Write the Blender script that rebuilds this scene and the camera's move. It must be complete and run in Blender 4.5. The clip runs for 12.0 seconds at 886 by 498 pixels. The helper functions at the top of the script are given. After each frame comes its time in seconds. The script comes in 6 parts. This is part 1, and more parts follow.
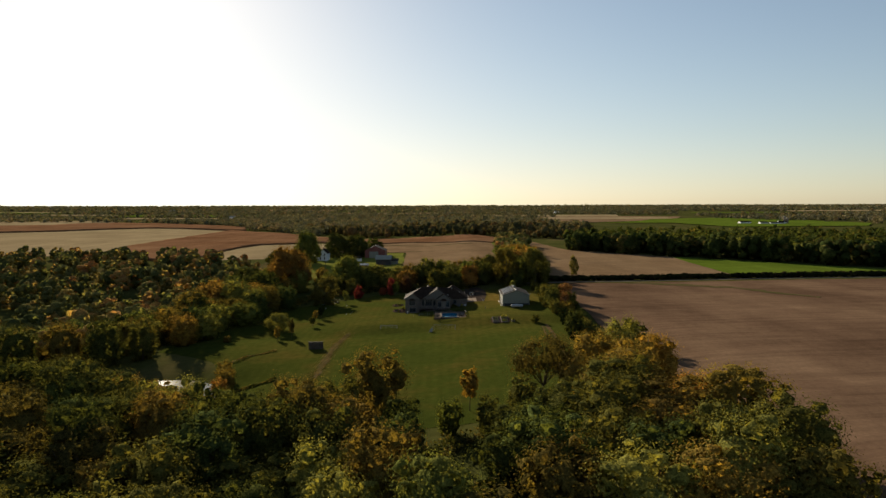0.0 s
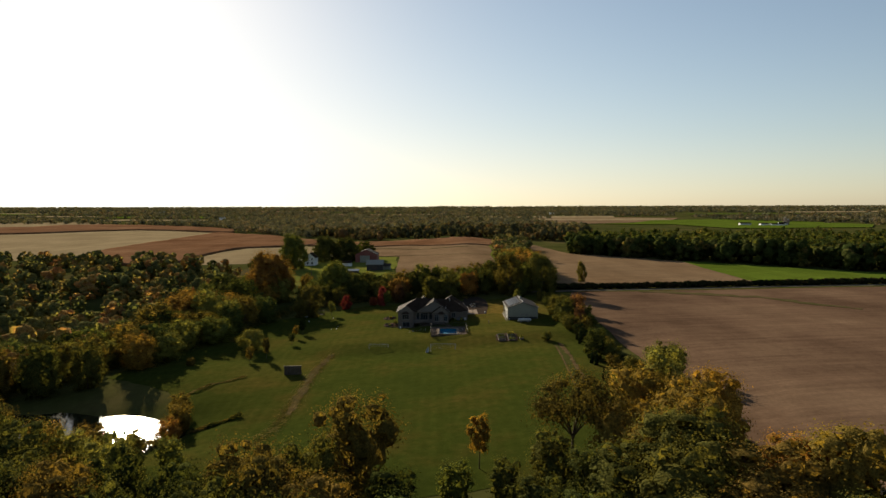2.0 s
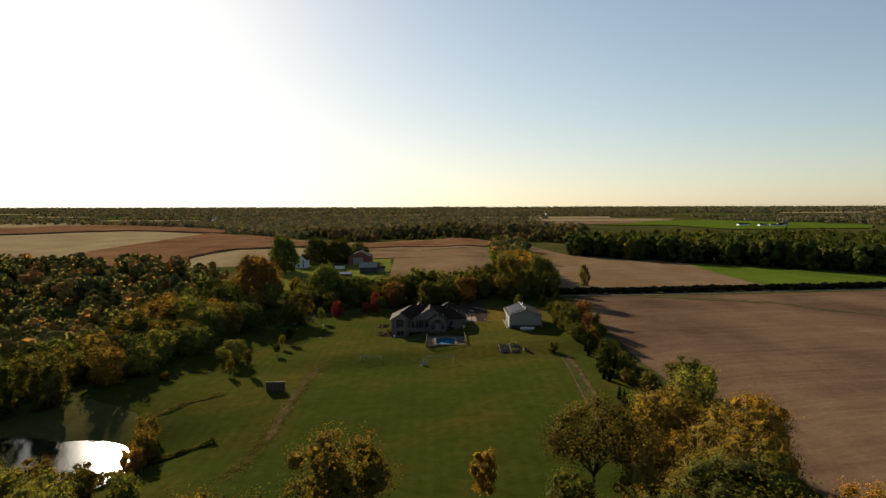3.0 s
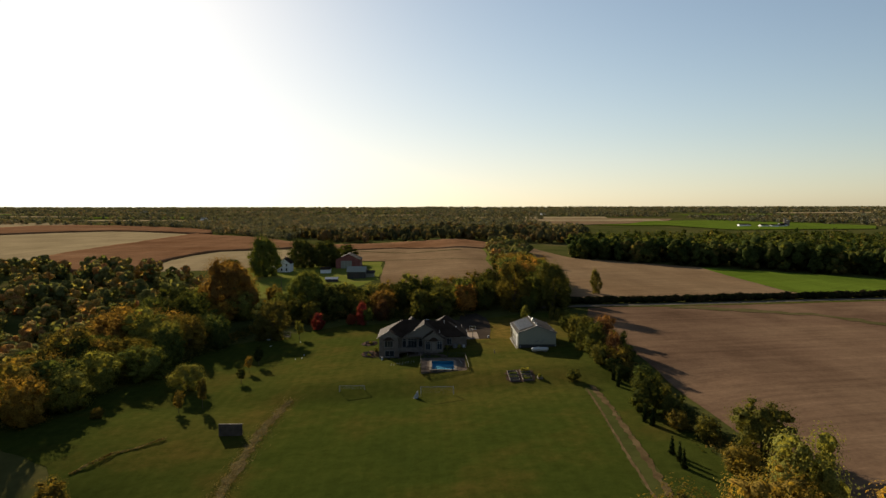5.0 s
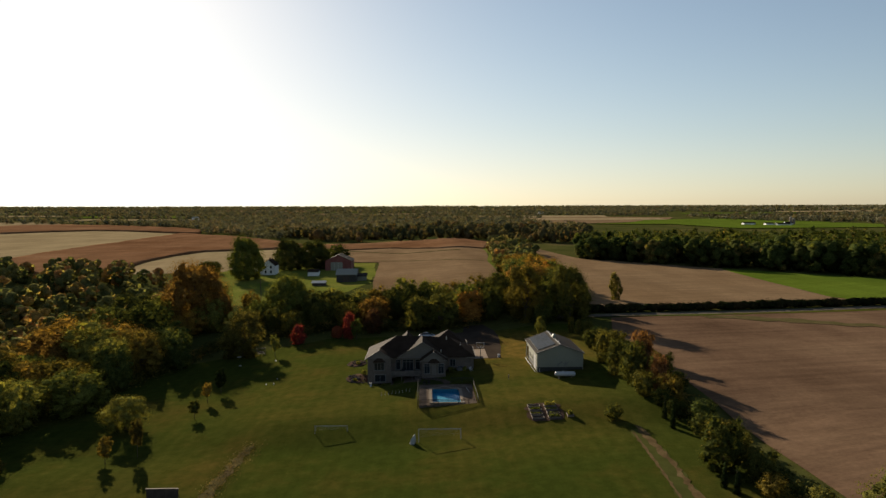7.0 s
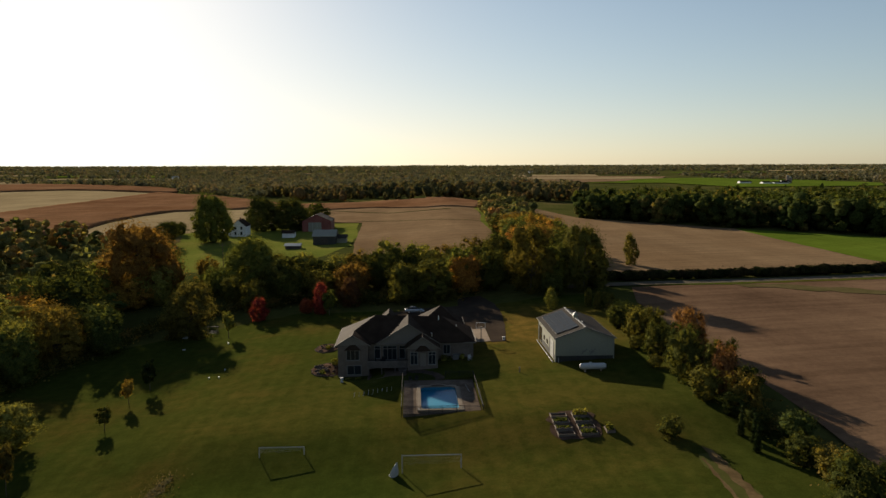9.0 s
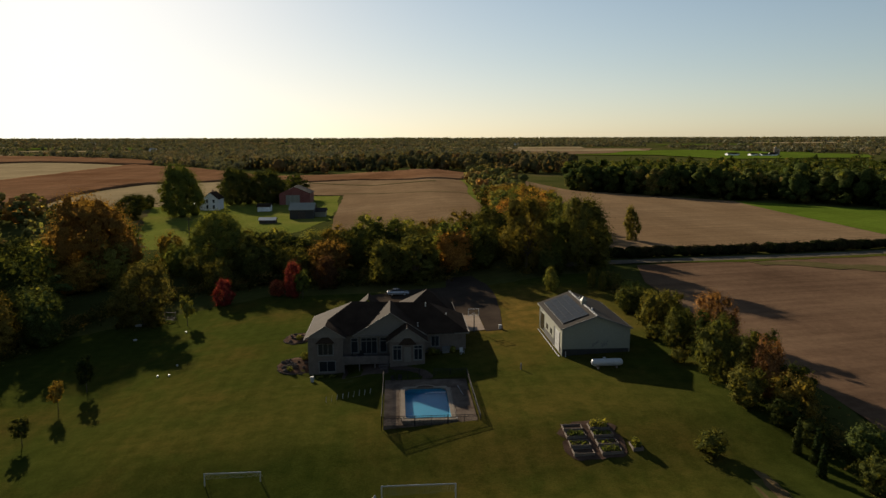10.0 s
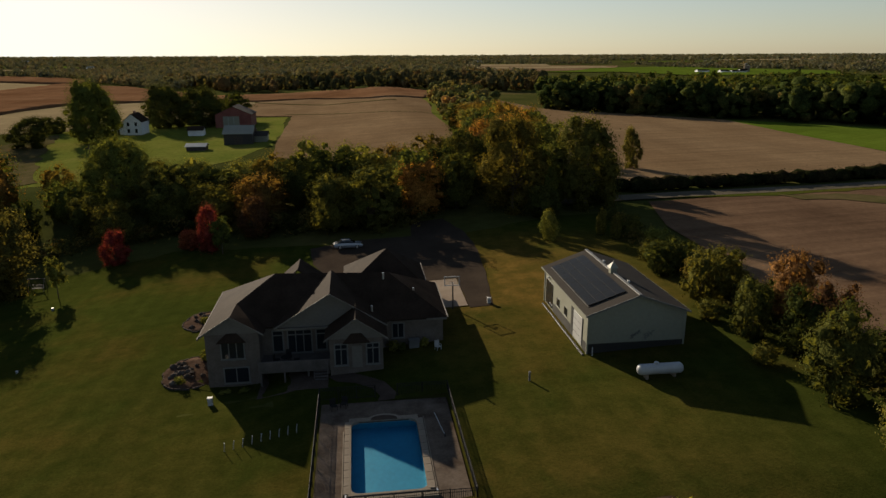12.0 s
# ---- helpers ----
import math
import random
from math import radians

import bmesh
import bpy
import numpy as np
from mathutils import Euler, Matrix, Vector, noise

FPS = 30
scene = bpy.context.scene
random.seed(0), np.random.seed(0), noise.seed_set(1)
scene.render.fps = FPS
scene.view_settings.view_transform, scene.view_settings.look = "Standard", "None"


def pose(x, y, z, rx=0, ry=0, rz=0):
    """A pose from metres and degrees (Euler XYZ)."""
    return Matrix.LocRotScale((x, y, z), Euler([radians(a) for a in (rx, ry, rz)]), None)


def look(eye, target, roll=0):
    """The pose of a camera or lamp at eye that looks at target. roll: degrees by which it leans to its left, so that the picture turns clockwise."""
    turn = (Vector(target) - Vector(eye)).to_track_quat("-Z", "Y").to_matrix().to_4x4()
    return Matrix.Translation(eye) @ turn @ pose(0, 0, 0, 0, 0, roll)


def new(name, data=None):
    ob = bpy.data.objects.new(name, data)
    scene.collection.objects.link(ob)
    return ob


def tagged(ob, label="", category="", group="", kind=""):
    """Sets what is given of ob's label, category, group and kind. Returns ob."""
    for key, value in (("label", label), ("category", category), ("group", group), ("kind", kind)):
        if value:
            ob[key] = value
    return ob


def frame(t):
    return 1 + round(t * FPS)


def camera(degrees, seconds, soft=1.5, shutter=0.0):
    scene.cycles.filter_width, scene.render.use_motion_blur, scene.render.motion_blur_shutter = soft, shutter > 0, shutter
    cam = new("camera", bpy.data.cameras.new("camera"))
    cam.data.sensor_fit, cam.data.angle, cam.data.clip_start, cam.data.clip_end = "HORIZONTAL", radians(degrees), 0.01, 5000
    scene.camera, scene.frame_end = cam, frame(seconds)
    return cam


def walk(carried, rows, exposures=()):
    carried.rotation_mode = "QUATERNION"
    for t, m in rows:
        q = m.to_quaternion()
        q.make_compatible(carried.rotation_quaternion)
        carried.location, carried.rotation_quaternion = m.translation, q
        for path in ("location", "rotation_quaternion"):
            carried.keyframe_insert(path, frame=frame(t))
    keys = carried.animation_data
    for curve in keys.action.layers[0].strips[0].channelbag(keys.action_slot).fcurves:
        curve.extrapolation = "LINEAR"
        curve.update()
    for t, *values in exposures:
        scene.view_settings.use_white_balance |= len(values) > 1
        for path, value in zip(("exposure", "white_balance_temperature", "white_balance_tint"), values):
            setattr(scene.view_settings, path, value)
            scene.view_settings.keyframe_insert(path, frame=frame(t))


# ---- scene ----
cam = camera(66.6, 12.0, soft=1.45)
PATH = [
    (0, (1.327, 0.782, 40.03), (1.32, 2.778, 39.899), -0.1),
    (1.5, (0.24, 22.859, 39.97), (0.251, 24.855, 39.843), -0.1),
    (2.5, (-0.32, 37.967, 39.914), (-0.304, 39.963, 39.786), -0.1),
    (3, (-0.474, 45.812, 39.875), (-0.448, 47.808, 39.749), -0.1),
    (5.5, (-1.129, 86.364, 39.008), (-1.08, 88.36, 38.882), -0.0),
    (6.5, (-1.421, 102.627, 38.179), (-1.365, 104.622, 38.052), -0.0),
    (7, (-1.523, 110.907, 37.825), (-1.466, 112.902, 37.697), -0.1),
    (9.5, (-0.964, 153.514, 33.907), (-0.852, 155.491, 33.621), -0.1),
    (10.5, (-0.452, 170.748, 32.303), (-0.288, 172.707, 31.937), -0.1),
    (12, (1.389, 196.614, 29.927), (1.631, 198.522, 29.378), -0.2),
]
walk(cam, [(t, look(eye, target, roll)) for t, eye, target, roll in PATH], [(0, 0.95), (7.2, 0.95), (9.5, 0.82), (12, 0.67)])

# ---- light: low sun ahead and to the left ----
SUN_AZ, SUN_EL = -25.2, 17.4          # degrees from +y towards +x, above the horizon
az, el = radians(SUN_AZ), radians(SUN_EL)
TO_SUN = Vector((math.sin(az) * math.cos(el), math.cos(az) * math.cos(el), math.sin(el)))
world = bpy.data.worlds.new("sky")
scene.world = world
world.use_nodes = True
wn = world.node_tree.nodes
sky = wn.new("ShaderNodeTexSky")
sky.sky_type = "NISHITA"
sky.sun_disc = False
sky.sun_elevation, sky.sun_rotation = el, az
sky.altitude, sky.air_density, sky.dust_density, sky.ozone_density = 200, 1.0, 0.5, 1.5
wn["Background"].inputs["Strength"].default_value = 0.059
soften = wn.new("ShaderNodeHueSaturation")
soften.inputs["Saturation"].default_value = 0.88
wl = world.node_tree.links
wl.new(sky.outputs["Color"], soften.inputs["Color"])
# bright haze round the sun evens out towards one white: c / sqrt(1 + (c / FULL)^2)
FULL = 12.5
split, join = wn.new("ShaderNodeSeparateColor"), wn.new("ShaderNodeCombineColor")
wl.new(soften.outputs["Color"], split.inputs["Color"])
for channel in ("Red", "Green", "Blue"):
    share, square, one, root, even = [wn.new("ShaderNodeMath") for _ in range(5)]
    share.operation, square.operation, one.operation, root.operation, even.operation = "DIVIDE", "MULTIPLY", "ADD", "SQRT", "DIVIDE"
    share.inputs[1].default_value, one.inputs[1].default_value = FULL, 1.0
    wl.new(split.outputs[channel], share.inputs[0])
    wl.new(share.outputs[0], square.inputs[0])
    wl.new(share.outputs[0], square.inputs[1])
    wl.new(square.outputs[0], one.inputs[0])
    wl.new(one.outputs[0], root.inputs[0])
    wl.new(split.outputs[channel], even.inputs[0])
    wl.new(root.outputs[0], even.inputs[1])
    wl.new(even.outputs[0], join.inputs[channel])
wl.new(join.outputs["Color"], wn["Background"].inputs["Color"])
sun = new("sun", bpy.data.lights.new("sun", "SUN"))
sun.data.energy, sun.data.angle, sun.data.color = 5.0, radians(0.6), (1.0, 0.86, 0.66)
sun.matrix_world = look(TO_SUN * 300, (0, 0, 0))


# ---- materials ----
def nodes_of(name):
    m = bpy.data.materials.new(name)
    m.use_nodes = True
    t = m.node_tree
    return m, t.nodes, t.links, t.nodes["Principled BSDF"]


def noise_node(n, l, scale, detail=4.0, rough=0.55, coord="Object", stretch=None):
    """Noise at a size in metres (scale is cycles a metre)."""
    geo = n.new("ShaderNodeNewGeometry") if coord == "World" else n.new("ShaderNodeTexCoord")
    out = geo.outputs["Position"] if coord == "World" else geo.outputs["Object"]
    if stretch:
        mp = n.new("ShaderNodeMapping")
        mp.inputs["Scale"].default_value = stretch
        l.new(out, mp.inputs["Vector"])
        out = mp.outputs["Vector"]
    t = n.new("ShaderNodeTexNoise")
    t.inputs["Scale"].default_value, t.inputs["Detail"].default_value, t.inputs["Roughness"].default_value = scale, detail, rough
    l.new(out, t.inputs["Vector"])
    return t.outputs["Fac"]


def ramp(n, l, fac, stops):
    r = n.new("ShaderNodeValToRGB")
    e = r.color_ramp.elements
    while len(e) < len(stops):
        e.new(0.5)
    for k, (p, c) in enumerate(stops):
        e[k].position, e[k].color = p, (*c, 1)
    l.new(fac, r.inputs["Fac"])
    return r.outputs["Color"]


def mix(n, l, a, b, fac, mode="MIX"):
    m = n.new("ShaderNodeMix")
    m.data_type, m.blend_type = "RGBA", mode
    for v, k in ((fac, 0), (a, 6), (b, 7)):
        if isinstance(v, (int, float)):
            m.inputs[k].default_value = v
        elif isinstance(v, tuple):
            m.inputs[k].default_value = (*v, 1)
        else:
            l.new(v, m.inputs[k])
    return m.outputs[2]


def bump(n, l, bsdf, fac, strength, distance):
    b = n.new("ShaderNodeBump")
    b.inputs["Strength"].default_value, b.inputs["Distance"].default_value = strength, distance
    l.new(fac, b.inputs["Height"])
    l.new(b.outputs["Normal"], bsdf.inputs["Normal"])


def surface(name, stops, scale, rough=0.8, metal=0.0, fine=None, fine_scale=20.0, relief=0.3, depth=0.01, stretch=None, coord="Object", vary=0.0, spec=None):
    """A worn surface: a broad stain, a fine grain over it, and relief."""
    m, n, l, b = nodes_of(name)
    col = ramp(n, l, noise_node(n, l, scale, coord=coord, stretch=stretch), stops)
    grain = noise_node(n, l, fine_scale, 3.0, 0.6, coord=coord, stretch=stretch)
    g = ramp(n, l, grain, [(0.3, (0.72, 0.72, 0.72)), (0.7, (1.18, 1.18, 1.18))])
    col = mix(n, l, col, g, fine if fine is not None else 0.6, "MULTIPLY")
    if vary:
        oi = n.new("ShaderNodeObjectInfo")
        v = ramp(n, l, oi.outputs["Random"], [(0.0, (1 - vary,) * 3), (1.0, (1 + vary,) * 3)])
        col = mix(n, l, col, v, 1.0, "MULTIPLY")
    l.new(col, b.inputs["Base Color"])
    b.inputs["Roughness"].default_value, b.inputs["Metallic"].default_value = rough, metal
    b.inputs["Specular IOR Level"].default_value = 0.0 if rough > 0.9 else 0.2 if rough > 0.6 else 0.5
    if spec is not None:
        b.inputs["Specular IOR Level"].default_value = spec
    bump(n, l, b, grain, relief, depth)
    return m


def leaf_material(name, stops, through_light=0.4, by_place=0.0, spread=0.1, grain=1.0):
    """Leaves: part of the sun comes through them. Colour goes by tree, by clump and by leaf."""
    m, n, l, b = nodes_of(name)
    if by_place:
        geo = n.new("ShaderNodeNewGeometry")
        vor = n.new("ShaderNodeTexVoronoi")
        vor.inputs["Scale"].default_value = by_place
        l.new(geo.outputs["Position"], vor.inputs["Vector"])
        sep = n.new("ShaderNodeSeparateColor")
        l.new(vor.outputs["Color"], sep.inputs["Color"])
        pick = sep.outputs["Red"]
    else:
        pick = n.new("ShaderNodeObjectInfo").outputs["Random"]
    clump = noise_node(n, l, 0.35, 2.0, coord="World")
    add = n.new("ShaderNodeMath")
    add.operation = "MULTIPLY_ADD"
    l.new(clump, add.inputs[0])
    add.inputs[1].default_value = 0.7
    l.new(pick, add.inputs[2])
    sub = n.new("ShaderNodeMath")
    sub.operation = "SUBTRACT"
    l.new(add.outputs[0], sub.inputs[0])
    sub.inputs[1].default_value = 0.35
    col = ramp(n, l, sub.outputs[0], stops)
    isl = n.new("ShaderNodeNewGeometry").outputs["Random Per Island"]
    v = ramp(n, l, isl, [(0.0, (1 - spread,) * 3), (1.0, (1 + spread,) * 3)])
    col = mix(n, l, col, v, 1.0, "MULTIPLY")
    # single leaves and shaded gaps between them put into colour, finer than blades
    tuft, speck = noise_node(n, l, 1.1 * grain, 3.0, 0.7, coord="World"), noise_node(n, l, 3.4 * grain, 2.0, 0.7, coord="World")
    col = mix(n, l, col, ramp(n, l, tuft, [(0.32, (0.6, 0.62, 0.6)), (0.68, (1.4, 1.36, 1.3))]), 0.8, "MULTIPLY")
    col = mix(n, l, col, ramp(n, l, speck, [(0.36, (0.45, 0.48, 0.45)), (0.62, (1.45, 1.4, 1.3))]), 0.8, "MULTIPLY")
    n.remove(b)
    d, tr, ms = n.new("ShaderNodeBsdfDiffuse"), n.new("ShaderNodeBsdfTranslucent"), n.new("ShaderNodeMixShader")
    bp = n.new("ShaderNodeBump")
    bp.inputs["Strength"].default_value, bp.inputs["Distance"].default_value = 0.9, 0.4 / grain
    l.new(mix(n, l, tuft, speck, 0.5), bp.inputs["Height"])
    l.new(bp.outputs["Normal"], d.inputs["Normal"])
    warm = mix(n, l, col, (1.25, 1.1, 0.55), 1.0, "MULTIPLY")
    l.new(col, d.inputs["Color"])
    l.new(warm, tr.inputs["Color"])
    ms.inputs["Fac"].default_value = through_light
    l.new(d.outputs[0], ms.inputs[1])
    l.new(tr.outputs[0], ms.inputs[2])
    l.new(ms.outputs[0], n["Material Output"].inputs["Surface"])
    return m


def scaled(n, l, value, k):
    m = n.new("ShaderNodeMath")
    m.operation = "MULTIPLY"
    l.new(value, m.inputs[0])
    m.inputs[1].default_value = k
    return m.outputs[0]


def lawn_material(name):
    m, n, l, b = nodes_of(name)
    broad = noise_node(n, l, 0.045, 6.0, 0.66, coord="World")
    mid = noise_node(n, l, 0.45, 5.0, 0.7, coord="World")
    fine = noise_node(n, l, 5.0, 3.0, 0.7, coord="World")
    col = ramp(n, l, broad, [(0.34, (0.02, 0.029, 0.007)), (0.5, (0.028, 0.035, 0.008)), (0.62, (0.046, 0.037, 0.01)), (0.76, (0.08, 0.043, 0.016))])
    # dry, browner turf round the drive and on the thin soil towards the pool
    spots = noise_node(n, l, 0.11, 5.0, 0.65, coord="World")
    for (cx, cy), reach, much in (((20, 281), 30, 1.0), ((16, 232), 26, 0.4), ((-22, 246), 24, 0.25), ((-45, 208), 22, 0.2)):
        away = n.new("ShaderNodeVectorMath")
        away.operation = "DISTANCE"
        flat = n.new("ShaderNodeVectorMath")
        flat.operation = "MULTIPLY"
        flat.inputs[1].default_value = (1, 1, 0)
        l.new(n.new("ShaderNodeNewGeometry").outputs["Position"], flat.inputs[0])
        l.new(flat.outputs[0], away.inputs[0])
        away.inputs[1].default_value = (cx, cy, 0)
        near = ramp(n, l, scaled(n, l, away.outputs["Value"], 1.0 / reach), [(0.25, (much,) * 3), (1.0, (0.0,) * 3)])
        dry = mix(n, l, near, ramp(n, l, spots, [(0.32, (0.2,) * 3), (0.52, (1.0,) * 3)]), 1.0, "MULTIPLY")
        col = mix(n, l, col, (0.125, 0.068, 0.022), dry)
    # the playing field below the bank is kept as denser, greener turf
    place = n.new("ShaderNodeSeparateXYZ")
    l.new(n.new("ShaderNodeNewGeometry").outputs["Position"], place.inputs[0])
    inside_field = None
    for axis, lo, hi in (("Y", 227.0, 219.0), ("X", -34.0, -29.0), ("X", 31.5, 27.0)):
        wob = n.new("ShaderNodeMath")
        wob.operation = "MULTIPLY_ADD"
        l.new(spots, wob.inputs[0])
        wob.inputs[1].default_value = 9.0
        l.new(place.outputs[axis], wob.inputs[2])
        mr = n.new("ShaderNodeMapRange")
        mr.interpolation_type = "SMOOTHSTEP"
        mr.inputs["From Min"].default_value, mr.inputs["From Max"].default_value = lo + 4.5, hi + 4.5
        l.new(wob.outputs[0], mr.inputs["Value"])
        inside_field = mr.outputs[0] if inside_field is None else mix(n, l, inside_field, mr.outputs[0], 1.0, "MULTIPLY")
    col = mix(n, l, col, mix(n, l, col, (0.95, 1.03, 0.95), 1.0, "MULTIPLY"), inside_field)
    col = mix(n, l, col, (0.71, 0.79, 0.66), 1.0, "MULTIPLY")
    patch = ramp(n, l, mid, [(0.32, (0.5, 0.6, 0.5)), (0.68, (1.4, 1.24, 1.2))])
    col = mix(n, l, col, patch, 0.8, "MULTIPLY")
    g = ramp(n, l, fine, [(0.3, (0.7, 0.7, 0.7)), (0.7, (1.3, 1.3, 1.25))])
    col = mix(n, l, col, g, 0.7, "MULTIPLY")
    geo = n.new("ShaderNodeNewGeometry")
    wave = n.new("ShaderNodeTexWave")
    wave.wave_type, wave.bands_direction = "BANDS", "X"
    wave.inputs["Scale"].default_value, wave.inputs["Distortion"].default_value, wave.inputs["Detail Scale"].default_value = 0.12, 1.5, 0.15
    l.new(geo.outputs["Position"], wave.inputs["Vector"])
    w = ramp(n, l, wave.outputs["Fac"], [(0.3, (0.93, 0.94, 0.93)), (0.7, (1.06, 1.05, 1.04))])
    col = mix(n, l, col, w, 0.8, "MULTIPLY")
    l.new(col, b.inputs["Base Color"])
    b.inputs["Roughness"].default_value, b.inputs["Specular IOR Level"].default_value = 0.95, 0.0
    b.inputs["Sheen Weight"].default_value, b.inputs["Sheen Roughness"].default_value = 0.05, 0.5
    b.inputs["Sheen Tint"].default_value = (0.6, 0.62, 0.12, 1)
    bump(n, l, b, fine, 0.6, 0.06)
    return m


def field_material(name, stops, row_dir, row_gap, rows=0.5, scale=0.02):
    """Bare or cropped earth with drill rows along row_dir (degrees)."""
    m, n, l, b = nodes_of(name)
    broad = noise_node(n, l, scale, 6.0, 0.62, coord="World")
    col = ramp(n, l, broad, stops)
    geo = n.new("ShaderNodeNewGeometry")
    mp = n.new("ShaderNodeMapping")
    mp.inputs["Rotation"].default_value[2] = radians(row_dir)
    l.new(geo.outputs["Position"], mp.inputs["Vector"])
    st = n.new("ShaderNodeMapping")
    st.inputs["Scale"].default_value = (1.0 / row_gap, 0.06 / row_gap, 1)
    l.new(mp.outputs["Vector"], st.inputs["Vector"])
    t = n.new("ShaderNodeTexNoise")
    t.inputs["Scale"].default_value, t.inputs["Detail"].default_value, t.inputs["Roughness"].default_value = 1.0, 5.0, 0.65
    l.new(st.outputs["Vector"], t.inputs["Vector"])
    r = ramp(n, l, t.outputs["Fac"], [(0.32, (0.7, 0.69, 0.68)), (0.68, (1.28, 1.27, 1.25))])
    col = mix(n, l, col, r, rows, "MULTIPLY")
    streak = noise_node(n, l, 0.05, 5.0, 0.7, coord="World", stretch=(1.0, 0.22, 1))
    sk = ramp(n, l, streak, [(0.35, (0.84, 0.83, 0.82)), (0.65, (1.16, 1.16, 1.15))])
    col = mix(n, l, col, sk, 0.8, "MULTIPLY")
    fine = noise_node(n, l, 1.2, 4.0, 0.7, coord="World")
    g = ramp(n, l, fine, [(0.3, (0.82, 0.82, 0.82)), (0.7, (1.18, 1.18, 1.18))])
    col = mix(n, l, col, g, 0.8, "MULTIPLY")
    l.new(col, b.inputs["Base Color"])
    b.inputs["Roughness"].default_value, b.inputs["Specular IOR Level"].default_value = 0.95, 0.0
    bump(n, l, b, t.outputs["Fac"], 0.5, 0.2)
    return m


LAWN = lawn_material("mown_grass")
ROUGH = surface("rough_ground", [(0.3, (0.035, 0.042, 0.011)), (0.55, (0.059, 0.059, 0.017)), (0.75, (0.091, 0.070, 0.028))], 0.02, 0.95, fine_scale=0.4, relief=0.6, depth=0.15, coord="World")
WATERWAY = surface("dry_grass_strip", [(0.3, (0.06, 0.054, 0.02)), (0.55, (0.085, 0.068, 0.03)), (0.75, (0.11, 0.08, 0.042))], 0.12, 0.95, fine_scale=0.6, relief=0.4, depth=0.08, coord="World")
# yellow-green turf made brighter: its backlit glow is put into the colour
PASTURE = surface("backlit_green_turf", [(0.3, (0.085, 0.105, 0.018)), (0.55, (0.118, 0.125, 0.024)), (0.75, (0.15, 0.135, 0.036))], 0.05, 0.95, fine_scale=0.8, relief=0.4, depth=0.08, coord="World")
TILLED = field_material("tilled_stubble", [(0.3, (0.074, 0.045, 0.028)), (0.5, (0.114, 0.071, 0.044)), (0.7, (0.162, 0.105, 0.064))], 82, 2.6, 0.62)
BEAN = field_material("bean_stubble", [(0.3, (0.136, 0.088, 0.048)), (0.7, (0.175, 0.119, 0.068))], 82, 3.0, 0.5)
STRAW = field_material("pale_stubble", [(0.3, (0.198, 0.150, 0.082)), (0.7, (0.258, 0.199, 0.112))], 70, 5.0, 0.5, 0.008)
CORN = field_material("dry_corn", [(0.3, (0.113, 0.056, 0.027)), (0.55, (0.157, 0.084, 0.044)), (0.75, (0.191, 0.113, 0.062))], 75, 3.0, 0.7, 0.012)
GREENCROP = field_material("green_winter_crop", [(0.3, (0.061, 0.092, 0.011)), (0.7, (0.088, 0.121, 0.015))], 60, 2.5, 0.35)
ASPHALT = surface("asphalt", [(0.3, (0.032, 0.024, 0.019)), (0.7, (0.053, 0.040, 0.029))], 0.2, 0.9, fine_scale=6.0, coord="World", spec=0.0)
ROADTOP = surface("road_surface", [(0.3, (0.083, 0.070, 0.050)), (0.7, (0.121, 0.102, 0.075))], 0.1, 0.85, fine_scale=2.0, coord="World", spec=0.0)
DIRT = surface("bare_track", [(0.3, (0.058, 0.039, 0.018)), (0.6, (0.104, 0.072, 0.034)), (0.8, (0.142, 0.103, 0.053))], 0.35, 0.95, fine_scale=2.5, coord="World")
CONCRETE = surface("concrete", [(0.3, (0.197, 0.154, 0.116)), (0.7, (0.257, 0.205, 0.157))], 0.4, 0.85, fine_scale=8.0, spec=0.0)
PAVER = surface("paving", [(0.3, (0.054, 0.040, 0.031)), (0.7, (0.079, 0.059, 0.046))], 0.6, 0.85, fine_scale=6.0, vary=0.14, spec=0.0)
POOLDECK = surface("stained_pool_concrete", [(0.3, (0.060, 0.044, 0.033)), (0.48, (0.095, 0.073, 0.056)), (0.7, (0.135, 0.106, 0.083))], 0.55, 0.85, fine_scale=5.0, coord="World", spec=0.0)
COPING = surface("coping", [(0.3, (0.185, 0.154, 0.120)), (0.7, (0.228, 0.190, 0.148))], 0.8, 0.8, fine_scale=9.0, vary=0.08, spec=0.0)
BARK = surface("bark", [(0.3, (0.055, 0.042, 0.03)), (0.7, (0.12, 0.095, 0.07))], 1.5, 0.95, fine_scale=9.0, relief=0.8, depth=0.05)
SHINGLE = surface("asphalt_shingles", [(0.3, (0.023, 0.0155, 0.011)), (0.7, (0.038, 0.026, 0.0185))], 0.5, 0.68, fine_scale=5.0, relief=0.5, depth=0.02, spec=0.007)
SIDING = surface("pale_siding", [(0.3, (0.122, 0.108, 0.091)), (0.7, (0.141, 0.125, 0.105))], 0.6, 0.75, fine=0.35, fine_scale=4.0)
BRICKWALL = surface("tan_masonry", [(0.3, (0.092, 0.074, 0.059)), (0.7, (0.125, 0.102, 0.085))], 1.2, 0.85, fine_scale=6.0, relief=0.5)
TRIM = surface("white_trim", [(0.3, (0.313, 0.309, 0.296)), (0.7, (0.348, 0.344, 0.335))], 1.0, 0.55, fine=0.3, fine_scale=6.0)
# white trim copied darker: the backlit front's shade is put into it
WINTRIM = surface("shaded_trim", [(0.3, (0.101, 0.098, 0.090)), (0.7, (0.121, 0.118, 0.111))], 1.0, 0.6, fine=0.3, fine_scale=6.0)
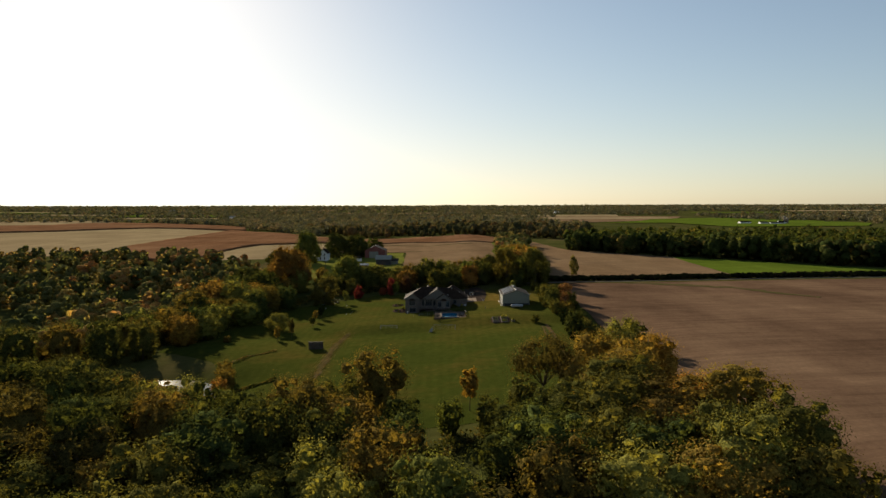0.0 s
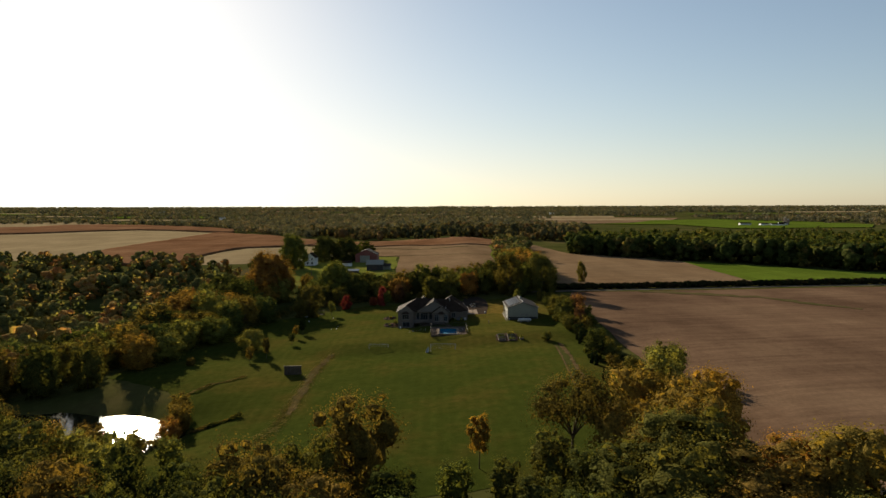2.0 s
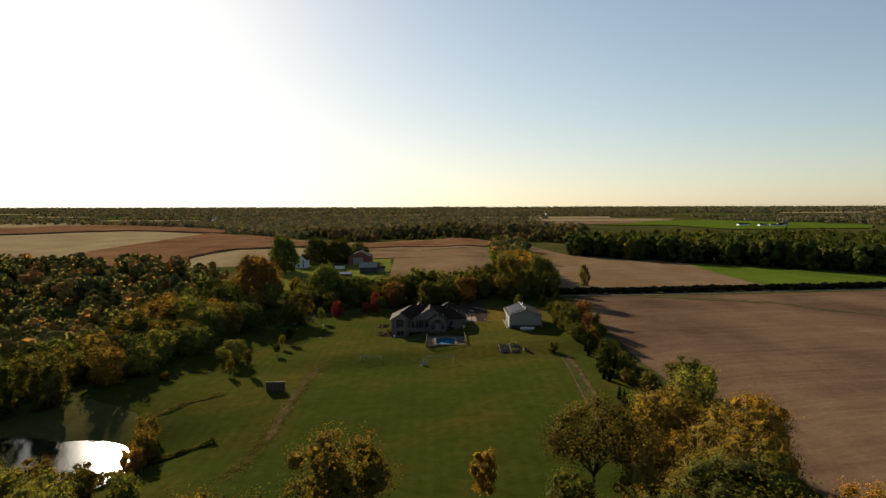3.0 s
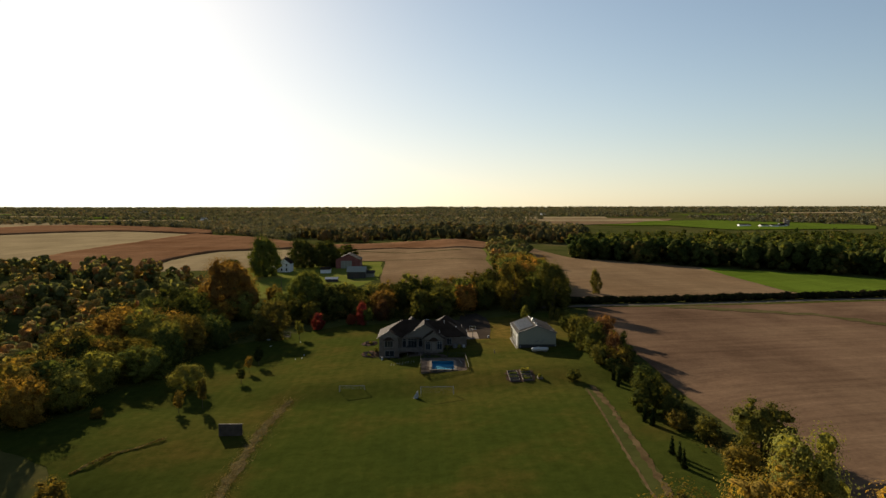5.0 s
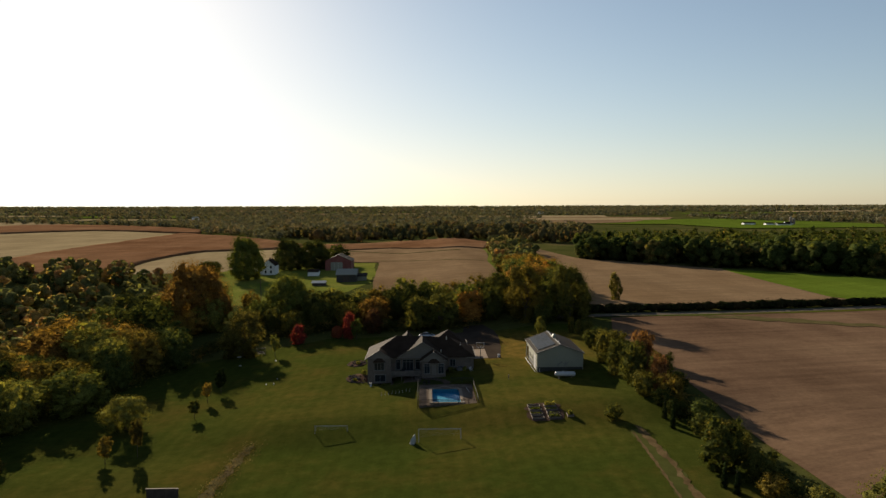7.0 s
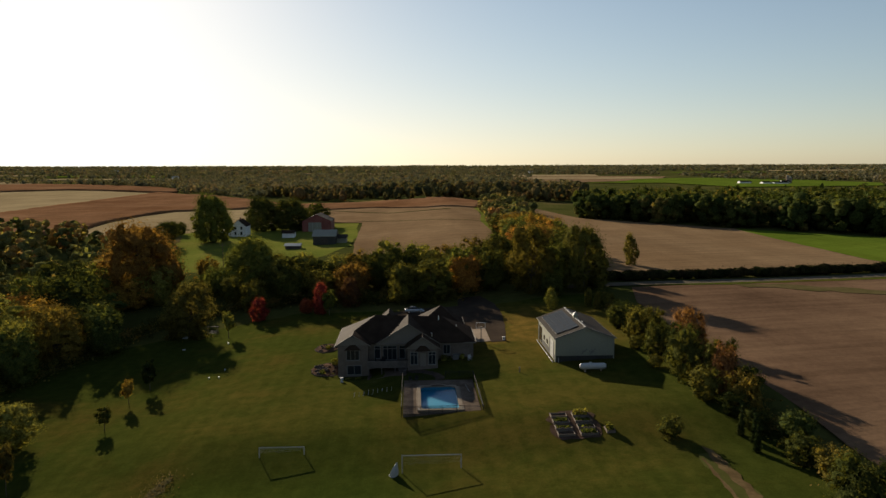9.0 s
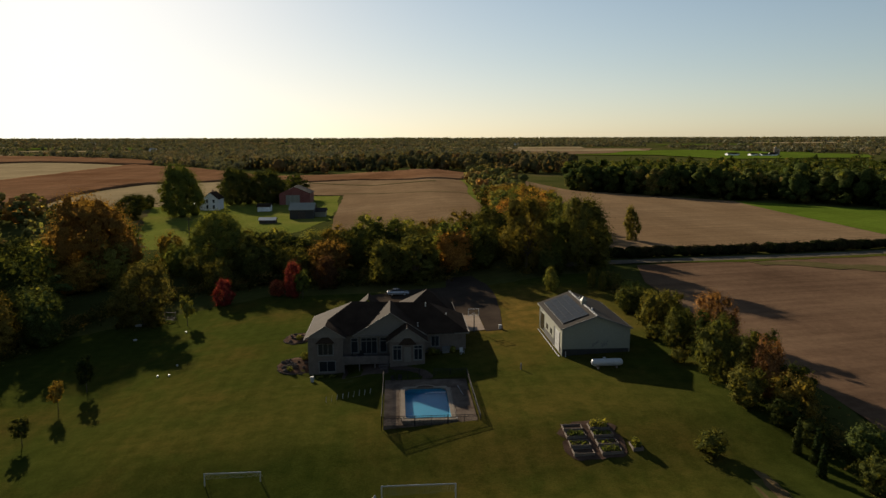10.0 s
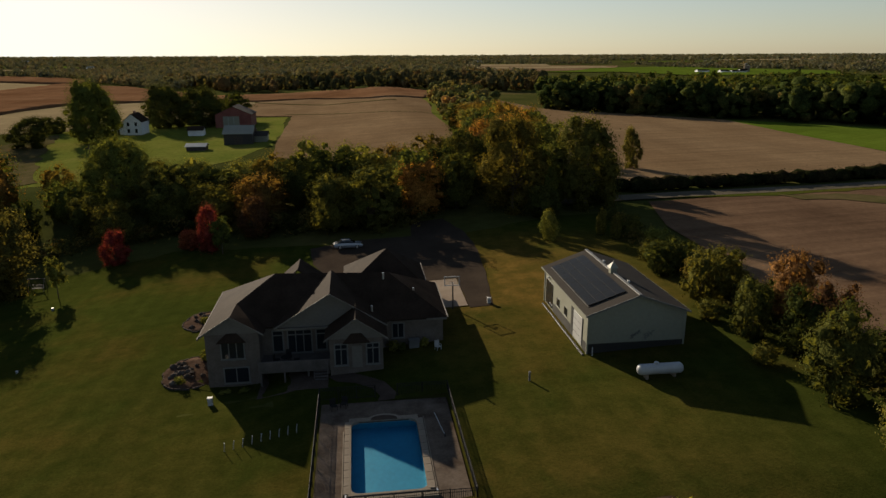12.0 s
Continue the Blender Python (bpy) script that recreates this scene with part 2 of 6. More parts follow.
DECKWOOD = surface("stained_deck_boards", [(0.3, (0.072, 0.062, 0.054)), (0.7, (0.115, 0.096, 0.085))], 1.2, 0.85, fine_scale=10.0)
STEEL_ROOF = surface("grey_metal_roof", [(0.3, (0.041, 0.035, 0.031)), (0.7, (0.050, 0.044, 0.037))], 0.3, 0.7, 0.0, fine=0.35, fine_scale=3.0, spec=0.01)
STEEL_WALL = surface("cream_metal_wall", [(0.3, (0.175, 0.172, 0.128)), (0.7, (0.197, 0.195, 0.146))], 0.3, 0.6, 0.0, fine=0.3, fine_scale=3.0)
BLACKSTEEL = surface("black_painted_metal", [(0.3, (0.012, 0.012, 0.012)), (0.7, (0.022, 0.021, 0.02))], 1.0, 0.7, 0.0, fine_scale=8.0, spec=0.1)
GREYBOX = surface("grey_cabinet_paint", [(0.3, (0.09, 0.088, 0.082)), (0.7, (0.12, 0.117, 0.11))], 1.0, 0.7, fine_scale=6.0)
DARKSTEEL = surface("dark_metal", [(0.3, (0.035, 0.035, 0.035)), (0.7, (0.06, 0.058, 0.055))], 1.0, 0.5, 0.3, fine_scale=8.0)
WAINSCOT = surface("brown_metal_wainscot", [(0.3, (0.014, 0.012, 0.010)), (0.7, (0.021, 0.019, 0.016))], 0.5, 0.6, 0.0, fine_scale=4.0)
WHITEPAINT = surface("white_tank_paint", [(0.3, (0.333, 0.333, 0.324)), (0.7, (0.369, 0.369, 0.360))], 1.5, 0.4, fine=0.3, fine_scale=8.0)
CELLS = surface("solar_cells", [(0.3, (0.008, 0.008, 0.008)), (0.7, (0.013, 0.013, 0.013))], 2.0, 0.3, fine=0.2, fine_scale=6.0, relief=0.02, spec=0.08)
ALU = surface("aluminium", [(0.3, (0.55, 0.55, 0.55)), (0.7, (0.65, 0.65, 0.65))], 2.0, 0.4, 0.9, fine_scale=20.0)
WOOD = surface("weathered_timber", [(0.3, (0.097, 0.074, 0.056)), (0.7, (0.149, 0.119, 0.093))], 1.2, 0.85, fine_scale=12.0, stretch=(1, 4, 4))
DARKWOOD = surface("dark_boards", [(0.3, (0.04, 0.032, 0.027)), (0.7, (0.075, 0.06, 0.05))], 1.2, 0.85, fine_scale=10.0)
SOIL = surface("garden_soil", [(0.3, (0.035, 0.026, 0.02)), (0.7, (0.07, 0.052, 0.038))], 1.5, 0.95, fine_scale=8.0, relief=0.8, depth=0.04)
MULCH = surface("mulch", [(0.3, (0.042, 0.027, 0.019)), (0.7, (0.084, 0.054, 0.039))], 1.0, 0.95, fine_scale=6.0, relief=0.8, depth=0.05)
ROCK = surface("garden_rock", [(0.3, (0.056, 0.043, 0.035)), (0.7, (0.088, 0.075, 0.064))], 1.0, 0.9, fine_scale=5.0, vary=0.2, spec=0.0)
RED = surface("red_barn_boards", [(0.3, (0.140, 0.045, 0.036)), (0.7, (0.203, 0.075, 0.060))], 0.4, 0.8, fine_scale=3.0)
NET = surface("white_net_cord", [(0.3, (0.270, 0.270, 0.248)), (0.7, (0.324, 0.324, 0.297))], 2.0, 0.8)
POOLWALL = surface("pool_liner", [(0.3, (0.015, 0.144, 0.217)), (0.7, (0.020, 0.171, 0.241))], 0.8, 0.5, fine=0.3, fine_scale=3.0)
CARPAINT = surface("silver_car_paint", [(0.3, (0.225, 0.234, 0.248)), (0.7, (0.261, 0.270, 0.284))], 1.0, 0.25, 0.4, fine=0.1)
TYRE = surface("rubber", [(0.3, (0.02, 0.02, 0.02)), (0.7, (0.035, 0.035, 0.035))], 2.0, 0.8)
REDBRICK = surface("clay_bed_edge", [(0.3, (0.2, 0.1, 0.06)), (0.7, (0.3, 0.16, 0.1))], 1.0, 0.9, fine_scale=8.0)


def glass_material(name, tint, rough=0.05):
    m, n, l, b = nodes_of(name)
    b.inputs["Base Color"].default_value = (*tint, 1)
    b.inputs["Roughness"].default_value = rough
    b.inputs["Specular IOR Level"].default_value = 0.35
    bump(n, l, b, noise_node(n, l, 0.8, 2.0), 0.02, 0.02)
    return m


GLASS = glass_material("dark_window_glass", (0.015, 0.017, 0.02))


def water_material(name, clear):
    m, n, l, b = nodes_of(name)
    if clear:
        n.remove(b)
        tp, gl, ms, fr = n.new("ShaderNodeBsdfTransparent"), n.new("ShaderNodeBsdfGlossy"), n.new("ShaderNodeMixShader"), n.new("ShaderNodeFresnel")
        tp.inputs["Color"].default_value = (0.42, 0.8, 0.95, 1)
        gl.inputs["Roughness"].default_value, fr.inputs["IOR"].default_value = 0.05, 1.1
        bp = n.new("ShaderNodeBump")
        bp.inputs["Strength"].default_value, bp.inputs["Distance"].default_value = 0.25, 0.03
        l.new(noise_node(n, l, 2.2, 3.0, 0.6, coord="World"), bp.inputs["Height"])
        l.new(bp.outputs["Normal"], gl.inputs["Normal"])
        weak = n.new("ShaderNodeMath")
        weak.operation = "MULTIPLY"
        weak.inputs[1].default_value = 0.07
        l.new(fr.outputs[0], weak.inputs[0])
        l.new(weak.outputs[0], ms.inputs["Fac"])
        l.new(tp.outputs[0], ms.inputs[1])
        l.new(gl.outputs[0], ms.inputs[2])
        l.new(ms.outputs[0], n["Material Output"].inputs["Surface"])
    else:
        b.inputs["Base Color"].default_value = (0.016, 0.018, 0.010, 1)
        b.inputs["Roughness"].default_value = 0.09
        b.inputs["IOR"].default_value = 1.33
        bump(n, l, b, noise_node(n, l, 1.6, 3.0, 0.6, coord="World"), 0.18, 0.05)
    return m


def clear_material(name):
    m, n, l, b = nodes_of(name)
    n.remove(b)
    tp, gl, ms = n.new("ShaderNodeBsdfTransparent"), n.new("ShaderNodeBsdfGlossy"), n.new("ShaderNodeMixShader")
    ms.inputs["Fac"].default_value, gl.inputs["Roughness"].default_value = 0.06, 0.1
    l.new(tp.outputs[0], ms.inputs[1])
    l.new(gl.outputs[0], ms.inputs[2])
    l.new(ms.outputs[0], n["Material Output"].inputs["Surface"])
    return m


CLEAR = clear_material("clear_acrylic")
PONDWATER, POOLWATER = water_material("pond_water", False), water_material("pool_water", True)
GREEN_STOPS = [(0.1, (0.063, 0.081, 0.026)), (0.45, (0.112, 0.128, 0.031)), (0.8, (0.189, 0.184, 0.046))]
GOLD_STOPS = [(0.1, (0.116, 0.096, 0.023)), (0.5, (0.194, 0.140, 0.033)), (0.9, (0.270, 0.166, 0.036))]
RUST_STOPS = [(0.1, (0.15, 0.096, 0.032)), (0.5, (0.25, 0.140, 0.040)), (0.9, (0.33, 0.172, 0.046))]
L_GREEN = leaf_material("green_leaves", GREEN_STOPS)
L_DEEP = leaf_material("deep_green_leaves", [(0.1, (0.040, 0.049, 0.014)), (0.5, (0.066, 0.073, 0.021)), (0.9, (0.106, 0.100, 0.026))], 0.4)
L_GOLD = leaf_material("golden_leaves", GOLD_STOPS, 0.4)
# golden leaves copied a third darker: near trees' shade put into the colour
L_DARKGOLD = leaf_material("darkened_gold_leaves", [(0.1, (0.075, 0.064, 0.020)), (0.5, (0.129, 0.097, 0.025)), (0.9, (0.186, 0.122, 0.032))], 0.4)
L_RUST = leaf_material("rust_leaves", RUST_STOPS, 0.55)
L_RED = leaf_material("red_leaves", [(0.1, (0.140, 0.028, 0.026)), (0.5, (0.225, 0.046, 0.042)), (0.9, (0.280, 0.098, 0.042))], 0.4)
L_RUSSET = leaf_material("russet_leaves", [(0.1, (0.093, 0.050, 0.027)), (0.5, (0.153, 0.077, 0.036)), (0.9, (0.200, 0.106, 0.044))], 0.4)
# olive leaves lightened: sun missing on the overshadowed tree, put into colour
L_PALE = leaf_material("lightened_olive_leaves", [(0.1, (0.125, 0.112, 0.034)), (0.5, (0.190, 0.158, 0.044)), (0.9, (0.250, 0.195, 0.056))], 0.55)
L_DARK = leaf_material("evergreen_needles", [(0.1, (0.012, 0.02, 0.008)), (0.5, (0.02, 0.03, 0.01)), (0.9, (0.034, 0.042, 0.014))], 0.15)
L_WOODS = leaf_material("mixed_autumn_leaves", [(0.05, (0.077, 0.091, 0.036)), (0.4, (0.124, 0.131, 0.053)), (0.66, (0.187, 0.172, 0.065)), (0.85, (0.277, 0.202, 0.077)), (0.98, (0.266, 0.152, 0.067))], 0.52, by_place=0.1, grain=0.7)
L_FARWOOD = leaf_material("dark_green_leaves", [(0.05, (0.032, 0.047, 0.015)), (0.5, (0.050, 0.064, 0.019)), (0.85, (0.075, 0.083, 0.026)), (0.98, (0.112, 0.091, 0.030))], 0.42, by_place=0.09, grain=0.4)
# leaves paled and greyed: distance haze is put into this colour
L_HORIZON = leaf_material("far_hazed_leaves", [(0.05, (0.088, 0.094, 0.066)), (0.5, (0.118, 0.119, 0.082)), (0.85, (0.155, 0.138, 0.091)), (0.98, (0.174, 0.132, 0.088))], 0.22, by_place=0.04, spread=0.06, grain=0.15)
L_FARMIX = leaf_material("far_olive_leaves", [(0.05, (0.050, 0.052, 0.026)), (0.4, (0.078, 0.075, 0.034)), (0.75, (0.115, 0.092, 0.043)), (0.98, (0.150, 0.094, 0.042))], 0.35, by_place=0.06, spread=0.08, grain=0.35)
# near-black leaves: the ditch bank's shadow is put into the colour
L_HEDGE = leaf_material("shaded_ditch_growth", [(0.1, (0.011, 0.013, 0.006)), (0.5, (0.015, 0.018, 0.007)), (0.9, (0.028, 0.022, 0.011))], 0.15, by_place=0.3)
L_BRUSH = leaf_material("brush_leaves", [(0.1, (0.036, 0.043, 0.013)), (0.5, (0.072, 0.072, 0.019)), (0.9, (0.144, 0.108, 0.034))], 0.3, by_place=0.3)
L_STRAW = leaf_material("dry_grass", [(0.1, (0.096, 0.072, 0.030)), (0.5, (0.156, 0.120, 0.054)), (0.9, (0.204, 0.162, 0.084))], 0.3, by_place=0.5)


# ---- mesh helpers ----
def root_of(ob):
    while ob.parent:
        ob = ob.parent
    return ob


def part(name, bm, material, parent, label=""):
    """Link a bmesh, given in world places, as one mesh under a thing or a part."""
    me = bpy.data.meshes.new(name)
    bmesh.ops.recalc_face_normals(bm, faces=bm.faces)
    if parent is not None:
        bm.transform(Matrix.Translation(-root_of(parent).location))
    bm.to_mesh(me)
    bm.free()
    me.materials.append(material)
    ob = new(name, me)
    ob.parent = parent
    return tagged(ob, label)


def piece(name, me, parent, m):
    """A small piece on shared mesh data, at a world pose."""
    ob = new(name, me)
    ob.parent = parent
    ob.matrix_basis = Matrix.Translation(-root_of(parent).location) @ m
    return ob


def thing(name, at, label, category, group="", kind=""):
    ob = new(name)
    ob.empty_display_size = 0.3
    ob.location = at
    return tagged(ob, label, category, group, kind)


def box(bm, x0, y0, z0, x1, y1, z1, bevel=0.0, m=None):
    vs = [bm.verts.new((x, y, z)) for x in (x0, x1) for y in (y0, y1) for z in (z0, z1)]
    fs = [bm.faces.new([vs[k] for k in q]) for q in ((0, 1, 3, 2), (4, 6, 7, 5), (0, 4, 5, 1), (2, 3, 7, 6), (0, 2, 6, 4), (1, 5, 7, 3))]
    if bevel:
        es = list({e for f in fs for e in f.edges})
        r = bmesh.ops.bevel(bm, geom=es, offset=bevel, segments=1, affect="EDGES")
        vs = list({v for f in r["faces"] for v in f.verts} | {v for v in vs if v.is_valid})
    if m is not None:
        bmesh.ops.transform(bm, matrix=m, verts=vs)
    return vs


def new_box(x0, y0, z0, x1, y1, z1, bevel=0.0, m=None):
    bm = bmesh.new()
    box(bm, x0, y0, z0, x1, y1, z1, bevel, m)
    return bm


def slab(bm, pts, thick):
    """A sheet with thickness: the corners of its top, and the depth below."""
    top = [bm.verts.new(p) for p in pts]
    low = [bm.verts.new((p[0], p[1], p[2] - thick)) for p in pts]
    bm.faces.new(top)
    bm.faces.new(low[::-1])
    for k in range(len(pts)):
        j = (k + 1) % len(pts)
        bm.faces.new((top[k], low[k], low[j], top[j]))


def tube(bm, a, b, r0, r1=None, sides=8, cap=True):
    r1 = r0 if r1 is None else r1
    a, b = Vector(a), Vector(b)
    q = (b - a).to_track_quat("Z", "Y")
    rings = []
    for p, r in ((a, r0), (b, r1)):
        rings.append([bm.verts.new(p + q @ Vector((r * math.cos(k * math.tau / sides), r * math.sin(k * math.tau / sides), 0))) for k in range(sides)])
    for k in range(sides):
        j = (k + 1) % sides
        bm.faces.new((rings[0][k], rings[0][j], rings[1][j], rings[1][k]))
    if cap:
        bm.faces.new(rings[0][::-1])
        bm.faces.new(rings[1])


def sm(a, b, v):
    u = min(1.0, max(0.0, (v - a) / (b - a)))
    return u * u * (3 - 2 * u)


# ---- the lie of the land ----
def ground_z(x, y):
    z = 2.8 * math.tanh((x - 3) / 35)
    z -= 1.6 * (1 - sm(220, 237, y)) * (1 - sm(46, 74, x))
    z += 3.2 * sm(300, 420, y) * (1 - sm(20, 60, x))
    z -= 5.5 * math.exp(-(((x + 82) / 36) ** 2 + ((y - 165) / 20) ** 2))
    z -= 2.0 * sm(25, 52, -x) * sm(212, 238, y) * (1 - sm(290, 350, y))
    z -= 4.5 * sm(72, 125, -x) * sm(165, 215, y) * (1 - sm(390, 470, y)) * (1 - sm(330, 420, -x))
    if -140 < x < -35 and 120 < y < 215:
        z += 1.1 * noise.noise(Vector((x / 9, y / 9, 2))) * math.exp(-(((x + 82) / 34) ** 2 + ((y - 165) / 22) ** 2))
    z -= 1.1 * math.exp(-((x + 11) / 4.5) ** 4 - ((y - 259.5) / 3.2) ** 2)
    d = math.hypot(x, y - 100)
    z += 26 * sm(900, 4700, d)
    return z


def steps(lo, hi, near_lo, near_hi, fine, grow):
    """Grid lines: evenly fine between near_lo and near_hi, then wider and wider."""
    out = list(np.arange(near_lo, near_hi + 0.1, fine))
    s, v = fine, near_hi
    while v < hi:
        s *= grow
        v += s
        out.append(min(v, hi))
    s, v = fine, near_lo
    while v > lo:
        s *= grow
        v -= s
        out.insert(0, max(v, lo))
    return out


def ground_sheet():
    xs, ys = steps(-4300, 4300, -130, 80, 2.0, 1.06), steps(-300, 4900, 40, 330, 2.0, 1.06)
    verts = [(x, y, ground_z(x, y) - (2.6 if -2.6 < x < 8.6 and 234 <= y < 251.6 else 0)) for y in ys for x in xs]
    w = len(xs)
    faces = [(j * w + i, j * w + i + 1, (j + 1) * w + i + 1, (j + 1) * w + i) for j in range(len(ys) - 1) for i in range(w - 1)]
    me = bpy.data.meshes.new("ground")
    me.from_pydata(verts, [], faces)
    me.materials.append(ROUGH)
    me.shade_smooth()
    return tagged(new("ground", me), "rough grass and earth rolling out to the horizon", "ground", kind="structure")


from mathutils.geometry import delaunay_2d_cdt


def inside(p, poly):
    x, y = p
    hit = False
    for k in range(len(poly)):
        (x0, y0), (x1, y1) = poly[k - 1], poly[k]
        if (y0 > y) != (y1 > y) and x < (x1 - x0) * (y - y0) / (y1 - y0) + x0:
            hit = not hit
    return hit


def ragged(poly, step, amount, seed=0):
    """The outline with points every step metres, shifted a little."""
    rnd, out = random.Random(seed), []
    for k in range(len(poly)):
        a, b = Vector(poly[k]), Vector(poly[(k + 1) % len(poly)])
        count = max(1, int((b - a).length / step))
        for i in range(count):
            p = a.lerp(b, i / count)
            out.append((p.x + rnd.uniform(-amount, amount), p.y + rnd.uniform(-amount, amount)))
    return out


def draped(name, poly, step, lift, material, label, category, skirt=0.0, rough=0.0, seed=0, hole=None):
    """A patch of land that follows the ground, lifted a little; skirt closes its sides down to the ground."""
    rnd = random.Random(seed)
    xs, ys = [p[0] for p in poly], [p[1] for p in poly]
    pts, edges = [Vector(p) for p in poly], [(k, (k + 1) % len(poly)) for k in range(len(poly))]
    y = min(ys) + step / 2
    while y < max(ys):
        x = min(xs) + step / 2
        while x < max(xs):
            q = (x + rnd.uniform(-0.2, 0.2) * step, y + rnd.uniform(-0.2, 0.2) * step)
            if inside(q, poly):
                pts.append(Vector(q))
            x += step
        y += step
    if hole:
        pts = [p for p in pts if not inside(p, hole)]
        edges += [(len(pts) + k, len(pts) + (k + 1) % len(hole)) for k in range(len(hole))]
        pts += [Vector(p) for p in hole]
    v2, e2, f2, *_ = delaunay_2d_cdt(pts, edges, [], 0, 0.001)
    bm = bmesh.new()
    vs = [bm.verts.new((v.x, v.y, ground_z(v.x, v.y) + lift + rnd.uniform(-rough, rough))) for v in v2]
    for f in f2:
        c = sum((v2[k] for k in f), Vector((0, 0))) / len(f)
        if inside(c, poly) and not (hole and inside(c, hole)):
            bm.faces.new([vs[k] for k in f])
    bmesh.ops.delete(bm, geom=[v for v in bm.verts if not v.link_faces], context="VERTS")
    if skirt:
        border = [e for e in bm.edges if e.is_boundary]
        r = bmesh.ops.extrude_edge_only(bm, edges=border)
        for v in r["geom"]:
            if isinstance(v, bmesh.types.BMVert):
                v.co.z -= skirt
    for f in bm.faces:
        f.smooth = True
    ob = part(name, bm, material, None)
    return tagged(ob, label, category, kind="structure")


ground_sheet()
LAWN_EDGE = [(-62, 126), (-57, 150), (-54, 160), (-57, 178), (-66, 192), (-88, 206), (-86, 236), (-74, 262), (-66, 290), (-46, 306), (-30, 312), (-10, 309), (8, 305), (22, 306), (36, 312), (46, 312), (47, 290), (46, 262), (45, 235), (45, 205), (44, 176), (40, 150), (20, 128), (-8, 124), (-30, 126)]
draped("lawn", ragged(LAWN_EDGE, 3, 0.5), 2.5, 0.05, LAWN, "mown green lawn with dry patches sloping gently", "lawn", hole=[(-2.6, 236.5), (8.6, 236.5), (8.6, 251.6), (-2.6, 251.6)])
draped("farm_lawn", ragged([(-122, 492), (-108, 400), (-95, 372), (-66, 372), (-34, 400), (-27, 430), (-27.5, 470), (-33, 545), (-60, 548), (-112, 530)], 8, 1), 8, 0.1, PASTURE, "mown green farmyard lawn beside a white farmhouse", "lawn")
draped("rough_patch", ragged([(-122, 478), (-114, 482), (-104, 440), (-92, 405), (-80, 378), (-98, 366), (-112, 402), (-122, 440)], 6, 1.6), 6, 0.2, WATERWAY, "rough brown unmown grass beside a farmyard lawn", "verge")
draped("ploughed_field", ragged([(52, -200), (52, 60), (51, 150), (51, 230), (50, 262), (52, 300), (57, 318.6), (82, 321), (117, 324.5), (150, 330), (182, 333.5), (300, 345), (700, 392), (700, -200)], 10, 0.4), 7, 0.2, TILLED, "broad brown tilled field with faint drill rows", "field")
draped("verge", ragged([(58, 321.2), (97, 323.7), (131, 328.5), (182, 335.5), (300, 347.4), (300, 344.6), (182, 333), (117, 323.6), (84, 320)], 4, 0.5), 4, 0.26, LAWN, "green grass verge between road and field", "verge")
draped("grass_waterway", ragged([(84, 320.4), (97, 319.4), (110, 312.6), (120, 306.6), (129, 302), (137, 292.5), (142, 281), (152, 268), (150, 265.6), (139, 277.5), (133, 288), (126, 297.6), (116, 301.8), (107, 305.8), (97, 311.5), (88, 316)], 3, 1.6), 4, 0.3, WATERWAY, "thin grassed waterway curving through the tilled field", "verge")
draped("driveway", ragged([(9.2, 283), (14.1, 283), (14.1, 271.6), (16.9, 271.4), (18.4, 284), (19.3, 297), (19, 306), (16.5, 316.5), (10.5, 316), (10, 307), (0, 308), (-7, 306), (-6, 297), (-1, 282.2), (9.2, 282.2)], 2, 0.1), 2.5, 0.09, ASPHALT, "dark asphalt driveway running from the garage to the road", "driveway")
draped("concrete_pad", [(10.3, 272.4), (14.0, 272.2), (14.05, 282.6), (10.3, 282.8)], 2, 0.14, CONCRETE, "pale concrete pad beside the house", "pad")
draped("walkway", ragged([(-2.4, 258.0), (-1.4, 256.6), (0.4, 255.8), (2.0, 254.2), (2.6, 252.6), (2.4, 251.65), (3.9, 251.65), (4.1, 252.8), (3.2, 255.2), (1.2, 257.2), (0.2, 258.0)], 1.0, 0.04), 1.0, 0.12, PAVER, "curved concrete walk from the house to the pool gate", "walkway")
draped("worn_strip", ragged([(32.8, 220.5), (35.2, 221), (35.0, 206), (34.1, 192), (33.2, 179), (32.3, 167), (31.6, 155), (28.6, 155), (29.4, 168), (30.0, 179), (31.0, 192), (32.2, 207)], 1.5, 0.35), 2, 0.09, ROUGH, "strip of thin dry grass along the lawn", "track")
draped("bare_rut", ragged([(33.9, 222.4), (35.1, 221.6), (34.9, 206), (34.0, 192), (33.2, 179), (32.3, 167), (31.6, 155), (30.8, 155), (31.4, 167), (32.2, 179), (33.1, 192), (34.0, 206)], 0.9, 0.34), 1.5, 0.125, DIRT, "rut of bare pale earth along the lawn", "track")
draped("bare_rut", ragged([(32.7, 219.5), (33.1, 219.3), (32.5, 207), (31.4, 192), (30.4, 179), (29.8, 168), (29.2, 156), (28.8, 156), (29.4, 168), (30.0, 179), (31.0, 192), (32.1, 207)], 1.0, 0.15), 1.5, 0.125, DIRT, "narrow rut of bare earth beside the lawn", "track")
draped("dry_bank", ragged([(-32.6, 224), (-31.0, 226.4), (-31.9, 212), (-31.9, 200), (-31.8, 186), (-32, 172), (-33.4, 172), (-33.5, 186), (-33.7, 200), (-33.4, 212)], 1.3, 0.6), 1.6, 0.08, WATERWAY, "bank of dry unmown grass across the lawn", "verge")
draped("bed_earth", ragged([(17.0, 226.6), (23.0, 226.2), (23.2, 233.0), (17.2, 233.6)], 1.0, 0.5), 1.2, 0.1, MULCH, "bare reddish earth round the garden beds", "earth")
